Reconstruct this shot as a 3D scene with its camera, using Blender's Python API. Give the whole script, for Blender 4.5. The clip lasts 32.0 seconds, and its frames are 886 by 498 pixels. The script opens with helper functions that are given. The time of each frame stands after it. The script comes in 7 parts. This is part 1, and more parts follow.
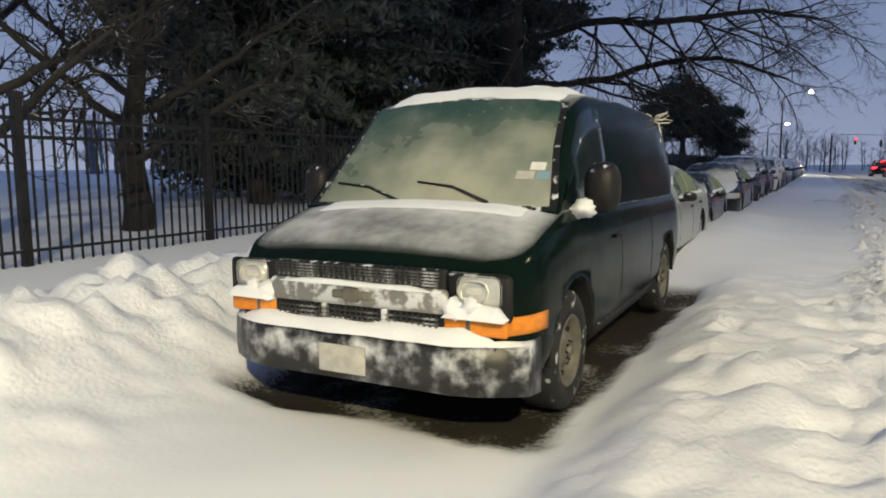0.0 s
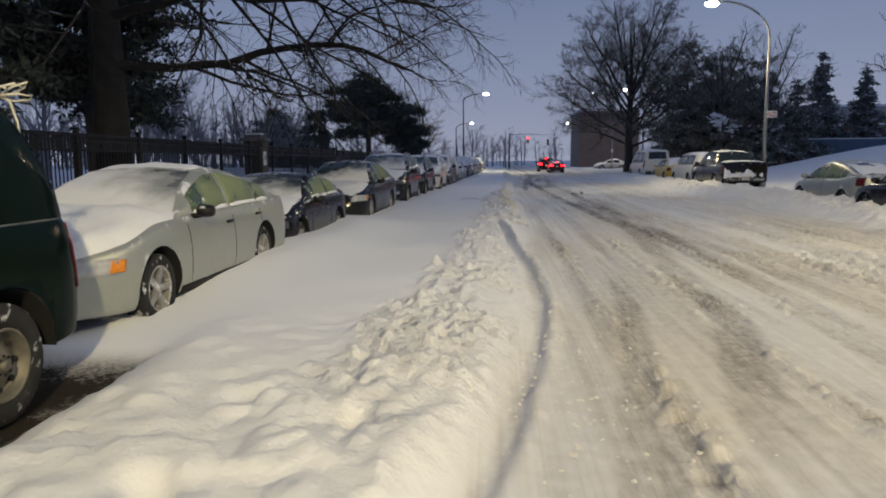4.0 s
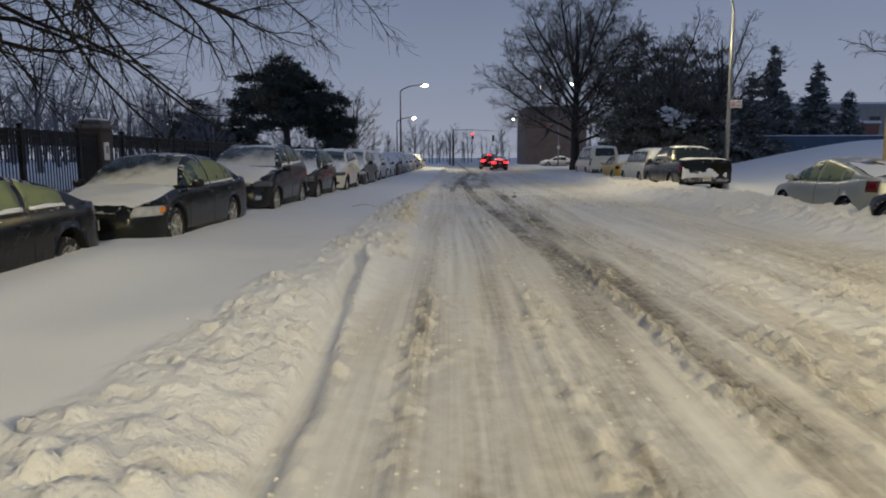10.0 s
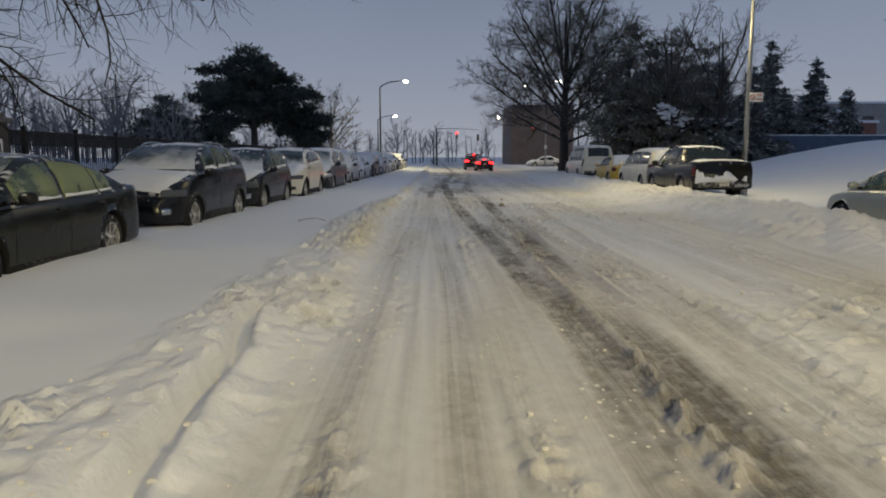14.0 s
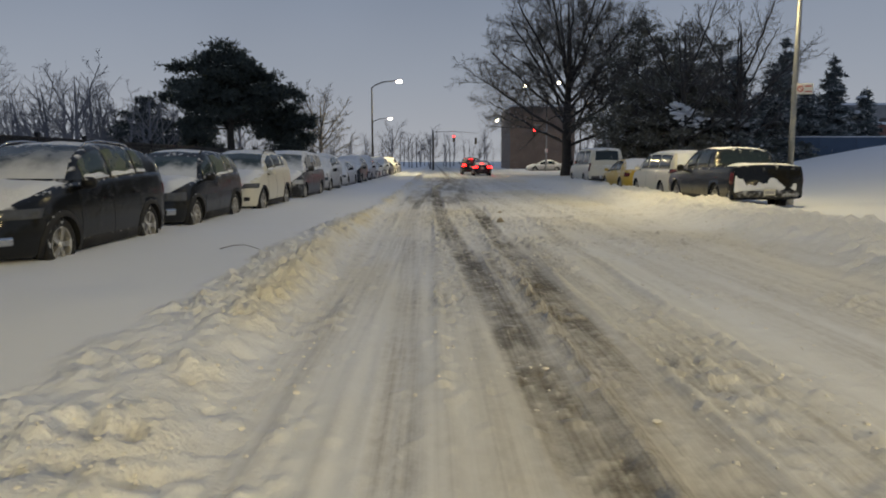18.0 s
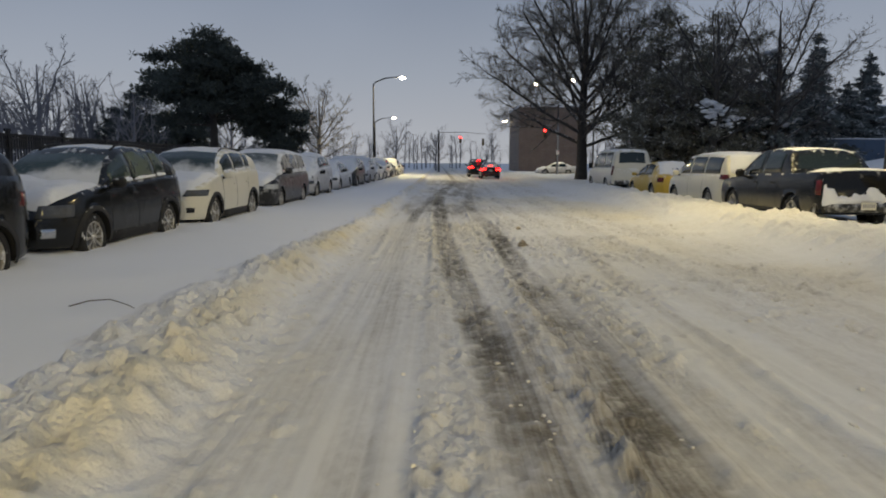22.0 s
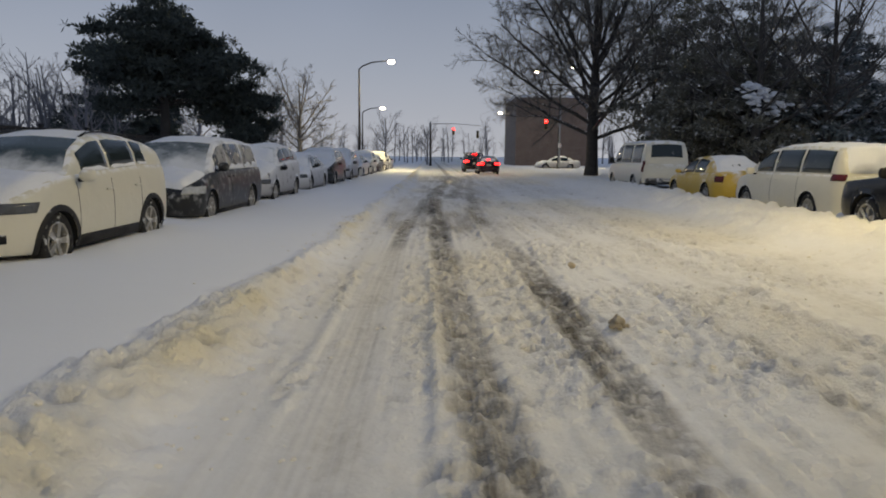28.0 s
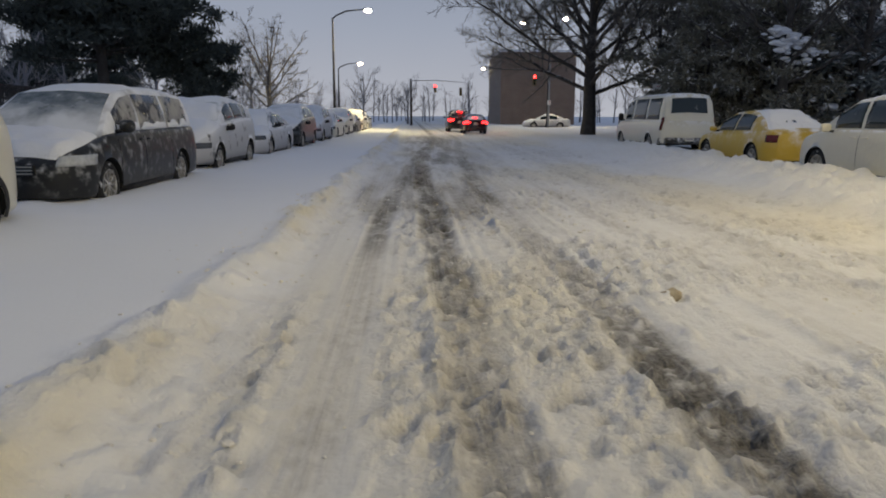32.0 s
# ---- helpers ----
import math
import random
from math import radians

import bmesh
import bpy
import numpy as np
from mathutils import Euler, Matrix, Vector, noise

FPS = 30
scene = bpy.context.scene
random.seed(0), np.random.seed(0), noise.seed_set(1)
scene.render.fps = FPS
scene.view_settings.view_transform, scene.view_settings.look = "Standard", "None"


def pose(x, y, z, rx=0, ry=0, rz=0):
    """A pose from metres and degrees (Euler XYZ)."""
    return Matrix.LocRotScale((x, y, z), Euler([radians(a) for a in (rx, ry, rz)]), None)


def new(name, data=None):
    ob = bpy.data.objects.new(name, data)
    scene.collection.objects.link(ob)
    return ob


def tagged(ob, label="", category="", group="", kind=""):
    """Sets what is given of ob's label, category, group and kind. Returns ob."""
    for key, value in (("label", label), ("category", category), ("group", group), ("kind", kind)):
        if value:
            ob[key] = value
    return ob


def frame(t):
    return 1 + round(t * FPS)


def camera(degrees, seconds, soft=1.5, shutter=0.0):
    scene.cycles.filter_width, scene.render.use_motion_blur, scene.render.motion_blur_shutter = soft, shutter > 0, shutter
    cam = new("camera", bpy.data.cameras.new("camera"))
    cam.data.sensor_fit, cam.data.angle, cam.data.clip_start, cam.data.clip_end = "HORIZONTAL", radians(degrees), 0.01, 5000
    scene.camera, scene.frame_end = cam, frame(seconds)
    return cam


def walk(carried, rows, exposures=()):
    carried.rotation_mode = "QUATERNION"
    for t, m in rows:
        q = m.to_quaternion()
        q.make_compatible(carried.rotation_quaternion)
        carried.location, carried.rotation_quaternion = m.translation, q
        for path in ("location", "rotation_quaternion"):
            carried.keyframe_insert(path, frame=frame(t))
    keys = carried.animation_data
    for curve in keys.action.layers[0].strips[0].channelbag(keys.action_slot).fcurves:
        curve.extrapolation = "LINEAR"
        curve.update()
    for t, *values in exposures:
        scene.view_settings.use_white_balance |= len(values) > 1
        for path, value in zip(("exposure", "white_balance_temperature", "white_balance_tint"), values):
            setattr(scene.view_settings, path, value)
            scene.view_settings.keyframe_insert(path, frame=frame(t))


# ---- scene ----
cam = camera(65.0, 32.0, soft=1.9)
# seconds, place in metres, yaw, pitch, roll in degrees
PATH = [
    (0.0, -0.240, 0.000, 1.411, 27.22, -6.79, 0.35),
    (0.5, -0.078, 0.350, 1.431, 22.39, -6.86, 0.36),
    (1.0, 0.125, 0.717, 1.439, 19.86, -7.06, 0.34),
    (1.5, 0.388, 1.122, 1.435, 17.69, -7.18, 0.25),
    (2.0, 0.609, 1.562, 1.425, 13.21, -7.11, 0.23),
    (2.5, 0.834, 2.019, 1.405, 9.48, -7.25, 0.25),
    (3.0, 0.976, 2.490, 1.424, 7.47, -7.14, 0.45),
    (3.5, 1.126, 2.907, 1.432, 5.90, -7.19, 0.48),
    (4.0, 1.312, 3.322, 1.450, 4.37, -7.23, 0.50),
    (4.5, 1.462, 3.714, 1.458, 3.29, -7.23, 0.50),
    (6.5, 2.171, 5.480, 1.433, 1.92, -7.50, 0.36),
    (7.0, 2.253, 5.924, 1.426, 1.78, -7.46, 0.39),
    (7.5, 2.361, 6.394, 1.412, 1.31, -7.49, 0.35),
    (8.0, 2.383, 6.848, 1.402, 1.13, -7.41, 0.31),
    (8.5, 2.427, 7.326, 1.395, 0.94, -7.38, 0.27),
    (9.0, 2.478, 7.834, 1.399, 0.78, -7.38, 0.27),
    (9.5, 2.499, 8.329, 1.402, 0.57, -7.39, 0.27),
    (10.0, 2.576, 8.860, 1.396, 0.39, -7.52, 0.16),
    (10.5, 2.599, 9.357, 1.394, 0.25, -7.49, 0.11),
    (11.0, 2.652, 9.831, 1.391, 0.05, -7.54, 0.00),
    (11.5, 2.675, 10.301, 1.403, -0.08, -7.46, 0.00),
    (12.0, 2.698, 10.776, 1.410, -0.25, -7.51, -0.03),
    (12.5, 2.758, 11.248, 1.418, -0.47, -7.55, -0.04),
    (13.0, 2.785, 11.705, 1.432, -0.63, -7.51, 0.08),
    (13.5, 2.852, 12.184, 1.435, -0.83, -7.62, 0.03),
    (14.0, 2.860, 12.647, 1.437, -0.84, -7.57, 0.02),
    (14.5, 2.903, 13.100, 1.424, -1.13, -7.48, -0.04),
    (15.0, 2.985, 13.576, 1.410, -1.31, -7.40, -0.03),
    (15.5, 3.029, 14.062, 1.405, -1.42, -7.36, 0.05),
    (17.5, 3.224, 16.056, 1.421, -1.01, -7.42, 0.07),
    (18.0, 3.252, 16.541, 1.427, -0.93, -7.23, 0.11),
    (18.5, 3.296, 17.067, 1.426, -1.01, -7.22, 0.09),
    (19.0, 3.239, 17.568, 1.426, -1.02, -7.16, 0.11),
    (19.5, 3.253, 18.104, 1.413, -0.83, -7.11, 0.00),
    (20.0, 3.233, 18.611, 1.414, -0.80, -7.08, -0.06),
    (20.5, 3.245, 19.122, 1.425, -0.65, -7.11, -0.16),
    (21.0, 3.313, 19.672, 1.440, -0.57, -7.06, -0.22),
    (21.5, 3.296, 20.174, 1.443, -0.39, -7.01, -0.22),
    (22.0, 3.383, 20.704, 1.425, -0.42, -7.10, -0.30),
    (22.5, 3.370, 21.222, 1.414, -0.32, -7.13, -0.29),
    (23.0, 3.374, 21.758, 1.404, -0.29, -7.24, -0.35),
    (23.5, 3.331, 22.283, 1.415, -0.27, -7.27, -0.39),
    (24.0, 3.283, 22.777, 1.428, -0.22, -7.36, -0.41),
    (24.5, 3.256, 23.306, 1.442, -0.32, -7.48, -0.40),
    (25.0, 3.182, 23.805, 1.437, -0.27, -7.42, -0.42),
    (25.5, 3.218, 24.291, 1.418, -0.36, -7.47, -0.49),
    (27.5, 3.194, 26.194, 1.440, -1.02, -7.60, -0.44),
    (28.0, 3.249, 26.686, 1.426, -1.17, -7.63, -0.49),
    (28.5, 3.200, 27.201, 1.414, -1.31, -7.58, -0.49),
    (29.0, 3.213, 27.689, 1.393, -1.51, -7.63, -0.47),
    (29.5, 3.232, 28.212, 1.390, -1.63, -7.70, -0.42),
    (30.0, 3.218, 28.690, 1.384, -1.82, -7.85, -0.36),
    (30.5, 3.257, 29.211, 1.371, -1.87, -8.01, -0.32),
    (31.0, 3.213, 29.715, 1.340, -1.92, -8.29, -0.27),
    (31.5, 3.189, 30.213, 1.329, -2.29, -9.31, -0.25),
    (32.0, 3.132, 30.682, 1.331, -2.79, -10.87, -0.20),
]
EXPOSURES = [(0.0, 0.40, 7000, 12), (3.0, 0.38, 7400, 13), (9.0, 0.38, 8000, 10), (14.0, 0.48, 8800, 7), (20.0, 0.74, 10000, 5), (28.0, 0.84, 9900, 7), (32.0, 0.84, 9500, 8)]
walk(cam, [(t, pose(x, y, z, 90 + pitch, roll, yaw)) for t, x, y, z, yaw, pitch, roll in PATH], EXPOSURES)

# ---- light: late dusk under cloud, warm street lamps ----
LAMP_COLOUR = (1.0, 0.905, 0.57)
world = bpy.data.worlds.new("dusk")
scene.world = world
world.use_nodes = True
wt = world.node_tree
bg = wt.nodes["Background"]
tc = wt.nodes.new("ShaderNodeTexCoord")
sep = wt.nodes.new("ShaderNodeSeparateXYZ")
wt.links.new(tc.outputs["Generated"], sep.inputs[0])
ramp = wt.nodes.new("ShaderNodeValToRGB")
wt.links.new(sep.outputs["Z"], ramp.inputs[0])
ramp.color_ramp.elements[0].position, ramp.color_ramp.elements[0].color = 0.0, (0.220, 0.268, 0.398, 1)
ramp.color_ramp.elements[1].position, ramp.color_ramp.elements[1].color = 0.32, (0.081, 0.129, 0.258, 1)
e = ramp.color_ramp.elements.new(0.12)
e.color = (0.161, 0.215, 0.352, 1)
e = ramp.color_ramp.elements.new(1.0)
e.color = (0.080, 0.120, 0.230, 1)
cloud = wt.nodes.new("ShaderNodeTexNoise")
cloud.inputs["Scale"].default_value, cloud.inputs["Detail"].default_value = 2.2, 3.0
wt.links.new(tc.outputs["Generated"], cloud.inputs["Vector"])
mul = wt.nodes.new("ShaderNodeMix")
mul.data_type, mul.blend_type = "RGBA", "OVERLAY"
mul.inputs[0].default_value = 0.15
wt.links.new(ramp.outputs[0], mul.inputs[6])
wt.links.new(cloud.outputs["Fac"], mul.inputs[7])
wt.links.new(mul.outputs[2], bg.inputs["Color"])
bg.inputs["Strength"].default_value = 1.0

# ---- plan: places in metres (x across, y along the street) ----
LINE = 0.02
VAN = (-2.28, 5.30, 0.0)
SILVER = (-2.60, 10.80, -0.5)
COUPE = (-2.62, 15.50, 0.0, -0.10)
CAMRY = (-2.47, 21.05, -1.0)
ROGUE = (-2.38, 26.95, -1.0)
TIGUAN = (-2.28, 31.80, -1.0)
WROGUE = (-2.08, 36.55, -1.0)
MINI = (-2.05, 42.40, -1.0)
PICKUP = (12.20, 37.60, 0.0)
WAGON = (12.55, 43.25, 0.0)
TAXI = (12.60, 49.30, 0.0)
WVAN = (12.85, 57.50, 0.0)
PRIUS = (11.75, 24.9, 0.0, -0.12)
DARKCAR = (11.25, 19.8, 0.0, -0.10)
WAIT_SUV = (7.30, 90.5, 0.0)
WAIT_SEDAN = (8.00, 84.0, 0.0)
LAMP1 = (0.19, 85.9, 9.13)
LAMP1_POWER = 2200
LAMP2 = (-2.6, 116.8, 7.4)
LAMP_R = (13.45, 36.3, 8.4, 2.3, 1150)
SIGN_Z = 3.4
ROPE = (-0.72, -2.13, 1.99)
LAMP_W = (14.85, 140.9, 8.26)
LAMP_BACK = (8.7, -9.0, 8.85, -1, 15500)
LAMP_SIDE = (13.45, 11.0, 9.2, -1, 2200)
LAMPS_FAR = ((19.1, 103.8, 11.0, 1200), (14.6, 102.3, 10.4, 0))
SIG1 = (6.7, 125.5, 5.15)
SIG2 = (16.8, 99.3, 4.96)
FENCE = (-7.70, 4.60, 0.0, 1.75)
PILLAR = (-7.95, 29.8)
TREE_A = (-8.4, 20.4)
PINE = (-9.1, 60.0)
PINE_H = 8.3
TREE_F = (-8.1, 88.7)
TREE_B = (14.5, 75.0)
TREE_C = (18.2, 30.0)
GROVE = ((16.8, 63, 6.5, 2.6), (19.2, 61.5, 7.5, 3.0), (22.5, 61, 7.4, 3.0), (25.5, 62.5, 7.4, 3.0), (28.5, 64, 6.2, 2.8), (22.0, 68, 10.5, 3.4))
CEDARS = ((18.5, 69, 11.5, 3.4), (21.5, 72, 11, 3.2), (26, 72, 10.5, 3.2))
THICKET = ((17.0, 70, 12), (20.0, 72, 11), (24.0, 66, 9), (22.5, 70, 10))
SPRUCES = ((35, 80, 11, 2.6), (39.5, 80, 9.5, 2.6), (45, 84, 7, 2.2))
BRICK = (20.4, 125, 0)
LOWRED = (40, 90, 0.5)
GREYB = (64, 114, 0)
TANB = (21.1, 30.4, 0.5)
BLUE = (27.3, 62.0, 1.4)

# ---- materials ----
def material(name):
    m = bpy.data.materials.new(name)
    m.use_nodes = True
    nt = m.node_tree
    return m, nt, nt.nodes["Principled BSDF"]


def node(nt, kind, **values):
    n = nt.nodes.new(kind)
    for k, v in values.items():
        n.inputs[k.replace("_", " ")].default_value = v
    return n


def rgb(c, a=1.0):
    return (c[0], c[1], c[2], a)


def mix_colour(nt, fac, a, b):
    n = nt.nodes.new("ShaderNodeMix")
    n.data_type = "RGBA"
    nt.links.new(fac, n.inputs[0])
    for sock, val in ((n.inputs[6], a), (n.inputs[7], b)):
        if isinstance(val, tuple):
            sock.default_value = rgb(val)
        else:
            nt.links.new(val, sock)
    return n.outputs[2]


def noise_fac(nt, scale, detail=4.0, lo=0.4, hi=0.6, rough=0.55, coords="Object", stretch=None):
    tc = nt.nodes.new("ShaderNodeTexCoord")
    src = tc.outputs[coords]
    if stretch:
        mp = nt.nodes.new("ShaderNodeMapping")
        mp.inputs["Scale"].default_value = stretch
        nt.links.new(src, mp.inputs[0])
        src = mp.outputs[0]
    n = node(nt, "ShaderNodeTexNoise", Scale=scale, Detail=detail, Roughness=rough)
    nt.links.new(src, n.inputs["Vector"])
    r = nt.nodes.new("ShaderNodeMapRange")
    r.interpolation_type = "SMOOTHSTEP"
    r.inputs["From Min"].default_value, r.inputs["From Max"].default_value = lo, hi
    nt.links.new(n.outputs["Fac"], r.inputs["Value"])
    return r.outputs["Result"]


def bump(nt, bsdf, height, strength=0.3, distance=0.01):
    b = node(nt, "ShaderNodeBump", Strength=strength, Distance=distance)
    nt.links.new(height, b.inputs["Height"])
    nt.links.new(b.outputs["Normal"], bsdf.inputs["Normal"])


def multiply(nt, a, b, op="MULTIPLY"):
    n = nt.nodes.new("ShaderNodeMath")
    n.operation = op
    for i, v in enumerate((a, b)):
        if isinstance(v, (int, float)):
            n.inputs[i].default_value = v
        else:
            nt.links.new(v, n.inputs[i])
    return n.outputs[0]


def up_facing(nt, lo, hi):
    g = nt.nodes.new("ShaderNodeNewGeometry")
    s = nt.nodes.new("ShaderNodeSeparateXYZ")
    nt.links.new(g.outputs["Normal"], s.inputs[0])
    r = nt.nodes.new("ShaderNodeMapRange")
    r.inputs["From Min"].default_value, r.inputs["From Max"].default_value = lo, hi
    nt.links.new(s.outputs["Z"], r.inputs["Value"])
    return r.outputs["Result"]


SNOW = (0.80, 0.82, 0.86)


def snowy(name, colour, rough=0.4, metal=0.0, cover=0.5, up=(0.35, 0.8), scale=9.0, dirt=0.25, coat=0.0, spec=0.35, soft=0.10):
    """Paint or bark with wind-blown snow clinging to faces that look up, plus a thin salty film."""
    m, nt, b = material(name)
    grain = noise_fac(nt, scale, 6, 0.67 - soft / 2 - 0.3 * cover, 0.67 + soft / 2 - 0.3 * cover)
    film = noise_fac(nt, 3.1, 8, 0.35, 0.9, 0.7)
    base = mix_colour(nt, multiply(nt, film, dirt), colour, tuple(0.6 * c + 0.10 for c in colour))
    fac = multiply(nt, up_facing(nt, *up), grain)
    nt.links.new(mix_colour(nt, fac, base, SNOW), b.inputs["Base Color"])
    r = node(nt, "ShaderNodeMapRange", To_Min=rough, To_Max=0.9)
    nt.links.new(multiply(nt, fac, multiply(nt, film, 0.12), "MAXIMUM"), r.inputs["Value"])
    nt.links.new(r.outputs[0], b.inputs["Roughness"])
    b.inputs["Metallic"].default_value = metal
    b.inputs["Coat Weight"].default_value = coat
    b.inputs["Specular IOR Level"].default_value = spec
    bump(nt, b, grain, 0.25, 0.008)
    return m


def plain(name, colour, rough=0.5, metal=0.0, var=0.25, scale=12.0, relief=0.0, emit=0.0, glow=None):
    m, nt, b = material(name)
    f = noise_fac(nt, scale, 6, 0.3, 0.7)
    nt.links.new(mix_colour(nt, multiply(nt, f, var), colour, tuple(c * 0.55 for c in colour)), b.inputs["Base Color"])
    b.inputs["Roughness"].default_value, b.inputs["Metallic"].default_value = rough, metal
    if relief:
        bump(nt, b, f, relief, 0.01)
    if emit:
        b.inputs["Emission Color"].default_value = rgb(glow or colour)
        b.inputs["Emission Strength"].default_value = emit
    return m


def frosted(name, cover=0.4, tint=(0.012, 0.02, 0.02), frost=(0.62, 0.66, 0.68), scale=5.0, streak=None):
    """Car glass: dark and glossy, partly under frost and blown snow."""
    m, nt, b = material(name)
    f = noise_fac(nt, scale, 7, 0.68 - 0.45 * cover, 0.92 - 0.45 * cover, 0.62, stretch=streak)
    nt.links.new(mix_colour(nt, f, tint, frost), b.inputs["Base Color"])
    r = node(nt, "ShaderNodeMapRange", To_Min=0.08, To_Max=0.8)
    nt.links.new(f, r.inputs["Value"])
    nt.links.new(r.outputs[0], b.inputs["Roughness"])
    b.inputs["Specular IOR Level"].default_value = 0.6
    return m


def drifted_glass(name, lo, hi, lean=0.0, tint=(0.012, 0.022, 0.022), rag=0.22, bow=0.0, frost=(0.70, 0.72, 0.74)):
    """Windscreen under a soft drift of blown snow: thick at the foot, clear dark glass towards the roof."""
    m, nt, b = material(name)
    tc = nt.nodes.new("ShaderNodeTexCoord")
    sp = nt.nodes.new("ShaderNodeSeparateXYZ")
    nt.links.new(tc.outputs["Object"], sp.inputs[0])
    rough = noise_fac(nt, 2.2, 4, 0.25, 0.75)
    z = multiply(nt, multiply(nt, sp.outputs["Z"], multiply(nt, sp.outputs["X"], lean), "ADD"), multiply(nt, rough, -rag), "ADD")
    if bow:
        z = multiply(nt, z, multiply(nt, multiply(nt, sp.outputs["X"], sp.outputs["X"]), bow), "ADD")
    r = nt.nodes.new("ShaderNodeMapRange")
    r.interpolation_type = "SMOOTHSTEP"
    r.inputs["From Min"].default_value, r.inputs["From Max"].default_value = lo - rag / 2, hi - rag / 2
    r.inputs["To Min"].default_value, r.inputs["To Max"].default_value = 1.0, 0.0
    nt.links.new(z, r.inputs["Value"])
    speck = multiply(nt, noise_fac(nt, 40.0, 3, 0.62, 0.75), 0.35)
    f = multiply(nt, r.outputs["Result"], speck, "MAXIMUM")
    nt.links.new(mix_colour(nt, f, tint, frost), b.inputs["Base Color"])
    g = node(nt, "ShaderNodeMapRange", To_Min=0.08, To_Max=0.85)
    nt.links.new(f, g.inputs["Value"])
    nt.links.new(g.outputs[0], b.inputs["Roughness"])
    b.inputs["Specular IOR Level"].default_value = 0.5
    bump(nt, b, f, 0.4, 0.02)
    return m


def snow_material(name, tint=SNOW, lumps=14.0, strength=0.5):
    m, nt, b = material(name)
    f = noise_fac(nt, lumps, 8, 0.2, 0.8, 0.62)
    g = noise_fac(nt, 1.3, 4, 0.3, 0.7)
    nt.links.new(mix_colour(nt, multiply(nt, g, 0.5), tint, tuple(c * 0.9 for c in tint)), b.inputs["Base Color"])
    b.inputs["Roughness"].default_value = 0.85
    b.inputs["Specular IOR Level"].default_value = 0.2
    b.inputs["Subsurface Weight"].default_value = 0.0
    bump(nt, b, f, strength, 0.03)
    return m


def ground_material():
    """Snow whose slush, packed-ice and sandy patches, and painted shade, follow the ground's own wear layer."""
    m, nt, b = material("road_snow")
    a = nt.nodes.new("ShaderNodeVertexColor")
    a.layer_name = "wear_and_shade"
    s = nt.nodes.new("ShaderNodeSeparateColor")
    nt.links.new(a.outputs["Color"], s.inputs[0])
    fine = noise_fac(nt, 9.0, 9, 0.3, 0.7, 0.62, stretch=(1.0, 0.75, 1.0))
    speck = noise_fac(nt, 34.0, 6, 0.35, 0.7, 0.7)
    clean = mix_colour(nt, multiply(nt, multiply(nt, fine, 0.35), a.outputs["Alpha"]), SNOW, (0.64, 0.64, 0.65))
    sand = mix_colour(nt, multiply(nt, s.outputs["Green"], 0.9), clean, (0.82, 0.73, 0.52))
    tread = noise_fac(nt, 1.0, 2, 0.36, 0.64, 0.5, stretch=(34.0, 0.22, 1.0))
    ribs = multiply(nt, multiply(nt, tread, 0.28), multiply(nt, multiply(nt, fine, 0.45), 0.50, "ADD"), "ADD")
    wet_shade = multiply(nt, s.outputs["Red"], ribs)
    grey = mix_colour(nt, wet_shade, sand, (0.27, 0.238, 0.195))
    dark = mix_colour(nt, multiply(nt, s.outputs["Blue"], multiply(nt, multiply(nt, speck, 0.38), 0.62, "ADD")), grey, (0.030, 0.026, 0.021))
    nt.links.new(dark, b.inputs["Base Color"])
    r = node(nt, "ShaderNodeMapRange", To_Min=0.88, To_Max=0.42)
    nt.links.new(s.outputs["Red"], r.inputs["Value"])
    nt.links.new(r.outputs[0], b.inputs["Roughness"])
    shine = node(nt, "ShaderNodeMapRange", To_Min=0.3, To_Max=0.06)
    nt.links.new(s.outputs["Blue"], shine.inputs["Value"])
    nt.links.new(shine.outputs[0], b.inputs["Specular IOR Level"])
    tc = nt.nodes.new("ShaderNodeTexCoord")
    cell = node(nt, "ShaderNodeTexVoronoi", Scale=26.0, Randomness=1.0)
    nt.links.new(tc.outputs["Object"], cell.inputs["Vector"])
    grit = nt.nodes.new("ShaderNodeMapRange")
    grit.interpolation_type = "SMOOTHSTEP"
    grit.inputs["From Min"].default_value, grit.inputs["From Max"].default_value = 0.15, 0.62
    grit.inputs["To Min"].default_value, grit.inputs["To Max"].default_value = 1.0, 0.0
    nt.links.new(cell.outputs["Distance"], grit.inputs["Value"])
    h = multiply(nt, multiply(nt, fine, 0.45), multiply(nt, multiply(nt, speck, 0.12), multiply(nt, grit.outputs["Result"], 0.30), "ADD"), "ADD")
    h = multiply(nt, h, multiply(nt, multiply(nt, tread, s.outputs["Red"]), -0.35), "ADD")
    k = node(nt, "ShaderNodeBump", Distance=0.06)
    nt.links.new(multiply(nt, multiply(nt, a.outputs["Alpha"], 0.45), 0.05, "ADD"), k.inputs["Strength"])
    nt.links.new(h, k.inputs["Height"])
    nt.links.new(k.outputs["Normal"], b.inputs["Normal"])
    return m


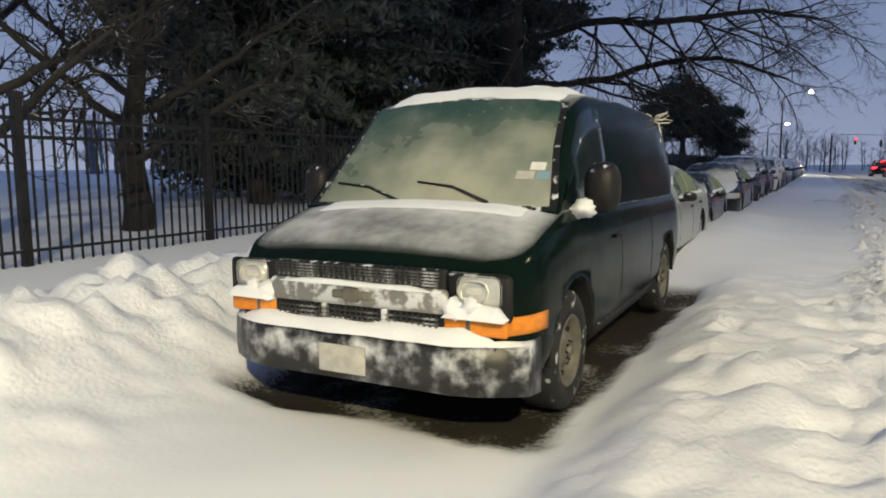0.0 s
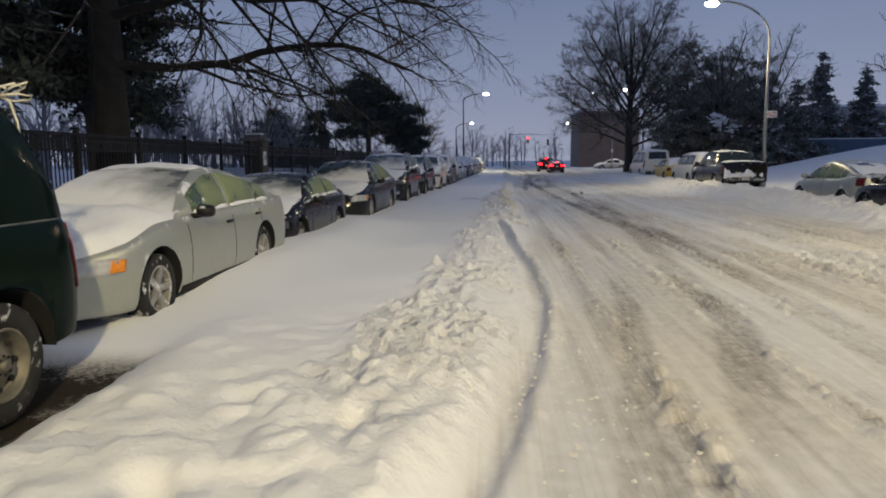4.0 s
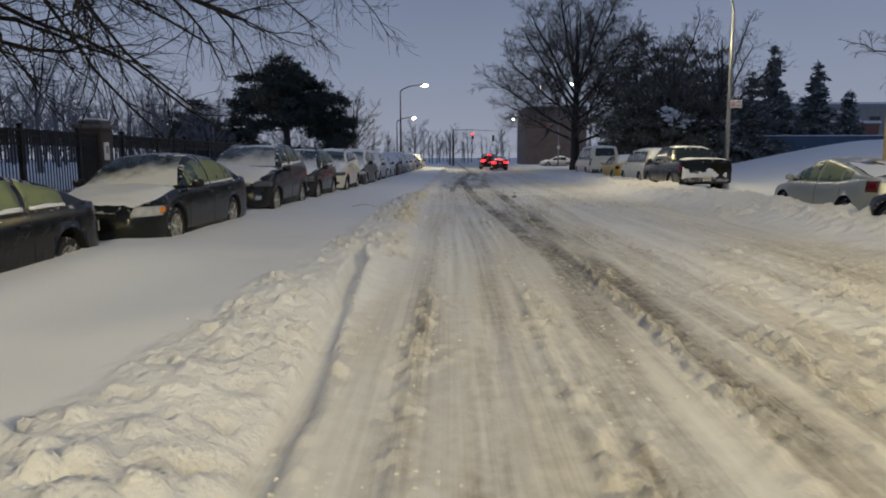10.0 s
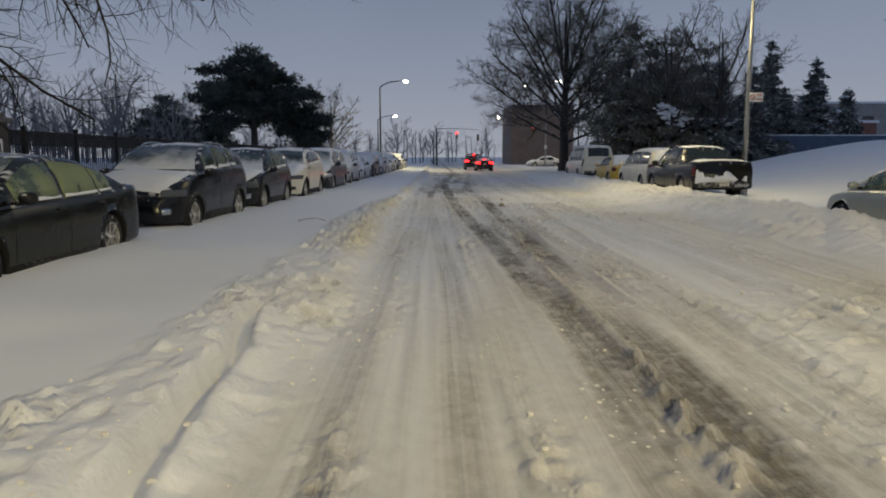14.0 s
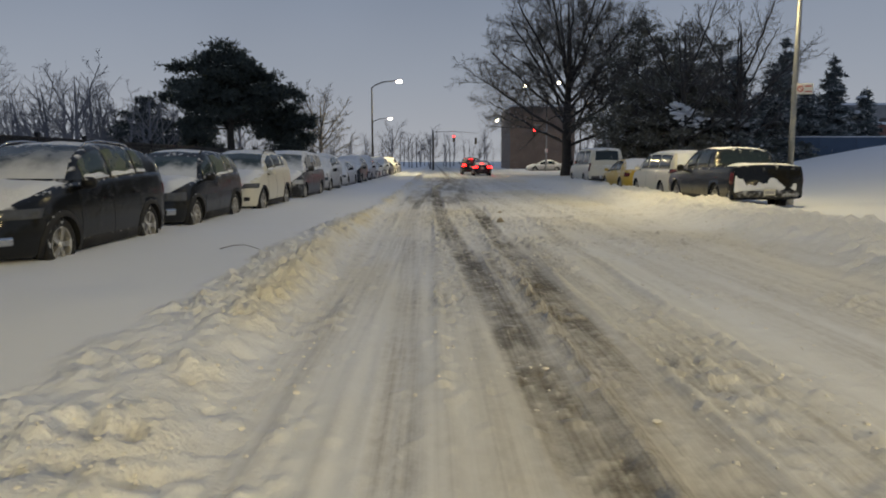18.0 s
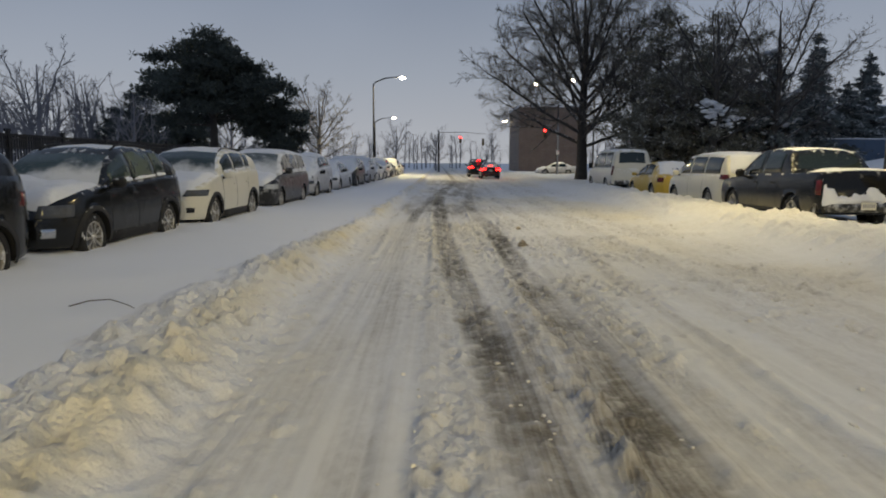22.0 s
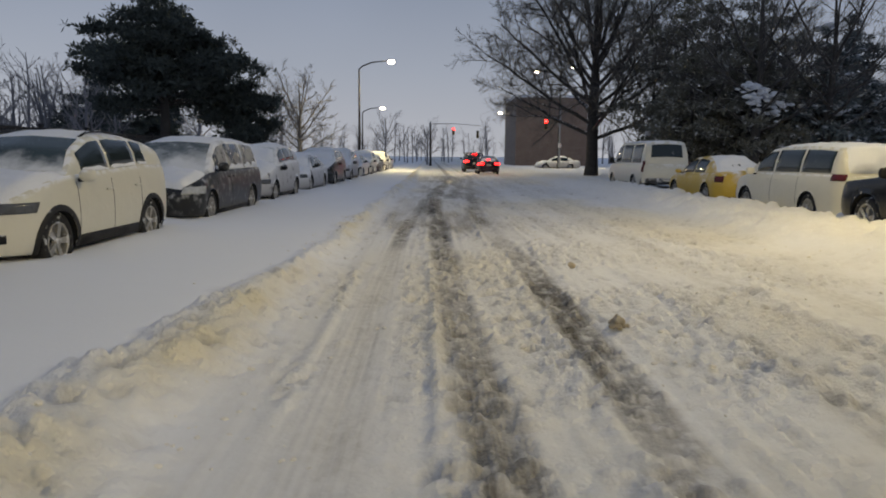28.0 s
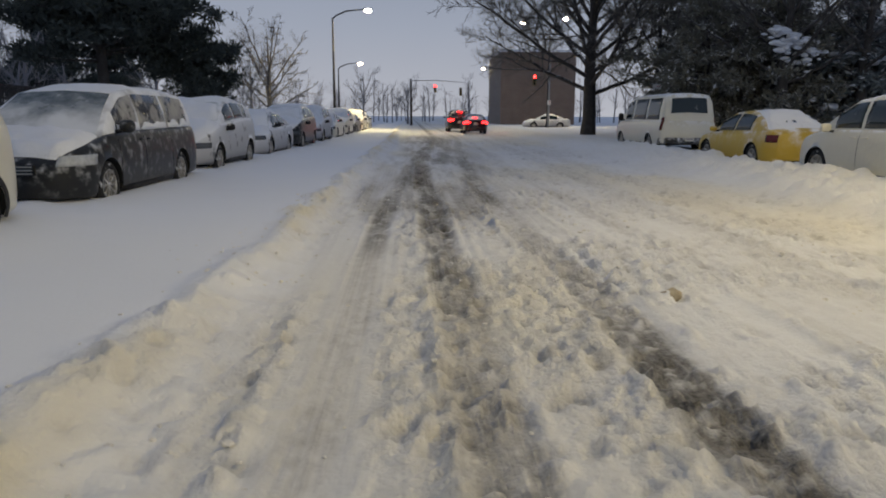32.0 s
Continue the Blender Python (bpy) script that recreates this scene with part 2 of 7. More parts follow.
def brick_material(name, a, bcol, mortar, scale):
    m, nt, b = material(name)
    tc = nt.nodes.new("ShaderNodeTexCoord")
    mp = nt.nodes.new("ShaderNodeMapping")
    mp.inputs["Rotation"].default_value = (radians(90), 0, 0)
    nt.links.new(tc.outputs["Object"], mp.inputs[0])
    t = node(nt, "ShaderNodeTexBrick", Scale=scale)
    t.inputs["Color1"].default_value, t.inputs["Color2"].default_value, t.inputs["Mortar"].default_value = rgb(a), rgb(bcol), rgb(mortar)
    nt.links.new(mp.outputs[0], t.inputs["Vector"])
    f = noise_fac(nt, 0.8, 6, 0.3, 0.7)
    nt.links.new(mix_colour(nt, multiply(nt, f, 0.4), t.outputs["Color"], tuple(c * 0.6 for c in a)), b.inputs["Base Color"])
    b.inputs["Roughness"].default_value = 0.9
    return m


M_ground = ground_material()
M_snow_blue = snow_material("bank_snow", (0.78, 0.81, 0.86), 6.0, 0.35)
M_snow_thin = snow_material("car_snow", (0.80, 0.82, 0.86), 22.0, 0.35)
M_tyre = snowy("tyre_rubber", (0.014, 0.014, 0.015), 0.85, cover=0.12, up=(-1.2, 0.6), scale=9, dirt=0.15)
M_rim = snowy("alloy_rim", (0.34, 0.33, 0.31), 0.45, 0.6, cover=0.35, up=(-1.4, 0.8), scale=11, dirt=0.2)
M_rim_old = plain("steel_rim", (0.20, 0.185, 0.15), 0.55, 0.6, 0.7, 14)
M_trim = snowy("black_trim", (0.009, 0.009, 0.010), 0.5, cover=0.2, scale=16, dirt=0.05, spec=0.25)
M_under = plain("underbody", (0.006, 0.006, 0.006), 0.95)
M_chrome = plain("chrome_trim", (0.62, 0.62, 0.62), 0.2, 1.0, 0.3)
M_lens = plain("clear_lens", (0.52, 0.53, 0.52), 0.12, 0.25, 0.4, 16)
M_lens_dark = plain("dark_headlamp", (0.10, 0.105, 0.11), 0.15, 0.2, 0.6, 14)
M_amber = plain("amber_lens", (0.80, 0.26, 0.02), 0.25, 0.0, 0.5, 16)
M_red = plain("red_lens", (0.10, 0.007, 0.008), 0.2, 0.0, 0.4, 16)
M_tail_on = plain("lit_tail_lamp", (0.9, 0.05, 0.03), 0.3, emit=9.0, glow=(1.0, 0.012, 0.02))
M_plate = plain("number_plate", (0.66, 0.64, 0.55), 0.5)
M_plate_bar = plain("plate_characters", (0.22, 0.22, 0.26), 0.6)
M_seam = plain("panel_gap", (0.01, 0.01, 0.01), 0.9)
M_glass_clear = frosted("side_glass", 0.12)
M_clad = snowy("black_plastic_cladding", (0.010, 0.010, 0.011), 0.6, cover=0.2, up=(0.4, 0.9), scale=14, dirt=0.08)
# paler green patches put lamplight seen through the glass into its colour
M_glass_lamplit = frosted("lamplit_green_glass", 0.75, (0.04, 0.065, 0.035), (0.19, 0.235, 0.13), 2.0)
M_glass_teal = frosted("teal_side_glass", 0.5, (0.02, 0.034, 0.028), (0.10, 0.13, 0.09), 2.0)
M_glass_snow = frosted("snowed_glass", 0.95, scale=3.0)
M_glass_half = frosted("half_snowed_glass", 0.34, scale=1.6)
M_iron = snowy("black_iron", (0.012, 0.012, 0.014), 0.5, 0.3, cover=0.45, up=(0.5, 0.9), scale=18)
M_steel = plain("galvanised_steel", (0.33, 0.34, 0.35), 0.5, 0.6, 0.4)
M_bark = snowy("dark_bark", (0.050, 0.044, 0.040), 0.95, cover=0.42, up=(0.35, 0.9), scale=5, dirt=0.5)
# shaded copy of the bark, darkened as if no lamp reached these trees
M_bark_unlit = snowy("unlit_bark", (0.022, 0.020, 0.019), 0.95, cover=0.30, up=(0.5, 0.95), scale=5, dirt=0.2)
# grey steel coloured near black so lamp poles stand as silhouettes against the sky
M_pole_silhouette = plain("silhouetted_steel", (0.018, 0.018, 0.02), 0.8, 0.0, 0.4)
# tree twigs paled so the haze of distance sits in their colour
M_twig = plain("bare_twigs", (0.135, 0.122, 0.112), 0.95)
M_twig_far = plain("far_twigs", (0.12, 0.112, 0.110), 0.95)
M_needle = plain("pine_needles", (0.058, 0.074, 0.066), 0.85, 0, 0.7, 3)
# grove needles paled, cedar with extra snow flecks too, standing for haze
M_spruce = snowy("snowy_spruce_needles", (0.13, 0.155, 0.155), 0.9, cover=0.55, up=(0.1, 0.9), scale=1.2, dirt=0.25)
M_cedar = snowy("olive_cedar_needles", (0.14, 0.135, 0.105), 0.9, cover=0.46, up=(0.1, 0.95), scale=4.0, dirt=0.25)
M_lamp_on = plain("street_lamp_light", (1.0, 0.97, 0.9), emit=60.0, glow=(1.0, 0.95, 0.84))
M_lamp_far = plain("far_lamp_light", (1.0, 0.97, 0.9), emit=22.0, glow=(1.0, 0.95, 0.84))
M_signal_red = plain("red_signal_light", (1.0, 0.1, 0.08), emit=12.0, glow=(1.0, 0.02, 0.03))
M_signal_box = plain("signal_housing", (0.16, 0.11, 0.02), 0.6)
M_sign_white = plain("white_sign", (0.75, 0.74, 0.72), 0.5)
M_sign_red = plain("red_sign_print", (0.55, 0.06, 0.05), 0.5)
M_brick = brick_material("brown_brick", (0.22, 0.155, 0.13), (0.18, 0.13, 0.11), (0.24, 0.22, 0.20), 2.2)
M_brick_red = brick_material("red_brick", (0.26, 0.095, 0.07), (0.20, 0.08, 0.06), (0.25, 0.22, 0.2), 2.4)
M_tan = plain("tan_concrete", (0.36, 0.29, 0.16), 0.9, 0, 0.4, 1.2, 0.3)
M_concrete = plain("grey_concrete", (0.30, 0.30, 0.30), 0.9, 0, 0.4, 1.0, 0.3)
M_blue_wall = plain("blue_hoarding", (0.060, 0.105, 0.17), 0.7, 0, 0.35, 0.8)
M_window_dark = plain("dark_window", (0.02, 0.024, 0.03), 0.12)
M_window_lit = plain("lit_window", (0.9, 0.8, 0.6), 0.4, emit=4.0, glow=(1.0, 0.8, 0.5))
# bark made paler and bluer to carry haze over the far trees
M_hazy_wood = plain("hazy_woods", (0.20, 0.20, 0.22), 0.95, 0, 0.5, 1.0)
M_clod = plain("dirty_ice", (0.46, 0.39, 0.29), 0.7, 0, 0.7, 18, 0.6)
M_rope = plain("white_rope", (0.62, 0.60, 0.52), 0.9, 0, 0.4, 40)
M_paint_box = plain("stone_pillar_cap", (0.16, 0.15, 0.14), 0.9, 0, 0.5, 4, 0.4)


# ---- building tools ----
def finish(bm, name, mats, parent=None, smooth=True, label=""):
    me = bpy.data.meshes.new(name)
    bm.normal_update()
    bm.to_mesh(me)
    bm.free()
    for m in mats if isinstance(mats, (list, tuple)) else [mats]:
        me.materials.append(m)
    if smooth:
        me.shade_smooth()
    ob = new(name, me)
    if parent:
        ob.parent = parent
    if label:
        ob["label"] = label
    return ob


def part(name, bm, mat, parent, label="", smooth=True):
    return finish(bm, name, mat, parent, smooth, label)


def shared(name, me, parent, m=None, label=""):
    ob = new(name, me)
    ob.parent = parent
    if m is not None:
        ob.matrix_basis = m
    if label:
        ob["label"] = label
    return ob


def thing(name, m, label, category, group="", kind=""):
    return tagged(_at(new(name), m), label, category, group, kind)


def _at(ob, m):
    ob.matrix_basis = m
    return ob


def box_bm(sx, sy, sz, centre=(0, 0, 0), bevel=0.0, bm=None):
    bm = bm or bmesh.new()
    r = bmesh.ops.create_cube(bm, size=1.0, matrix=Matrix.Translation(centre) @ Matrix.Diagonal((sx, sy, sz, 1)))
    if bevel:
        edges = list({e for v in r["verts"] for e in v.link_edges})
        bmesh.ops.bevel(bm, geom=edges, offset=bevel, segments=2, affect="EDGES", profile=0.5)
    return bm


def tube_into(verts, faces, pts, radii, n=6):
    """Adds a tapered tube through pts to the lists verts and faces."""
    start = len(verts)
    pts = [Vector(p) for p in pts]
    for i, (p, r) in enumerate(zip(pts, radii)):
        d = (pts[min(i + 1, len(pts) - 1)] - pts[max(i - 1, 0)]).normalized()
        a = d.orthogonal().normalized()
        b = d.cross(a)
        for k in range(n):
            w = 2 * math.pi * k / n
            verts.append(p + (a * math.cos(w) + b * math.sin(w)) * r)
    for i in range(len(pts) - 1):
        for k in range(n):
            q = start + i * n
            faces.append((q + k, q + (k + 1) % n, q + n + (k + 1) % n, q + n + k))
    faces.append(tuple(start + k for k in reversed(range(n))))
    faces.append(tuple(start + (len(pts) - 1) * n + k for k in range(n)))


def tube_ob(name, pts, radii, mat, parent, n=8, label=""):
    v, f = [], []
    tube_into(v, f, pts, radii, n)
    return mesh_ob(name, v, f, mat, parent, label)


def mesh_ob(name, verts, faces, mat, parent=None, label="", smooth=True):
    me = bpy.data.meshes.new(name)
    me.from_pydata([tuple(v) for v in verts], [], faces)
    for m in mat if isinstance(mat, (list, tuple)) else [mat]:
        me.materials.append(m)
    if smooth:
        me.shade_smooth()
    ob = new(name, me)
    if parent:
        ob.parent = parent
    if label:
        ob["label"] = label
    return ob


def lathe_mesh(name, profile, mat, n=28):
    """A solid turned round the x axis from (x, r) pairs."""
    v, f = [], []
    for x, r in profile:
        for k in range(n):
            w = 2 * math.pi * k / n
            v.append((x, r * math.cos(w), r * math.sin(w)))
    for i in range(len(profile) - 1):
        for k in range(n):
            f.append((i * n + k, i * n + (k + 1) % n, (i + 1) * n + (k + 1) % n, (i + 1) * n + k))
    me = bpy.data.meshes.new(name)
    me.from_pydata(v, [], f)
    me.materials.append(mat)
    me.shade_smooth()
    return me


def n2(x, y, s=1.0, seed=0.0):
    return noise.noise(Vector((x * s, y * s, seed)))


# ---- vehicles ----
def curve_of(points, soft=0.06):
    us = np.array([p[0] for p in points], float)
    zs = np.array([p[1] for p in points], float)

    def at(u):
        return float(np.mean([np.interp(u + d, us, zs) for d in (-soft, -soft / 2, 0, soft / 2, soft)]))
    return at


SIDE_T = (0.0, 0.08, 0.22, 0.42, 0.60, 0.80, 0.93, 1.0)
SIDE_W = (0.930, 0.965, 0.990, 1.0, 0.998, 0.980, 0.955, 0.925)
WHEELS = {}


def wheel_meshes(r, width, style):
    key = (r, width, style)
    if key in WHEELS:
        return WHEELS[key]
    h = width / 2
    rim = r * (0.66 if style != "van" else 0.60)
    tyre = lathe_mesh("tyre", [(-h, rim), (-h, r * 0.9), (-h * 0.8, r * 0.985), (-h * 0.4, r), (h * 0.4, r), (h * 0.8, r * 0.985),
                               (h, r * 0.9), (h * 1.02, r * 0.78), (h * 0.94, rim), (h * 0.5, rim * 0.96)], M_tyre, 32)
    mat = M_rim_old if style == "van" else M_rim
    v, f = [], []
    n = 32
    ring = [(h * 0.94, rim * 1.0), (h * 0.98, rim * 0.97), (h * 0.9, rim * 0.90), (h * 0.2, rim * 0.86), (h * 0.1, 0.02)]
    for x, q in ring:
        for k in range(n):
            w = 2 * math.pi * k / n
            v.append((x, q * math.cos(w), q * math.sin(w)))
    for i in range(len(ring) - 1):
        for k in range(n):
            f.append((i * n + k, i * n + (k + 1) % n, (i + 1) * n + (k + 1) % n, (i + 1) * n + k))
    if style == "van":
        ring = [(h * 0.94, rim * 1.0), (h * 1.0, rim * 0.97), (h * 0.96, rim * 0.91), (h * 0.45, rim * 0.86), (h * 0.30, rim * 0.76), (h * 0.52, rim * 0.55), (h * 0.80, rim * 0.36), (h * 0.86, rim * 0.30), (h * 0.86, 0.02)]
        rim_me = lathe_mesh("rim", ring, mat, n)
        hub = lathe_mesh("hub_cap", [(h * 1.08, 0.0001), (h * 1.08, rim * 0.13), (h * 1.0, rim * 0.17), (h * 0.8, rim * 0.18)], mat, 16)
        WHEELS[key] = (tyre, rim_me, hub)
        return WHEELS[key]
    spokes = {"van": 8, "five": 5, "multi": 10, "cap": 7}[style]
    wide = {"van": 0.17, "five": 0.30, "multi": 0.15, "cap": 0.24}[style]
    for s in range(spokes):
        w0 = 2 * math.pi * s / spokes
        base = len(v)
        for rr, ww, x in ((rim * 0.16, wide * 0.8, h * 0.80), (rim * 0.55, wide, h * 0.86), (rim * 0.93, wide * 1.15, h * 0.88)):
            for sg in (-1, 1):
                for dx in (0.0, -0.025):
                    c, t = rr, sg * ww * rim * 0.5
                    v.append((x + dx, c * math.cos(w0) - t * math.sin(w0), c * math.sin(w0) + t * math.cos(w0)))
        for a in (0, 4):
            q = base + a
            f += [(q, q + 2, q + 6, q + 4), (q, q + 4, q + 5, q + 1), (q + 2, q + 3, q + 7, q + 6)]
    rim_me = bpy.data.meshes.new("rim")
    rim_me.from_pydata(v, [], f)
    rim_me.materials.append(mat)
    hub = lathe_mesh("hub_cap", [(h * 0.98, 0.0001), (h * 0.98, rim * 0.13), (h * 0.9, rim * 0.2), (h * 0.5, rim * 0.24)], mat, 16)
    WHEELS[key] = (tyre, rim_me, hub)
    return WHEELS[key]


SLOTS = {}


def slot_mesh(r, deep):
    if (r, deep) not in SLOTS:
        SLOTS[r, deep] = lathe_mesh("slot", [(-deep / 2, r * 0.9), (deep / 2 - 0.003, r), (deep / 2, r * 0.85), (deep / 2, 0.0005)], M_seam, 12)
    return SLOTS[r, deep]


class Shell:
    """The lofted body of one vehicle. u runs back from the nose; local y points ahead, x to its left-hand... right side."""

    def __init__(s, L, W, sill, deck, roof, axles, r_arch, tumble=0.32, nose=(0.30, 0.6), tail=(0.18, 0.4), crown=0.05):
        s.L, s.W, s.sill, s.axles, s.r_arch, s.tumble, s.nose, s.tail, s.crown = L, W, sill, axles, r_arch, tumble, nose, tail, crown
        s.deck, s.roof = curve_of(deck), curve_of(roof, 0.05)
        s.roof_u = (roof[0][0], roof[-1][0])

    def y(s, u):
        return s.L / 2 - u

    def half(s, u):
        a, b = s.nose
        c, d = s.tail
        w = 1 - a * max(0.0, 1 - u / b) ** 2.4 - c * max(0.0, 1 - (s.L - u) / d) ** 2.4
        return s.W / 2 * w

    def low(s, u):
        z = s.sill + 0.10 * max(0, 1 - u / 0.5) * 0.3 + 0.14 * max(0, 1 - (s.L - u) / 0.7) * 0.6
        for a in s.axles:
            d = abs(u - a)
            if d < s.r_arch:
                z = max(z, s.arch_z + math.sqrt(s.r_arch ** 2 - d * d))
        return z

    arch_z = 0.33

    def side_x(s, u, z):
        t = (z - s.sill) / max(0.05, s.deck(u) - s.sill)
        return s.half(u) * float(np.interp(t, SIDE_T, SIDE_W))

    def side_point(s, u, z, out=0.0):
        e = 0.02
        x = s.side_x(u, z)
        dx = (s.side_x(u + e, z) - s.side_x(u - e, z)) / (2 * e)
        k = 1 / math.sqrt(1 + dx * dx)
        return Vector((x + out * k, s.y(u) + out * dx * k, z))

    def cabin(s, u):
        """half section of the cabin as (x, z), from the belt up to the middle"""
        b, z = s.deck(u), s.roof(u)
        h = max(0.004, z - b)
        wb = s.half(u) * 0.925
        wr = wb - s.tumble * h
        return [(wb, b - 0.03), (wb - 0.012, b + 0.02 * h), (wb - 0.40 * (wb - wr), b + 0.45 * h), (wr, b + 0.86 * h),
                (wr - 0.05 * min(1, h / 0.4), b + 0.955 * h), (wr * 0.62, z), (0.0, z + 0.025 * min(1, h / 0.3))]

    def cabin_x(s, u, z):
        c = s.cabin(u)
        return float(np.interp(z, [p[1] for p in c[:5]], [p[0] for p in c[:5]]))

    def top(s, u, x, lower=False):
        if lower:
            w = s.half(u) * 0.925
            q = min(1, abs(x) / w)
            return s.deck(u) + s.crown * (1 - q ** 2.2)
        c = s.cabin(u)[4:][::-1]
        return float(np.interp(abs(x), [p[0] for p in c], [p[1] for p in c]))

    def lower_mesh(s):
        us = set(np.linspace(0, s.L, int(s.L / 0.10)))
        for a in s.axles:
            for k in range(-9, 10):
                us.add(a + s.r_arch * math.sin(k * math.pi / 18))
            us.add(a - s.r_arch - 0.004), us.add(a + s.r_arch + 0.004)
        us |= {0.02, 0.05, 0.15, s.L - 0.02, s.L - 0.05}
        us = sorted(us)
        verts, faces, mats = [], [], []
        m = None
        for u in us:
            zb, zt = s.low(u), s.deck(u)
            half = [(0.0, zb)]
            for t, w in zip(SIDE_T, SIDE_W):
                z = max(s.sill + t * (zt - s.sill), min(zb, zt))
                half.append((s.side_x(u, z), z))
            hw = s.half(u) * 0.925
            for q in (0.86, 0.6, 0.3, 0.0):
                half.append((hw * q, s.top(u, hw * q, True)))
            ring = [(x, z) for x, z in half] + [(-x, z) for x, z in half[-2:0:-1]]
            m = len(ring)
            verts += [(x, s.y(u), z) for x, z in ring]
        for i in range(len(us) - 1):
            for k in range(m):
                a, b = i * m + k, i * m + (k + 1) % m
                faces.append((a, b, b + m, a + m))
                mats.append(1 if k in (0, m - 1) else 0)
        faces.append(tuple(reversed(range(m))))
        faces.append(tuple((len(us) - 1) * m + k for k in range(m)))
        mats += [0, 0]
        return verts, faces, mats

    def cabin_mesh(s):
        us = np.linspace(s.roof_u[0], s.roof_u[1], 46)
        verts, faces = [], []
        for u in us:
            c = s.cabin(u)
            ring = c + [(-x, z) for x, z in c[-2::-1]]
            m = len(ring)
            verts += [(x, s.y(u), z) for x, z in ring]
        for i in range(len(us) - 1):
            for k in range(m - 1):
                a = i * m + k
                faces.append((a, a + m, a + m + 1, a + 1))
        faces.append(tuple(range(m)))
        faces.append(tuple((len(us) - 1) * m + k for k in reversed(range(m))))
        return verts, faces

    def side_patch(s, u0, u1, z0, z1, sign, out=0.006, nu=8, nz=4, thick=0.01, slant=0.0, on_cabin=False, cut=None):
        """a slab lying on the flank between two lengths and two heights (numbers or functions of u)"""
        verts, faces = [], []
        f0 = z0 if callable(z0) else (lambda u: z0)
        f1 = z1 if callable(z1) else (lambda u: z1)
        for layer in (out, out - thick):
            for i in range(nu + 1):
                for j in range(nz + 1):
                    u = u0 + (u1 - u0) * i / nu
                    z = f0(u) + (f1(u) - f0(u)) * j / nz
                    uu = u + slant * (z - f0(u0))
                    if on_cabin:
                        p = Vector((s.cabin_x(uu, z) + layer, s.y(uu), z))
                    else:
                        p = s.side_point(uu, z, layer)
                    verts.append((p.x * sign, p.y, p.z))
        k, w = (nu + 1) * (nz + 1), nz + 1
        for i in range(nu):
            for j in range(nz):
                a = i * w + j
                q = (a, a + w, a + w + 1, a + 1)
                faces.append(q if sign > 0 else q[::-1])
        rim = [i * w for i in range(nu + 1)] + [nu * w + j for j in range(1, nz + 1)] + [i * w + nz for i in range(nu - 1, -1, -1)] + [j for j in range(nz - 1, 0, -1)]
        for a, b in zip(rim, rim[1:] + rim[:1]):
            q = (a, a + k, b + k, b)
            faces.append(q if sign > 0 else q[::-1])
        return verts, faces

    def top_patch(s, u0, u1, frac, out=0.008, lower=False, nu=10, nx=12, lump=0.0, seed=0.0, skew=0.0, thick=0.0, bare=0.0):
        """a sheet on the bonnet, roof or a screen; with thick it is snow that thins out to its edges"""
        verts, faces = [], []
        for i in range(nu + 1):
            u = u0 + (u1 - u0) * i / nu
            e = 0.015
            zc = lambda q: s.top(q, 0.0, lower)
            slope = (zc(u + e) - zc(u - e)) / (2 * e)
            k = 1 / math.sqrt(1 + slope * slope)
            wide = (s.half(u) * 0.925 if lower else s.cabin(u)[4][0]) * frac
            for j in range(nx + 1):
                v = -1 + 2 * j / nx
                x = wide * v
                o = out
                if thick:
                    edge = min(1.0, 2.2 * min(i, nu - i) / nu * 2, 5.0 * (1 - abs(v)))
                    wob = 0.62 + 0.75 * n2(u * 1.7, x * 1.7, 1.0, seed) + 0.3 * n2(u * 6, x * 6, 1.0, seed + 3)
                    o = -0.012 + (thick * max(0.0, wob - bare) + 0.012) * max(0.0, edge) ** 0.6
                verts.append((x, s.y(u) + o * slope * k, s.top(u, x, lower) + o * k))
        w = nx + 1
        for i in range(nu):
            for j in range(nx):
                a = i * w + j
                faces.append((a, a + w, a + w + 1, a + 1))
        return verts, faces


def window_on(s, name, parent, u0, u1, sign, mat, lift=0.035, top=0.84):
    def low(u):
        return s.deck(u) + lift

    def high(u):
        return max(s.deck(u) + lift + 0.006, s.deck(u) + top * (s.roof(u) - s.deck(u)))
    v, f = s.side_patch(u0, u1, low, high, sign, 0.007, 10, 4, 0.02, on_cabin=True)
    return mesh_ob(name, v, f, mat, parent)


def bars_on(plate, w, h, y, z, facing):
    for i in range(6):
        shared("character_bar", bar_mesh(w * 0.085, 0.004, h * 0.5), plate, Matrix.Translation((-w * 0.35 + i * w * 0.14, facing * 0.006, 0)))


BARS = {}


def bar_mesh(a, b, c, mat=None):
    key = (round(a, 4), round(b, 4), round(c, 4), mat.name if mat else "")
    if key not in BARS:
        bm = box_bm(a, b, c)
        me = bpy.data.meshes.new("bar")
        bm.to_mesh(me)
        bm.free()
        me.materials.append(mat or M_plate_bar)
        BARS[key] = me
    return BARS[key]


def plate_on(parent, y, z, facing, mat=None):
    p = part("number_plate", box_bm(0.31, 0.012, 0.16, bevel=0.004), mat or M_plate, parent, "number plate with unreadable characters")
    p.location = (0, y, z)
    bars_on(p, 0.31, 0.16, y, z, facing)
    return p


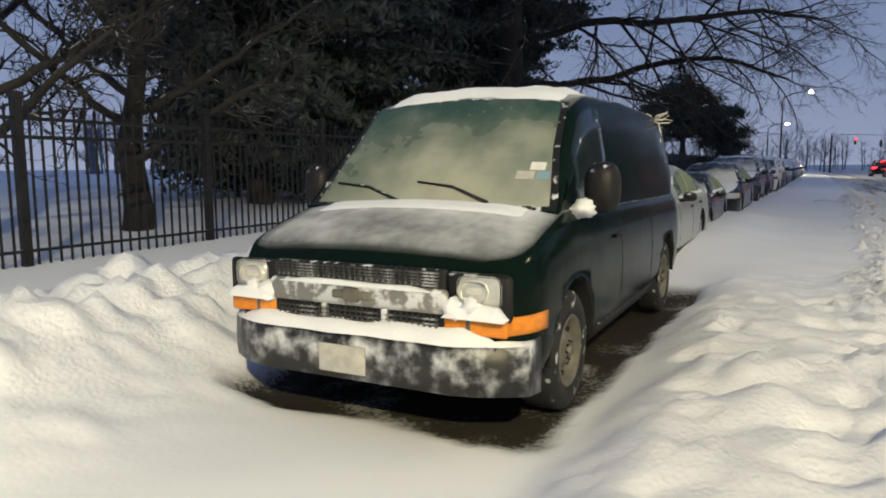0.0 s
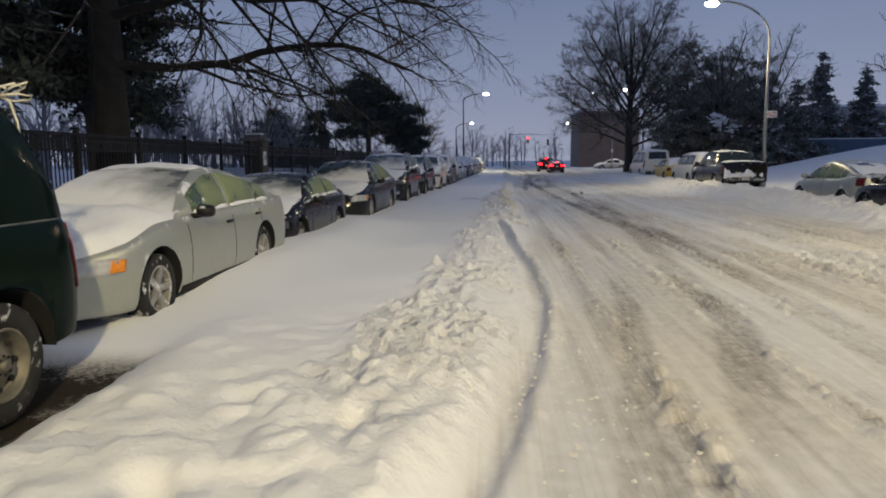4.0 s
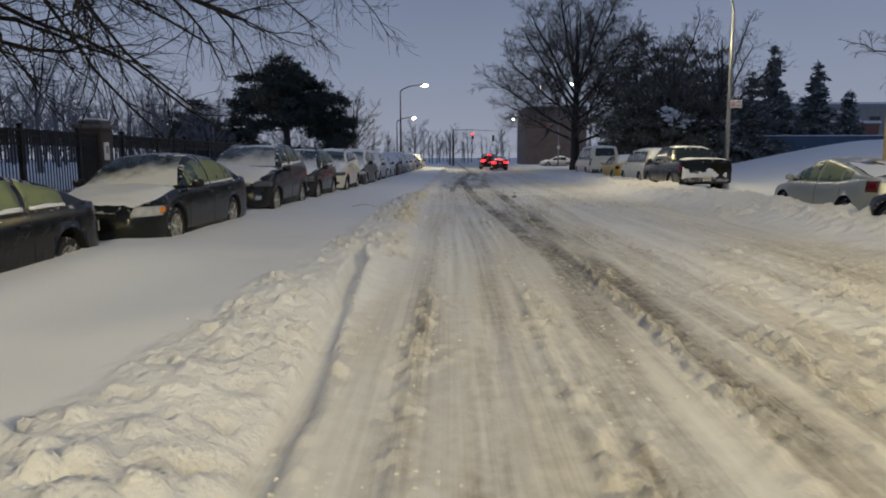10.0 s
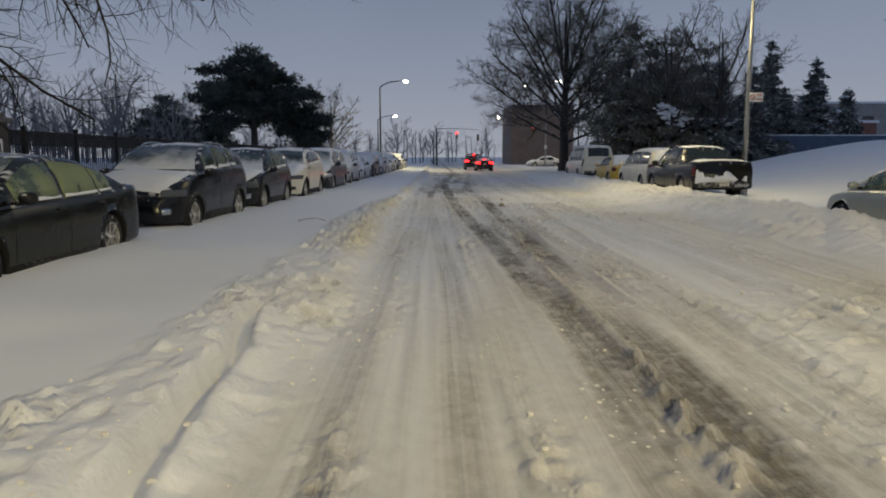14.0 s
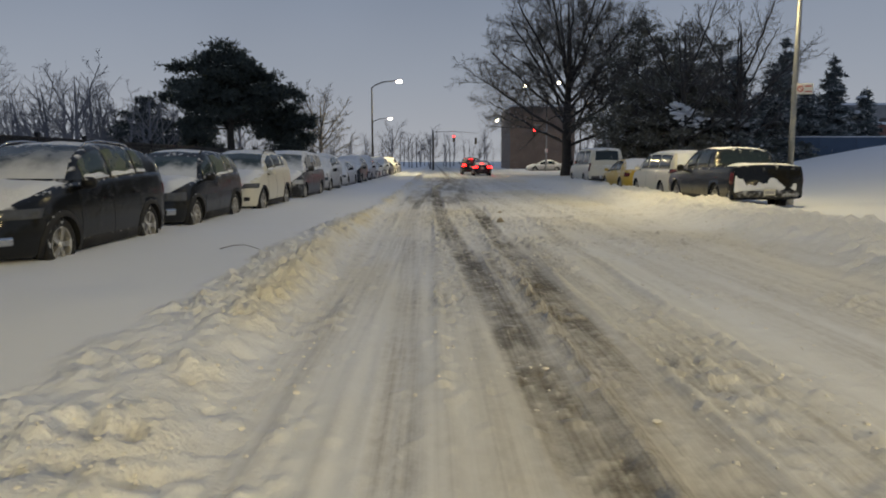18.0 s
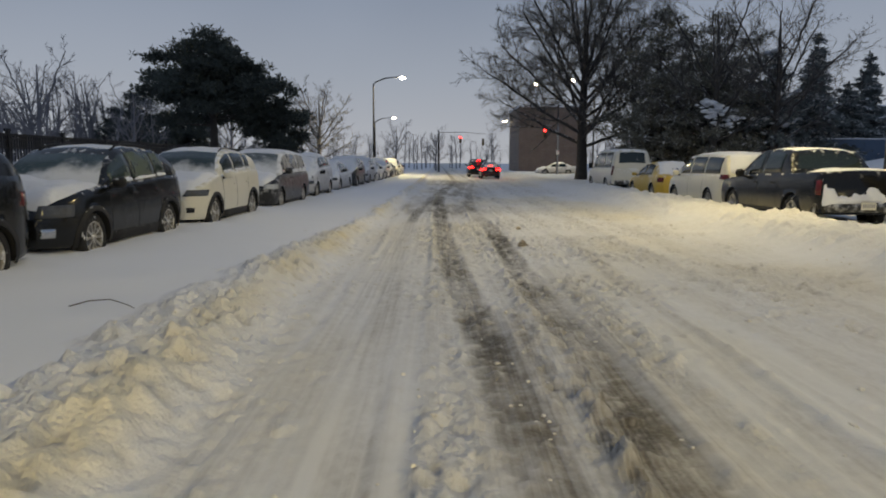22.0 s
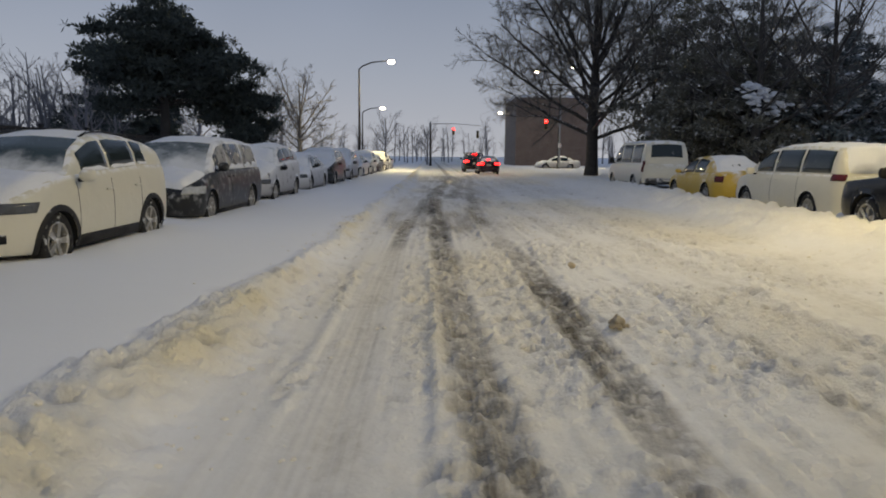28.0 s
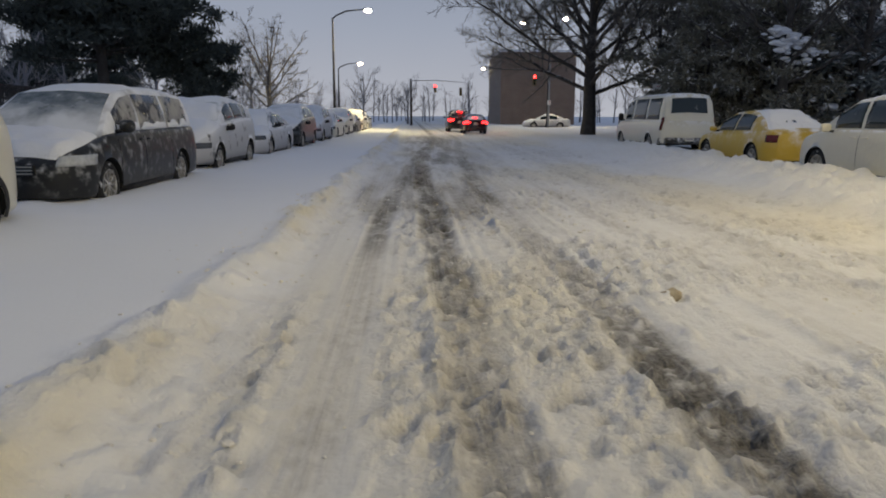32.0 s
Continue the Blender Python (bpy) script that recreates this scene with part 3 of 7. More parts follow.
def vehicle(name, label, category, m, s, paint, wheel=(0.33, 0.21, "five"), windows=(), screen=None, rear=None, glass=None,
            screen_glass=None, lamps=None, tails=None, mirrors=None, seams=(), handles=(), grille=None, rails=False, snow=(),
            rear_glass=None, group="", skirt=True, lit=False, lens=None, front_plate=True, bumper=None, mirror_mat=None, wipers=False, track=None, clad=False, cabin_paint=None, belt=0.0):
    root = thing(name, m, label, category, group)
    v, f, mi = s.lower_mesh()
    body = mesh_ob("body", v, f, [paint, M_under], root)
    body.data.polygons.foreach_set("material_index", mi)
    v, f = s.cabin_mesh()
    mesh_ob("cabin", v, f, cabin_paint or paint, root)
    glass = glass or M_glass_clear
    for sign in (-1, 1):
        for k, (u0, u1) in enumerate(windows):
            window_on(s, "side_window", root, u0, u1, sign, glass)
    if belt:
        for sign in (-1, 1):
            for u0, u1 in windows[:3]:
                v, f = s.side_patch(u0 + 0.03, u1 - 0.02, lambda u: s.deck(u) + 0.012, lambda u: s.deck(u) + 0.03 + belt * max(0.1, 0.6 + 0.9 * n2(u * 4, s.L, 1.0, 3.0)), sign, 0.030, 12, 2, 0.03, on_cabin=True)
                mesh_ob("belt_snow", v, f, M_snow_thin, root, "ridge of snow along the window sill")
    if wipers:
        v, f = s.top_patch(screen[0] - 0.03, screen[1] + 0.025, 0.985, out=0.004)
        mesh_ob("screen_seal", v, f, M_trim, root, "black rubber seal round the windscreen")
    if screen:
        v, f = s.top_patch(screen[0], screen[1], screen[2] if len(screen) > 2 else 0.93)
        mesh_ob("windscreen", v, f, screen_glass or M_glass_snow, root)
    if rear:
        v, f = s.top_patch(rear[0], rear[1], rear[2] if len(rear) > 2 else 0.88)
        mesh_ob("rear_window", v, f, rear_glass or M_glass_half, root)
    r, wd, style = wheel
    tyre, rim, hub = wheel_meshes(r, wd, style)
    for a in s.axles:
        for sign in (-1, 1):
            w = new("wheel")
            w.parent = root
            x = (track or (s.W / 2 - 0.035)) - wd / 2
            w.matrix_basis = Matrix.Translation((sign * x, s.y(a), r)) @ pose(0, 0, 0, 0, 0, 0 if sign > 0 else 180)
            shared("tyre", tyre, w), shared("rim", rim, w), shared("hub_cap", hub, w)
            if style == "van":
                for k in range(8):
                    an = 2 * math.pi * k / 8
                    shared("wheel_slot", slot_mesh(r * 0.052, wd * 0.25), w, Matrix.Translation((wd * 0.175, r * 0.405 * math.cos(an), r * 0.405 * math.sin(an))))
                    shared("wheel_nut", slot_mesh(r * 0.022, wd * 0.10), w, Matrix.Translation((wd * 0.43, r * 0.155 * math.cos(an), r * 0.155 * math.sin(an))))
            # dark liner of the wheel arch
            v, f = [], []
            n = 14
            for k in range(n + 1):
                an = math.pi * k / n
                for xx in (sign * (s.side_x(a, s.arch_z + 0.2) - 0.012), sign * 0.35):
                    v.append((xx, s.y(a) + (s.r_arch - 0.006) * math.cos(an), s.arch_z + (s.r_arch - 0.006) * math.sin(an)))
            for k in range(n):
                f.append((2 * k, 2 * k + 1, 2 * k + 3, 2 * k + 2))
            f.append(tuple(2 * k + 1 for k in range(n + 1)))
            mesh_ob("wheel_arch", v, f, M_under, root)
    if clad:
        for a in s.axles:
            for sign in (-1, 1):
                v, f = [], []
                n = 18
                for k in range(n + 1):
                    an = math.pi * (-0.06 + 1.12 * k / n)
                    for rr, o in ((s.r_arch - 0.01, 0.012), (s.r_arch + 0.065, 0.012), (s.r_arch + 0.07, -0.01)):
                        u, z = a + rr * math.cos(an), s.arch_z + rr * math.sin(an)
                        p = s.side_point(u, max(z, 0.2), o)
                        v.append((sign * p.x, p.y, z))
                for k in range(n):
                    for j in range(2):
                        q = (3 * k + j, 3 * k + j + 1, 3 * k + j + 4, 3 * k + j + 3)
                        f.append(q if sign > 0 else q[::-1])
                mesh_ob("arch_trim", v, f, M_clad, root)
    if skirt:
        for sign in (-1, 1):
            v, f = s.side_patch(s.axles[0] + s.r_arch + 0.02, s.axles[1] - s.r_arch - 0.02, s.sill - 0.02, s.sill + (0.13 if clad else 0.07), sign, 0.008, 4, 2, 0.03)
            mesh_ob("sill", v, f, M_clad if clad else M_trim, root)
    for sign in (-1, 1):
        if lamps:
            for (u0, u1, z0, z1, sl, mat) in lamps:
                v, f = s.side_patch(u0, u1, z0, z1, sign, 0.010, 6, 3, 0.03, sl)
                mesh_ob("headlight" if mat is not M_amber else "indicator", v, f, mat, root)
        if tails:
            for (u0, u1, z0, z1, mat) in tails:
                v, f = s.side_patch(s.L - u0, s.L - u1, z0, z1, -sign, 0.010, 6, 3, 0.03)
                v = [(-x, y, z) for x, y, z in v]
                f = [q[::-1] for q in f]
                mesh_ob("tail_light", v, f, mat, root)
        for u, z0, z1 in seams:
            v, f = s.side_patch(u, u + 0.010, z0, z1, sign, 0.0025, 1, 8, 0.008)
            mesh_ob("door_gap", v, f, M_seam, root)
        for u, z in handles:
            p = s.side_point(u, z, 0.018)
            o = part("door_handle", box_bm(0.028, 0.17, 0.03, bevel=0.01), mirror_mat or paint, root)
            o.location = (sign * p.x, p.y, p.z)
        if mirrors:
            u, z, mw, mh = mirrors
            bm = bmesh.new()
            bmesh.ops.create_uvsphere(bm, u_segments=14, v_segments=9, radius=1.0)
            for q in bm.verts:
                q.co.y = q.co.y * (0.10 if q.co.y > 0 else 0.045)
                q.co.x = math.copysign(abs(q.co.x) ** 0.72, q.co.x) * mw / 2
                q.co.z = math.copysign(abs(q.co.z) ** 0.72, q.co.z) * mh / 2
            o = part("mirror", bm, mirror_mat or paint, root)
            x = s.half(u) * 0.925
            o.location = (sign * (x + 0.05 + mw / 2), s.y(u), z)
            tube = tube_ob("mirror_arm", [(sign * (x - 0.05), s.y(u), z - mh * 0.45), (sign * (x + 0.06 + mw * 0.3), s.y(u) - 0.0, z - mh * 0.3)], [0.03, 0.025], M_trim, root)
    if grille:
        w, h, z, bars, mat = grille
        g = part("grille", box_bm(w, 0.05, h, (0, s.L / 2 + 0.0, z), bevel=0.012), M_trim, root)
        for k in range(bars):
            shared("grille_bar", bar_mesh(w * 0.94, 0.03, h * 0.30 / bars + 0.008, mat), g, Matrix.Translation((0, s.L / 2 + 0.022, z - h / 2 + h * (k + 0.6) / (bars + 0.2))))
    if bumper:
        for u, z0, z1, mat in bumper:
            front = u < 1
            verts, faces = [], []
            hw = s.half(0.05 if front else s.L - 0.05)
            n = 16
            for i in range(n + 1):
                q = -1 + 2 * i / n
                x = q * (s.W / 2 - 0.01)
                yy = (0.07 - 0.34 * max(0, abs(q) - 0.62) ** 1.6 * 2.2)
                yy = s.L / 2 + yy if front else -s.L / 2 - yy
                bk = -0.2 if front else 0.2
                verts += [(x, yy, z0 + 0.03), (x, yy + (0.012 if front else -0.012), (z0 + z1) / 2), (x, yy, z1 - 0.02), (x, yy + bk * 0.15, z1), (x, yy + bk, z1), (x, yy + bk, z0)]
            for i in range(n):
                for k in range(6):
                    a, b = i * 6 + k, i * 6 + (k + 1) % 6
                    qd = (a, b, b + 6, a + 6)
                    faces.append(qd if not front else qd[::-1])
            faces += [tuple(range(6)), tuple(n * 6 + k for k in reversed(range(6)))]
            mesh_ob("bumper", verts, faces, mat, root)
    if front_plate:
        plate_on(root, s.L / 2 + (0.09 if bumper else 0.02), 0.46 if not bumper else 0.52, 1)
    if rails:
        for sign in (-1, 1):
            x = sign * (s.cabin(rails[0] + 0.5)[4][0] - 0.06)
            pts = []
            for k in range(9):
                u = rails[0] + (rails[1] - rails[0]) * k / 8
                pts.append((x, s.y(u), s.top(u, x) + (0.05 if 0 < k < 8 else 0.0)))
            tube_ob("roof_rail", pts, [0.016] * 9, M_chrome if rails[2] else M_trim, root)
    if wipers:
        for x0 in (-0.45, 0.2):
            u = screen[0] - 0.01
            tube_ob("wiper", [(x0, s.y(u), s.top(u, x0) + 0.03), (x0 + 0.28, s.y(u + 0.08), s.top(u + 0.08, x0 + 0.28) + 0.03), (x0 + 0.55, s.y(u + 0.10), s.top(u + 0.10, x0 + 0.55) + 0.035)], [0.012, 0.010, 0.007], M_trim, root, 5)
    for (nm, u0, u1, fr, th, low, seed, bare) in snow:
        v, f = s.top_patch(u0, u1, fr, lower=low, nu=22, nx=18, thick=th, seed=seed, bare=bare)
        mesh_ob(nm, v, f, M_snow_thin, root, "wind-blown snow")
    return root


def sedan_shell(L=4.8, W=1.80, H=1.45, wb=2.72, hood=0.74, deck=1.02, nose=(0.34, 0.75), fo=0.95, cab=(1.25, 2.15, 3.25, 4.25)):
    d = [(0, 0.52), (0.05, 0.62), (0.18, 0.70), (0.6, hood + 0.05), (1.1, 0.90), (1.6, 0.92), (3.2, 0.95), (4.0, deck - 0.03), (L - 0.15, deck), (L, deck - 0.10)]
    a, b, c, e = cab
    r = [(a, 0.90), ((a + b) / 2, 0.90 + (H - 0.90) * 0.60), (b, H - 0.035), ((b + c) / 2, H), (c, H - 0.05), ((c + e) / 2, 0.97 + (H - 0.97) * 0.58), (e, deck - 0.02)]
    return Shell(L, W, 0.20, d, r, (fo, fo + wb), 0.38, 0.42, nose, (0.22, 0.5))


def suv_shell(L=4.64, W=1.84, H=1.70, wb=2.705, fo=0.93, hood=1.0, belt=1.14, tail_u=0.0):
    d = [(0, 0.60), (0.05, 0.72), (0.22, 0.87), (0.65, hood + 0.03), (1.2, belt), (1.7, belt + 0.02), (3.4, belt + 0.11), (L - 0.12, belt + 0.10), (L, belt - 0.05)]
    r = [(1.22, belt - 0.01), (1.65, belt + 0.33), (2.1, H - 0.05), (2.65, H), (3.4, H - 0.03), (L - 0.80, H - 0.09), (L - 0.40, belt + 0.36), (L - 0.08, belt + 0.04)]
    return Shell(L, W, 0.26, d, r, (fo, fo + wb), 0.41, 0.33, (0.36, 0.8), (0.28, 0.65))


def minivan_shell(L=5.05, W=1.97, H=1.76, wb=3.03, fo=0.98):
    d = [(0, 0.62), (0.05, 0.74), (0.2, 0.84), (0.7, 0.98), (1.0, 1.04), (1.6, 1.08), (4.0, 1.10), (L - 0.1, 1.10), (L, 1.02)]
    r = [(0.85, 1.0), (1.35, 1.36), (1.9, 1.68), (2.5, H), (4.0, H - 0.01), (L - 0.30, H - 0.06), (L - 0.16, 1.4), (L - 0.04, 1.08)]
    return Shell(L, W, 0.22, d, r, (fo, fo + wb), 0.40, 0.24, (0.28, 0.7), (0.14, 0.35))



# ---- trees ----
def raw_mesh(name, co, faces, mat, parent, label="", smooth=False):
    """a mesh object from an array of places and an array of equal-sided faces"""
    me = bpy.data.meshes.new(name)
    me.vertices.add(len(co))
    me.vertices.foreach_set("co", np.ascontiguousarray(co, np.float32).ravel())
    k = faces.shape[1]
    me.loops.add(faces.size)
    me.polygons.add(len(faces))
    me.loops.foreach_set("vertex_index", np.ascontiguousarray(faces, np.int32).ravel())
    me.polygons.foreach_set("loop_start", np.arange(0, faces.size, k, dtype=np.int32))
    me.update(calc_edges=True)
    me.materials.append(mat)
    if smooth:
        me.shade_smooth()
    ob = new(name, me)
    ob.parent = parent
    if label:
        ob["label"] = label
    return ob


def unit(a):
    return a / np.maximum(1e-9, np.linalg.norm(a, axis=-1, keepdims=True))


class Wood:
    """branches grown in batches; every branch is a tapered tube through the same number of points"""

    def __init__(w, seed):
        w.rng, w.co, w.quads, w.count = np.random.default_rng(seed), [], [], 0

    def tubes(w, pts, rad, sides):
        m, n = pts.shape[:2]
        d = unit(np.gradient(pts, axis=1))
        a = unit(np.cross(d, np.array([0.31, 0.52, 0.79])))
        b = np.cross(d, a)
        ang = 2 * math.pi * np.arange(sides) / sides
        ring = a[:, :, None, :] * np.cos(ang)[None, None, :, None] + b[:, :, None, :] * np.sin(ang)[None, None, :, None]
        w.co.append((pts[:, :, None, :] + ring * rad[:, :, None, None]).reshape(-1, 3))
        q = np.arange(m * n * sides).reshape(m, n, sides) + w.count
        nxt = np.roll(q, -1, axis=2)
        w.quads.append(np.stack([q[:, :-1], nxt[:, :-1], nxt[:, 1:], q[:, 1:]], -1).reshape(-1, 4))
        w.count += m * n * sides

    def run(w, base, d, length, n, wiggle, lift):
        pts, d = [base], unit(d)
        for _ in range(n):
            d = unit(d + w.rng.normal(0, wiggle, d.shape) + np.array([0, 0, lift]))
            pts.append(pts[-1] + d * (length / n)[:, None])
        return np.stack(pts, 1)

    def kids(w, pts, rad, length, k, start, angle, part_len, n, wiggle, lift, shrink, least):
        """k side branches on each branch, shorter towards its tip"""
        m, p = pts.shape[0], pts.shape[1] - 1
        t = np.sort(start + (1 - start) * (np.arange(k)[None, :] + w.rng.uniform(0, 1, (m, k))) / k, axis=1)
        i = np.minimum(p - 1, (t * p).astype(int))
        f = (t * p - i)[..., None]
        row = np.arange(m)[:, None]
        base = pts[row, i] * (1 - f) + pts[row, i + 1] * f
        along = unit(pts[row, i + 1] - pts[row, i])
        side = unit(np.cross(along, w.rng.normal(0, 1, (m, k, 3))))
        a = np.radians(w.rng.uniform(angle[0], angle[1], (m, k, 1)))
        d = along * np.cos(a) + side * np.sin(a)
        size = length[:, None] * part_len * (1.15 - 0.65 * t) * w.rng.uniform(0.6, 1.3, (m, k))
        r0 = np.maximum(least, rad[row, i] * shrink)
        base, d, size, r0 = base.reshape(-1, 3), d.reshape(-1, 3), size.ravel(), r0.ravel()
        out = w.run(base, d, size, n, wiggle, lift)
        taper = np.linspace(1, 0.35, n + 1)[None, :]
        return out, r0[:, None] * taper, size

    def mesh(w, name, mat, parent):
        o = raw_mesh(name, np.concatenate(w.co), np.concatenate(w.quads), mat, parent, smooth=True)
        w.co, w.quads, w.count = [], [], 0
        return o


def bare_tree(name, m, label, height, trunk_r, seed, limbs, twigs=(9, 7, 5), bend=0.03, mat=None, twig_mat=None, group="", least=0.010, spread=(28, 62), wiggle=0.12, trunk=None):
    """a leafless tree: a trunk, limbs along the given runs, boughs, branches and fine twigs"""
    root = thing(name, m, label, "tree", group)
    w = Wood(seed)
    col = np.array([trunk or [(0, 0, -0.3), (0.05, 0, height * 0.07), (0, 0.05, height * 0.28), (0.1, 0, height * 0.55), (0, 0.2, height * 0.86)]], float)
    w.tubes(col, trunk_r * np.array([[1.35, 1.0, 0.82, 0.5, 0.12]]), 12)
    lines = []
    for path in limbs:
        p = np.array(path, float)
        u = np.linspace(0, len(p) - 1, 13)
        q = np.stack([np.interp(u, np.arange(len(p)), p[:, c]) for c in range(3)], 1)
        q[1:-1] = 0.25 * q[:-2] + 0.5 * q[1:-1] + 0.25 * q[2:]
        q[1:] += w.rng.normal(0, 0.010 * height ** 0.5, (12, 3))
        lines.append(q)
    lines = np.array(lines)
    size = np.linalg.norm(np.diff(lines, axis=1), axis=2).sum(1)
    rad = np.linspace(1, 0.10, 13)[None, :] ** 0.8 * (trunk_r * 0.30 * (size / size.max()) ** 0.7)[:, None] + least
    w.tubes(lines, rad, 7)
    bough, brad, bl = w.kids(lines, rad, size, twigs[0], 0.22, spread, 0.46, 6, wiggle, bend, 0.45, least)
    w.tubes(bough, brad, 5)
    w.mesh("trunk", mat or M_bark, root)
    br, rr, rl = w.kids(bough, brad, bl, twigs[1], 0.15, spread, 0.46, 4 if least < 0.008 else 3, wiggle * 1.15, bend, 0.5, least)
    w.tubes(br, rr, 3)
    tw, tr, _ = w.kids(br, rr, rl, twigs[2], 0.1, (22, 58), 0.55, 3 if least < 0.008 else 1, wiggle * 1.3, bend, 0.55, least * 0.8)
    w.tubes(tw, tr, 3)
    w.mesh("crown", twig_mat or M_twig, root)
    return root


def needles(rng, centres, size, blades, flat, up, thin):
    """sprays of narrow leaf blades round each centre, as places and four-sided faces"""
    c = np.repeat(centres, blades, axis=0)
    z = np.repeat(size, blades)
    n = len(c)
    d = rng.normal(0, 1, (n, 3))
    d[:, 2] = rng.normal(up, flat, n)
    d = unit(d)
    a = unit(np.cross(d, rng.normal(0, 1, (n, 3))))
    l, w = z * rng.uniform(0.55, 1.2, n), z * rng.uniform(0.10, 0.2, n) * thin
    b = c + d * (z * 0.1)[:, None]
    mid = b + d * (l * 0.55)[:, None]
    co = np.stack([b, mid + a * w[:, None], b + d * l[:, None], mid - a * w[:, None]], 1).reshape(-1, 3)
    return co, np.arange(4 * n).reshape(-1, 4)


def pine(name, m, label, height, seed, crown=(0.38, 1.0), width=4.0, layers=9, tufts=22, trunk_r=0.28, mat=None, size=0.55, shape="pine", snow=0, group="", lean=0.0):
    """An evergreen: pine keeps flat, open plates of needles on long limbs; spruce is a layered cone."""
    rnd, rng = random.Random(seed), np.random.default_rng(seed)
    root = thing(name, m, label, "tree", group)
    tv, tf, sv, sf, hubs, spans = [], [], [], [], [], []
    top = Vector((lean * height, 0, height))
    tube_into(tv, tf, [(0, 0, -0.3), (lean * height * 0.2, 0.05, height * 0.35), (lean * height * 0.6, 0, height * 0.7), tuple(top)], [trunk_r, trunk_r * 0.8, trunk_r * 0.45, 0.03], 8)
    for k in range(layers):
        q = k / (layers - 1)
        z = height * (crown[0] + (crown[1] - crown[0]) * q) - 0.2
        if shape == "pine":
            reach = width * (0.72 + 0.38 * math.sin(math.pi * min(1, q * 0.8 + 0.2))) * (1 - 0.68 * q ** 2.2) * (0.78 + 0.22 * min(1, q * 4))
        else:
            reach = width * (1 - q) ** 0.85 + 0.15
        arms = max(3, int((6 if shape == "pine" else 8) * (0.5 + reach / width)))
        off = rnd.uniform(0, 6.28)
        for a in range(arms):
            w = off + 2 * math.pi * a / arms + rnd.uniform(-0.3, 0.3)
            rr = reach * rnd.uniform(0.45, 1.15)
            dz = (rnd.uniform(-0.1, 0.8) if shape == "pine" else -0.28 * rr + rnd.uniform(-0.1, 0.2))
            shake = rnd.uniform(-1, 1) * height / layers * (0.3 if shape == "pine" else 0.75)
            base = Vector((lean * z, 0, min(height - 0.1, z + shake) - (0.5 if shape == "pine" else 0)))
            tip = base + Vector((math.cos(w) * rr, math.sin(w) * rr, dz))
            mid = base.lerp(tip, 0.5) + Vector((0, 0, rnd.uniform(-0.15, 0.2)))
            tube_into(tv, tf, [base, mid, tip], [trunk_r * 0.28 * (1 - 0.6 * q), 0.05, 0.015], 4)
            if shape == "pine":
                for i in range(max(2, int(6.0 * rr / width))):
                    t = 1.0 if i == 0 else rnd.uniform(0.30, 0.97)
                    hub = base.lerp(tip, t) + Vector((rnd.gauss(0, 0.3), rnd.gauss(0, 0.3), 0.12)) * (1 if i else 0.2)
                    big = rnd.uniform(0.42, 0.75) * (0.75 + 0.1 * width)
                    for _ in range(int(tufts * 0.75)):
                        hubs.append((hub.x + rnd.gauss(0, 0.5) * big, hub.y + rnd.gauss(0, 0.5) * big, hub.z + rnd.gauss(0, 0.22) * big))
                        spans.append(size * rnd.uniform(0.6, 1.1))
                continue
            for i in range(max(2, int(tufts * rr / width))):
                c = base.lerp(tip, rnd.uniform(0.1, 1.05)) + Vector((rnd.gauss(0, 0.16), rnd.gauss(0, 0.16), rnd.gauss(0, 0.05) - 0.05)) * (0.5 + rr * 0.45)
                hubs.append(tuple(c)), spans.append(size * rnd.uniform(0.6, 1.3))
            if snow and rnd.random() < snow:
                c = base.lerp(tip, rnd.uniform(0.6, 0.95))
                for _ in range(4):
                    blob(sv, sf, c + Vector((rnd.gauss(0, 0.22), rnd.gauss(0, 0.22), 0.12 + rnd.gauss(0, 0.06))), rnd.uniform(0.12, 0.34), rnd, 8, 5, 0.5)
    mesh_ob("trunk", tv, tf, M_bark, root)
    flat, up, blades = (0.9, 0.35, 9) if shape == "pine" else (0.35, -0.15, 10)
    co, faces = needles(rng, np.array(hubs), np.array(spans), blades, flat, up, 0.82)
    raw_mesh("crown", co, faces, mat or M_needle, root)
    if sv:
        mesh_ob("snow_load", sv, sf, M_snow_blue, root, "clumps of snow on the boughs")["kind"] = "stuff"
    return root


def blob(v, f, c, r, rnd, n=8, m=5, flat=0.45):
    """an uneven lump added to v and f"""
    i0 = len(v)
    sx, sy = rnd.uniform(0.8, 1.3), rnd.uniform(0.8, 1.3)
    for j in range(m + 1):
        a = math.pi * j / m
        for k in range(n):
            w = 2 * math.pi * k / n
            q = r * (1 + rnd.uniform(-0.26, 0.26))
            v.append(c + Vector((q * sx * math.sin(a) * math.cos(w), q * sy * math.sin(a) * math.sin(w), q * flat * math.cos(a))))
    for j in range(m):
        for k in range(n):
            a, b = i0 + j * n + k, i0 + j * n + (k + 1) % n
            f.append((a, a + n, b + n, b))


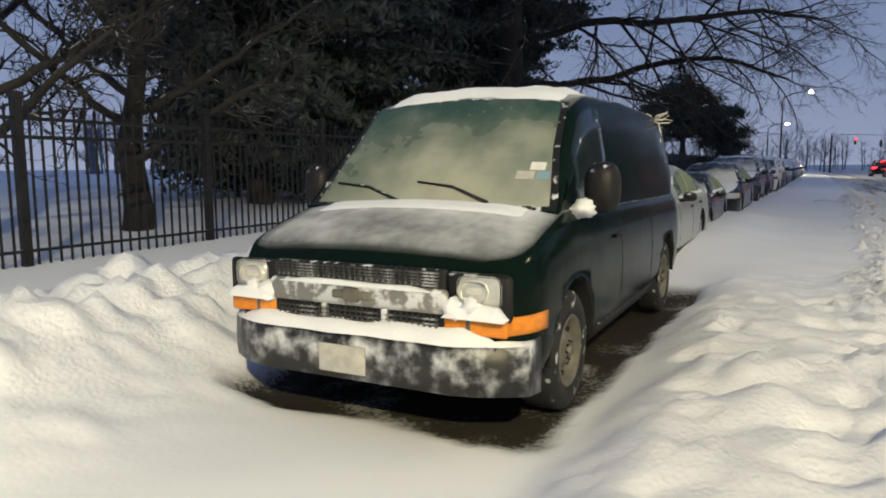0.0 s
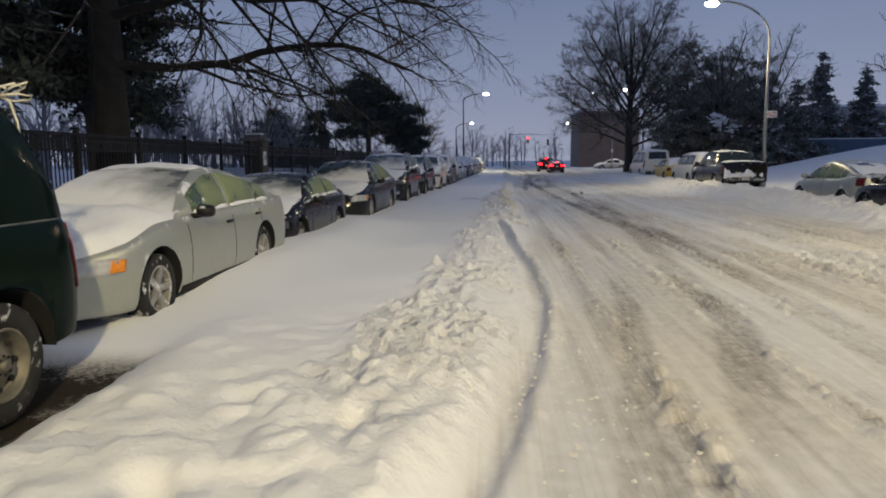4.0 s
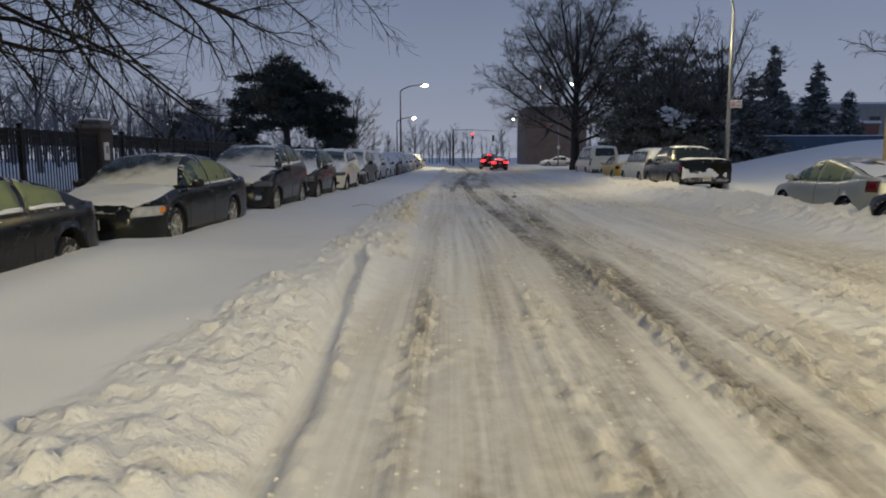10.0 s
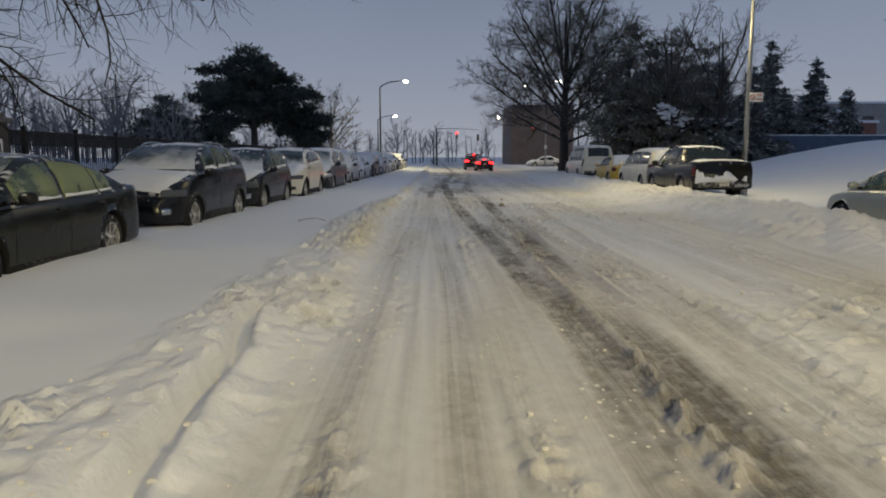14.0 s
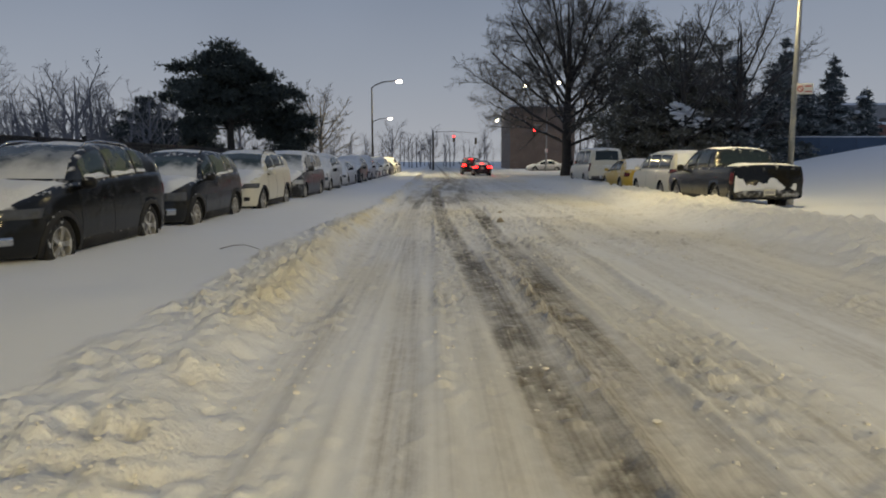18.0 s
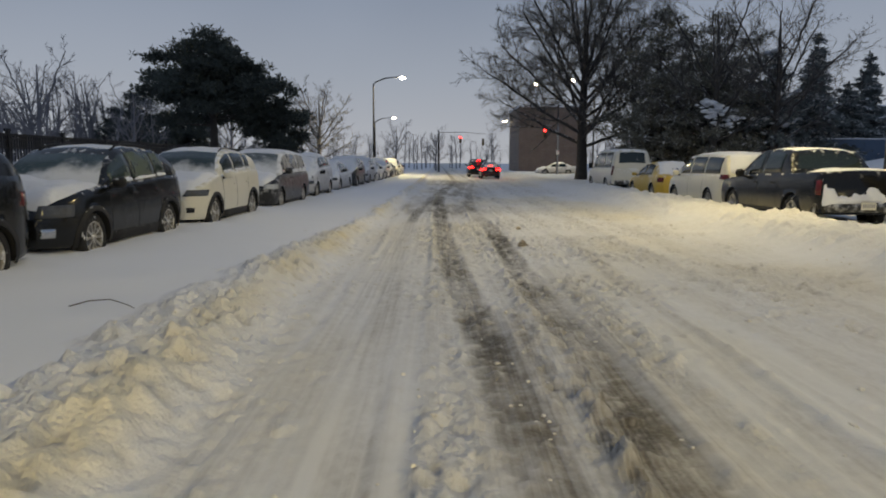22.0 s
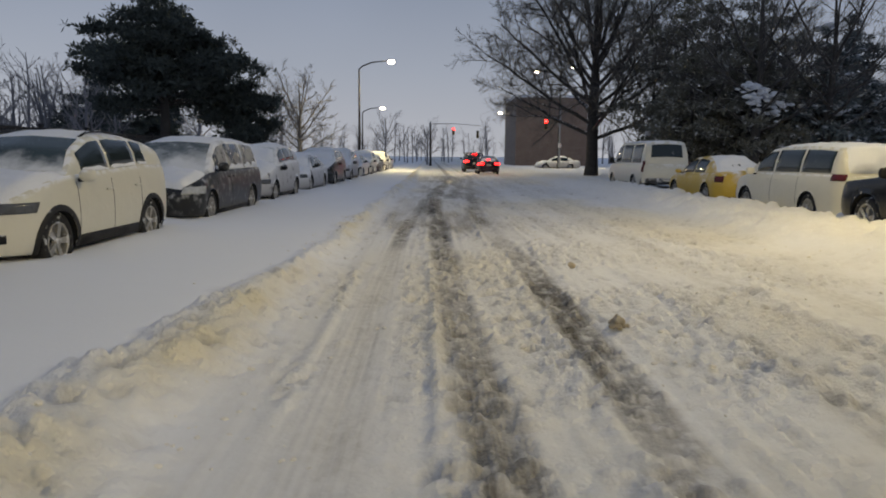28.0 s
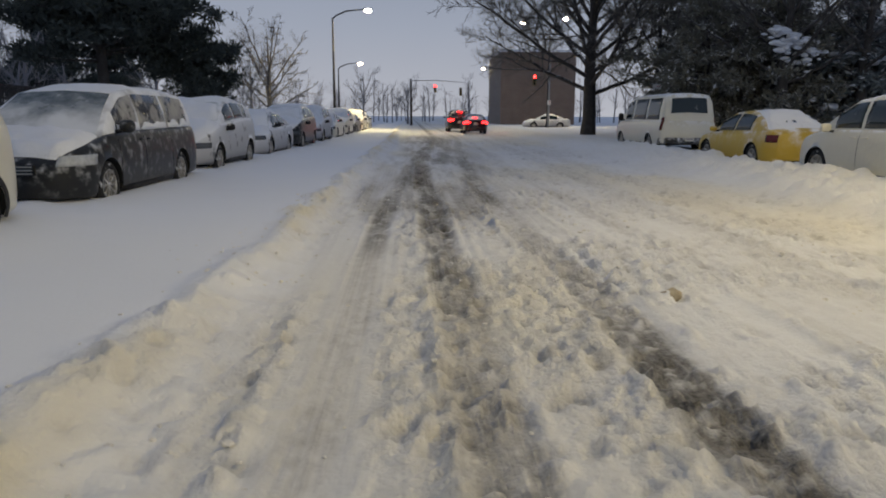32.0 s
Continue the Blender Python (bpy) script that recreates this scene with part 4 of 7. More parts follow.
# ---- street furniture ----
def arm_lamp(m, label, height=9.0, reach=2.4, side=1, power=0, on=None, curved=False, group="street lamps", r=0.09, metal=None):
    metal = metal or M_steel
    root = thing("street_lamp", m, label, "street lamp", group)
    tube_ob("pole", [(0, 0, -0.3), (0, 0, height * 0.5), (0, 0, height - (1.6 if curved else 0.4))], [r * 1.2, r, r * 0.7], metal, root, 12)
    tube_ob("base", [(0, 0, -0.2), (0, 0, 0.5), (0, 0, 0.62)], [r * 2.0, r * 1.9, r * 1.2], metal, root, 12)
    if curved:
        pts = [(0, 0, height - 1.7)] + [(side * reach * (1 - math.cos(a)), 0, height - 1.6 + 1.6 * math.sin(a)) for a in [k * math.pi / 2 / 9 for k in range(10)]]
        pts[-1] = (side * reach, 0, height - 0.02)
    else:
        pts = [(0, 0, height - 0.45), (side * reach * 0.12, 0, height - 0.2), (side * reach * 0.45, 0, height + 0.12), (side * reach, 0, height + 0.25)]
    tube_ob("arm", pts, [r * 0.65] * (len(pts) - 1) + [r * 0.45], metal, root, 8)
    end = pts[-1]
    bm = box_bm(0.62, 0.30, 0.13, bevel=0.05)
    head = part("lamp_head", bm, metal, root)
    head.location = (end[0] + side * 0.25, 0, end[2])
    lens = bmesh.new()
    bmesh.ops.create_uvsphere(lens, u_segments=14, v_segments=8, radius=1)
    for q in lens.verts:
        q.co = Vector((q.co.x * 0.30, q.co.y * 0.20, q.co.z * 0.16))
    o = part("lens", lens, on or M_lamp_on, root)
    o.location = (end[0] + side * 0.27, 0, end[2] - 0.07)
    if power:
        d = bpy.data.lights.new("street_lamp_light", "SPOT")
        d.energy, d.color, d.shadow_soft_size, d.spot_size, d.spot_blend = power, LAMP_COLOUR, 0.25, radians(170), 0.25
        l = new("street_lamp_light", d)
        l.parent = root
        l.matrix_basis = pose(end[0] + side * 0.27, 0, end[2] - 0.22)
    return root


def signal_head(parent, x, y, z, facing=180, lit="red"):
    h = new("signal_head")
    h.parent = parent
    h.matrix_basis = pose(x, y, z, 0, 0, 0)
    part("housing", box_bm(0.34, 0.22, 1.02, bevel=0.04), M_signal_box, h)
    for k, c in enumerate(("red", "amber", "green")):
        bm = bmesh.new()
        bmesh.ops.create_uvsphere(bm, u_segments=14, v_segments=8, radius=0.125 if c != lit else 0.15)
        for q in bm.verts:
            q.co.y *= 0.4
        o = part("lens", bm, M_signal_red if c == lit else M_seam, h)
        o.location = (0, -0.12, 0.32 - 0.32 * k)
        v, f = [], []
        for i in range(11):
            a = math.pi * (-0.1 + 1.2 * i / 10)
            for yy in (-0.10, -0.30):
                v.append((0.145 * math.cos(a), yy, 0.32 - 0.32 * k + 0.145 * math.sin(a)))
        for i in range(10):
            f.append((2 * i, 2 * i + 1, 2 * i + 3, 2 * i + 2))
        mesh_ob("visor", v, f, M_signal_box, h)
    return h


def sign_board(parent, x, y, z, w, h, mat, rows=2, barmat=None, blob_mark=False):
    s = part("sign", box_bm(w, 0.012, h, bevel=0.005), mat, parent)
    s.location = (x, y, z)
    for k in range(rows):
        shared("lettering_bar", bar_mesh(w * 0.42, 0.004, h * 0.10, barmat), s, Matrix.Translation((w * 0.2, -0.009, h * (0.25 - 0.5 * k / max(1, rows - 1)))))
    return s


def spear_mesh(height):
    """a square picket that ends in a point"""
    v, f = [], []
    for z, r in ((0.0, 0.011), (height - 0.09, 0.011), (height - 0.075, 0.018), (height, 0.001)):
        v += [(-r, -r, z), (r, -r, z), (r, r, z), (-r, r, z)]
    for i in range(3):
        for k in range(4):
            f.append((4 * i + k, 4 * i + (k + 1) % 4, 4 * i + 4 + (k + 1) % 4, 4 * i + 4 + k))
    me = bpy.data.meshes.new("picket")
    me.from_pydata(v, [], f)
    me.materials.append(M_iron)
    return me


PICKETS = {}


def fence_panel(m, length, height, pickets=19, group="fence panels", band=False):
    root = thing("fence_panel", m, "black iron fence panel with a dense band along its top" if band else "black wrought-iron fence panel with thin pointed pickets", "fence", group)
    if band:
        for k in range(24):
            shared("band_bar", bar_mesh(0.06, 0.02, 0.36, M_iron), root, Matrix.Translation((length * (k + 0.5) / 24, 0, height - 0.215)))
        shared("rail", bar_mesh(length, 0.06, 0.06, M_iron), root, Matrix.Translation((length / 2, 0, height - 0.03)))
    for z, a, b in ((0.16, 0.03, 0.035), (height - 0.36, 0.035, 0.04), (height - 0.16, 0.035, 0.04)):
        shared("rail", bar_mesh(length, a, b, M_iron), root, Matrix.Translation((length / 2, 0, z)))
    shared("post", bar_mesh(0.09, 0.09, height + 0.14, M_iron), root, Matrix.Translation((0, 0, height / 2)))
    shared("finial", bar_mesh(0.12, 0.12, 0.06, M_iron), root, Matrix.Translation((0, 0, height + 0.09)))
    if height not in PICKETS:
        PICKETS[height] = spear_mesh(height)
    for k in range(1, pickets + 1):
        shared("picket", PICKETS[height], root, Matrix.Translation((length * k / (pickets + 1), 0, 0)))
    return root


# ---- ground ----
def lattice(x, y, seed):
    i = (np.asarray(x, np.int64) * 374761393 + np.asarray(y, np.int64) * 668265263 + seed * 982451653) & 0x7FFFFFFF
    i = ((i ^ (i >> 13)) * 1274126177) & 0x7FFFFFFF
    return ((i ^ (i >> 16)) & 0xFFFF) / 65535.0


def value_noise(x, y, scale, seed, octaves=3, gain=0.5):
    out, amp, tot = 0, 1.0, 0
    for o in range(octaves):
        a, b = x * scale, y * scale
        ia, ib = np.floor(a), np.floor(b)
        fa, fb = a - ia, b - ib
        fa, fb = fa * fa * (3 - 2 * fa), fb * fb * (3 - 2 * fb)
        s = seed + 17 * o
        v = (lattice(ia, ib, s) * (1 - fa) + lattice(ia + 1, ib, s) * fa) * (1 - fb) + (lattice(ia, ib + 1, s) * (1 - fa) + lattice(ia + 1, ib + 1, s) * fa) * fb
        out, tot = out + amp * (v * 2 - 1), tot + amp
        amp, scale = amp * gain, scale * 2.03
    return out / tot


def bell(x, c, w):
    return np.exp(-((x - c) / w) ** 2)


def step(x, a, b):
    t = np.clip((x - a) / (b - a), 0, 1)
    return t * t * (3 - 2 * t)


def road_shift(y):
    """how far the street bends to the right as it goes on"""
    return 0.022 * np.maximum(0, y - 24)


def lumps(x, y, size, seed, fill):
    """rounded chunks strewn at random, about one to each cell where fill is 1"""
    gx, gy = np.floor(x / size), np.floor(y / size)
    out = 0 * x
    for dx in (-1, 0, 1):
        for dy in (-1, 0, 1):
            cx, cy = gx + dx, gy + dy
            px, py = (cx + 0.15 + 0.7 * lattice(cx, cy, seed)) * size, (cy + 0.15 + 0.7 * lattice(cx, cy, seed + 1)) * size
            r = size * (0.30 + 0.45 * lattice(cx, cy, seed + 2))
            tall = step(fill - lattice(cx, cy, seed + 3), 0.0, 0.15) * r / (0.75 * size)
            turn = 6.28 * lattice(cx, cy, seed + 4)
            a, b = (x - px) * np.cos(turn) + (y - py) * np.sin(turn), (y - py) * np.cos(turn) - (x - px) * np.sin(turn)
            q = (a / r) ** 2 + (b / (r * 0.68)) ** 2
            out = np.maximum(out, tall * np.clip(1.25 * (1 - q), 0, 1) ** 0.7)
    return out


# wheel ruts: a seed, the run of (along, across), half width, grey slush and dirt as runs of (along, amount)
RUTS = (
    (2.2, ((0, 18, 23.5, 28.9, 34), (2.16, 2.35, 2.56, 2.62, 2.66)), 0.17, ((0, 20, 34), (0.16, 0.30, 0.26)), ((0, 60), (0, 0))),
    (3.0, ((4, 6.2, 7.4, 9.8, 11, 13, 15, 18, 20.4, 24, 30, 33, 39, 41.7, 48.6, 58.4, 70), (1.6, 1.97, 2.15, 2.55, 2.72, 2.82, 2.97, 3.06, 3.05, 2.95, 2.81, 2.72, 2.78, 2.85, 3.1, 3.7, 4.6)), 0.13,
     ((4, 8, 12, 20, 30, 37, 39, 70), (0.8, 0.75, 0.48, 0.46, 0.36, 0.42, 1.0, 0.9)), ((0, 8, 11, 14, 37, 38.5, 46, 70), (0.24, 0.22, 0.12, 0.04, 0.0, 0.9, 0.8, 0.5))),
    (3.6, ((6, 7.6, 9.7, 11, 12.5, 14, 15.5, 17.4, 19, 20.5, 23.5, 25.7, 29, 32, 35, 39, 44, 51, 60, 72), (2.6, 2.9, 3.4, 3.5, 3.62, 3.75, 3.93, 4.08, 4.05, 3.97, 3.88, 3.8, 3.63, 3.53, 3.48, 3.45, 3.43, 3.52, 3.9, 4.7)), 0.18,
     ((5, 9, 12, 15, 70), (0.7, 0.55, 0.6, 0.9, 1.0)), ((5, 8, 9.5, 13, 16, 22, 34, 38, 46, 70), (0.55, 0.45, 0.25, 0.42, 0.75, 0.95, 0.95, 1.0, 0.8, 0.5))),
    (4.5, ((4, 8, 10, 12.6, 16, 20, 26, 30, 33, 36, 38, 41, 45, 52, 60, 72), (3.7, 4.05, 4.3, 4.4, 4.48, 4.55, 4.5, 4.46, 4.52, 4.55, 4.44, 4.4, 4.5, 4.75, 5.2, 6.0)), 0.18,
     ((4, 12, 16, 70), (0.6, 0.62, 0.72, 0.7)), ((4, 12, 16, 22, 34, 40, 70), (0.12, 0.26, 0.45, 0.72, 0.85, 0.4, 0.2))),
    (4.9, ((8, 20, 26, 30), (4.75, 5.05, 4.95, 4.9)), 0.16, ((8, 12, 26, 32), (0.34, 0.42, 0.40, 0.1)), ((0, 60), (0.06, 0.06))),
    (5.3, ((0, 23, 25.6, 33.6, 41.6, 80), (5.2, 5.38, 5.46, 5.78, 5.6, 6.6)), 0.13, ((0, 80), (0.36, 0.32)), ((0, 80), (0.10, 0.05))),
    (6.3, ((0, 30, 80), (6.3, 6.5, 7.6)), 0.22, ((0, 80), (0.30, 0.26)), ((0, 80), (0.03, 0.0))),
    (7.2, ((0, 30, 80), (7.2, 7.4, 8.5)), 0.22, ((0, 80), (0.22, 0.22)), ((0, 80), (0.0, 0.0))),
)


def ground_height(x, y):
    """height of the snow, and its slush, sand, dirt and churn layers; slush and dirt also hold painted shade"""
    xr = x - road_shift(y)
    wave = value_noise(x, y, 1.6, 6, 3)
    lump = value_noise(x, y, 3.2, 11, 4, 0.55)
    broad = value_noise(x, y, 0.45, 31, 3)
    streak = value_noise(x * 10.0, y * 0.22, 1.0, 19, 3, 0.6)
    patch = np.clip(0.5 + 1.3 * value_noise(x, y, 0.8, 18, 3), 0, 1)
    drag = np.clip(0.5 + 1.4 * value_noise(x * 3.0, y * 0.35, 1.0, 23, 3), 0, 1)
    heavy = 0.25 + 0.75 * step(y, 4, 7)
    late = step(y, 6.0, 10.5)
    near = 1 - step(y, 17, 21)
    # line of the trench and edges of the ploughed ridge
    cut = np.interp(y, (0, 4, 5.3, 6.2, 7.0, 8.6, 10.5, 12.6, 14.2, 15.8, 17.4, 18.4, 22), (0.45, 0.75, 1.0, 1.2, 1.38, 1.58, 1.74, 1.73, 1.63, 1.53, 1.45, 1.32, 1.2)) + 0.03 * value_noise(y * 0 + 1.3, y, 1.1, 7, 2)
    foot = np.interp(y, (0, 6, 10, 14, 19, 24.6, 28.7, 32.8, 35, 38, 60), (1.0, 1.25, 1.75, 1.85, 2.15, 2.25, 2.1, 2.15, 2.2, 2.2, 2.7)) + 0.10 * wave
    heel = np.interp(y, (0, 6, 8, 10, 14, 19, 24.6, 28.7, 32.8, 35, 38, 60), (0.2, 0.2, 0.15, 0.25, 0.55, 0.75, 0.84, 0.8, 1.2, 1.4, 1.5, 1.9)) + 0.22 * wave + 0.15 * broad
    crest = np.interp(y, (14, 18, 23, 28, 33, 36, 41, 49, 60), (1.95, 1.98, 1.75, 1.62, 1.76, 1.84, 1.84, 1.7, 2.1))
    h = 0.02 * broad + 0 * x
    # smooth drift between the parked cars and the ploughed ridge
    drift = step(xr, -2.9, -1.9) * (1 - step(x, foot - 0.7, foot - 0.1))
    bury = np.interp(y, (6, 9, 12, 13.5, 17.0, 18.8, 22, 24, 30, 45), (0, 0.02, 0.12, 0.20, 0.19, 0.08, 0.09, 0.05, 0.05, 0.05))
    h += drift * late * (0.14 + 0.05 * broad) + late * bury * bell(xr, -1.45, 0.75)
    h += step(-xr, 1.5, 2.3) * late * 0.10
    # trodden heaps round the front of the van
    heap = (1 - late) * step(xr, -1.35, -0.7) * (1 - step(x, cut - 0.35, cut - 0.05))
    h += heap * (0.20 + 0.10 * broad + 0.05 * lump + 0.05 * lumps(x, y, 0.42, 201, 0.5) - 0.06 * lumps(x, y, 0.27, 211, 0.32) + 0.035 * lumps(x, y, 0.16, 215, 0.45) + 0.02 * lumps(x, y, 0.09, 217, 0.4))
    mound = bell(x, -4.6, 0.95) * step(y, 0.5, 2.0) * (1 - step(y, 5.5, 9.0))
    h += mound * (0.50 + 0.18 * lump + 0.18 * lumps(x, y, 0.40, 221, 0.7) + 0.09 * lumps(x, y, 0.20, 223, 0.6) + 0.03 * lumps(x, y, 0.10, 225, 0.5))
    # ridge thrown up by the plough: piled chunks, with the trench beside it while it lasts
    ridge = step(x, heel, heel + 0.35) * (1 - step(x, foot - 0.50, foot + 0.15)) * step(y, 6.0, 9.0)
    tall = np.interp(y, (6, 10, 15, 22, 60), (0.03, 0.05, 0.06, 0.075, 0.10))
    pits = np.sqrt(ridge) * np.clip(0.45 + 0.9 * patch, 0, 1)
    chunk = lumps(x, y, 0.15, 231, 0.18 + 0.42 * patch)
    small = lumps(x, y, 0.085, 241, 0.25 + 0.5 * drag)
    h += ridge * (tall * (0.7 + 0.6 * bell(x, crest, 0.30)) + 0.03 * lump) + pits * (0.065 * chunk + 0.045 * small + 0.05 * value_noise(x, y, 6.0, 233, 3, 0.6))
    hole = lumps(x, y, 0.17, 251, 0.40)
    h -= pits * 0.06 * hole
    trench = np.exp(-((x - cut) / 0.085) ** 4) * (1 - step(y, 17, 19.5)) * step(y, 2.5, 4)
    lip = np.exp(-((x - cut - 0.16) / 0.06) ** 2) * near * step(y, 3, 5)
    # carriageway: smooth packed lanes with strips of dragged and crumbled snow between them
    road = step(x, foot - 0.25, foot + 0.1) * (1 - step(xr, 8.2, 9.2))
    lane = np.interp(y, (9, 14, 20, 34), (0.0, 0.0, 0.12, 0.0))
    strip = 0.75 * bell(x, 3.38 + lane, 0.24) + 0.9 * bell(x, 4.27, 0.20) + 0.6 * bell(x, 2.36, 0.16) + 0.75 * bell(x, 5.1, 0.24)
    wild = step(xr, 5.2, 5.6) * (0.45 + 0.55 * (1 - step(y, 17, 22)))
    later = step(y, 25, 31)
    churn = road * heavy * np.clip((1.25 * strip + (1.0 + 0.6 * near) * wild) * (0.4 + 0.6 * drag) * (0.35 + 0.65 * patch) + 0.10 + 0.22 * patch * drag + 0.85 * later * step(x, 2.85, 3.05) * (0.3 + 0.7 * patch), 0, 1)
    loose = lumps(x, y, 0.125, 261, 0.10 + 0.60 * churn)
    bits = lumps(x, y, 0.075, 271, 0.10 + 0.6 * churn)
    dent = lumps(x, y, 0.15, 281, 0.50 * churn)
    h += churn * (0.052 * loose + 0.030 * bits + 0.010 * lump - 0.045 * dent) + road * heavy * (0.010 * streak + 0.006 * value_noise(x * 24.0, y * 0.30, 1.0, 29, 2, 0.6)) + road * wild * 0.03 * lumps(x, y, 0.13, 291, 0.5 * (1 - step(y, 18, 26)))
    h = h * (1 - trench) - trench * 0.05 + lip * (0.02 + 0.035 * chunk)
    # narrow dragged ridges that run along the lanes
    for c, w, k in ((2.38, 0.05, 0.020), (3.30, 0.06, 0.018), (4.24, 0.06, 0.024), (4.88, 0.05, 0.020), (5.62, 0.07, 0.030), (6.75, 0.09, 0.03)):
        mid = c + 0.10 * value_noise(y * 0 + c, y, 0.25, int(c * 90), 3)
        h += road * heavy * np.exp(-((x - mid) / w) ** 2) * k * (0.25 + drag + 0.5 * loose)
    tracks, dirt = 0 * x, 0 * x
    crumb = np.maximum(lumps(x, y, 0.075, 331, 0.42), lumps(x, y, 0.13, 341, 0.22))
    for c, (ry, rx), w, (ky, kk), (dy, dd) in RUTS:
        wob = np.interp(y, ry, rx) + 0.025 * value_noise(y * 0 + c, y, 0.9, 43, 2)
        k, d = np.interp(y, ky, kk), np.interp(y, dy, dd)
        k, d = k * step(y, ry[0], ry[0] + 1.5), d * step(y, ry[0], ry[0] + 1.5)
        if ry[-1] < 40:
            k = k * (1 - step(y, ry[-1] - 3, ry[-1]))
        off = x - wob
        core = np.exp(-(off / w) ** 6)
        wide = np.exp(-((off - 0.05) / (w * 2.2)) ** 4)
        fade = np.clip(0.72 + 0.7 * value_noise(x * 0.3 + c, y, 0.30, int(c * 50), 2), 0.25, 1)
        ragged = np.clip(0.5 + 1.6 * value_noise(x * 2.0, y * 0.8, 2.2, int(c * 70), 3), 0, 1)
        h = h * (1 - 0.45 * core * k) - core * 0.026 * k * fade
        h += core * (0.030 * loose + 0.018 * crumb) * np.maximum(d, 0.25)
        h += np.exp(-((np.abs(off) - w * 1.3) / 0.045) ** 2) * 0.018 * k * (0.35 + loose)
        tread = np.sin(off * 88) * (0.7 + 0.3 * np.sin(y * 40 + off * 30))
        h += core * 0.007 * tread * (1 - d)
        edge = np.clip(core * (0.55 + 0.6 * ragged) + 0.18 * wide * ragged * (1 - core), 0, 1)
        tracks = np.maximum(tracks, edge * (0.72 + 0.38 * tread * (1 - d)) * k * fade * (1 - 0.55 * crumb))
        dirt = np.maximum(dirt, core * d * fade * (1 - 0.85 * crumb) * (0.45 + 0.55 * ragged))
    # snow bank along the far kerb
    bank = step(xr, 8.2 + 0.5 * broad, 9.5 + 0.5 * broad) * (1 - step(xr, 10.9, 11.9))
    h += bank * (0.29 + 0.12 * lump + 0.11 * lumps(x, y, 0.34, 301, 0.65) + 0.05 * lumps(x, y, 0.2, 311, 0.6)) * (1 - 0.5 * step(y, 55, 75))
    h += step(xr, 10.9, 11.9) * 0.17
    # rising lawn beyond the parked cars
    h += step(x, 15.6, 31.0) * step(y, 14, 26) * (1 - step(y, 54, 66)) * 2.3
    # park behind the railings
    h += step(-x, 7.6, 16) * (0.25 + 0.35 * value_noise(x, y, 0.08, 61, 2)) + step(-x, 4.4, 6.6) * 0.36
    # bare patch under the van, its colour also darkened for the van's shadow
    van = step(x, -3.5, -3.2) * (1 - step(x + 0.12 * lump - 0.05 * (y - 3.5), -1.44, -1.30)) * step(y + 0.10 * lump, 3.02, 3.20) * (1 - step(y, 7.6, 8.3))
    h = h * (1 - van) - 0.02 * van
    h = h * (1 - step(np.hypot(x, y), 120, 200))
    bare = road * step(y, 38.5, 41) * (1 - step(y, 70, 80)) * bell(x, 3.4 + 0.03 * (y - 40), 1.3) * drag
    band = np.exp(-((x - 4.3) / 0.6) ** 4) * step(y, 13, 17) * (1 - step(y, 26, 31)) * (0.35 + 0.65 * drag)
    sandy = np.clip(0.2 + 1.5 * value_noise(x * 1.6, y * 0.5, 0.5, 71, 3), 0, 1)
    sand = np.clip(ridge * (0.10 + (0.62 + 0.45 * step(y, 23, 30)) * bell(x, crest + 0.1 * wave, 0.24) * step(y, 15, 21)) * (0.15 + 0.5 * sandy + 0.5 * patch) + road * (0.12 + 0.35 * sandy) + heap * 0.12 + 0.2 * bank, 0, 1)
    # pits, dents and gaps are greyed for slush and for the shade inside them
    wet_shade = np.clip(tracks + 0.8 * bare + 0.55 * band + van * 0.3 + churn * ((0.12 - 0.09 * later) * (1 - loose) + 0.30 * dent) + pits * (0.34 * hole + 0.06 * (1 - chunk)) + road * (1 - 0.7 * later) * np.clip(0.17 + 0.14 * (1 - step(y, 10, 15)) + 0.30 * streak + 0.26 * value_noise(x * 1.5, y * 0.4, 0.5, 101, 3), 0, 0.42) + 0.12 * trench, 0, 1)
    # the van term is bare asphalt plus painted shadow; dent adds pit shade
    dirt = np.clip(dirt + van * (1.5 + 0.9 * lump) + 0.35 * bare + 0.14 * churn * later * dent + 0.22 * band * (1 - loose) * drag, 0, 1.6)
    rough = np.clip((churn + pits) * (1 - trench) + bank + heap * 0.45 + mound * 0.5 + tracks * 0.5, 0, 1)
    return h, wet_shade, sand, dirt, rough


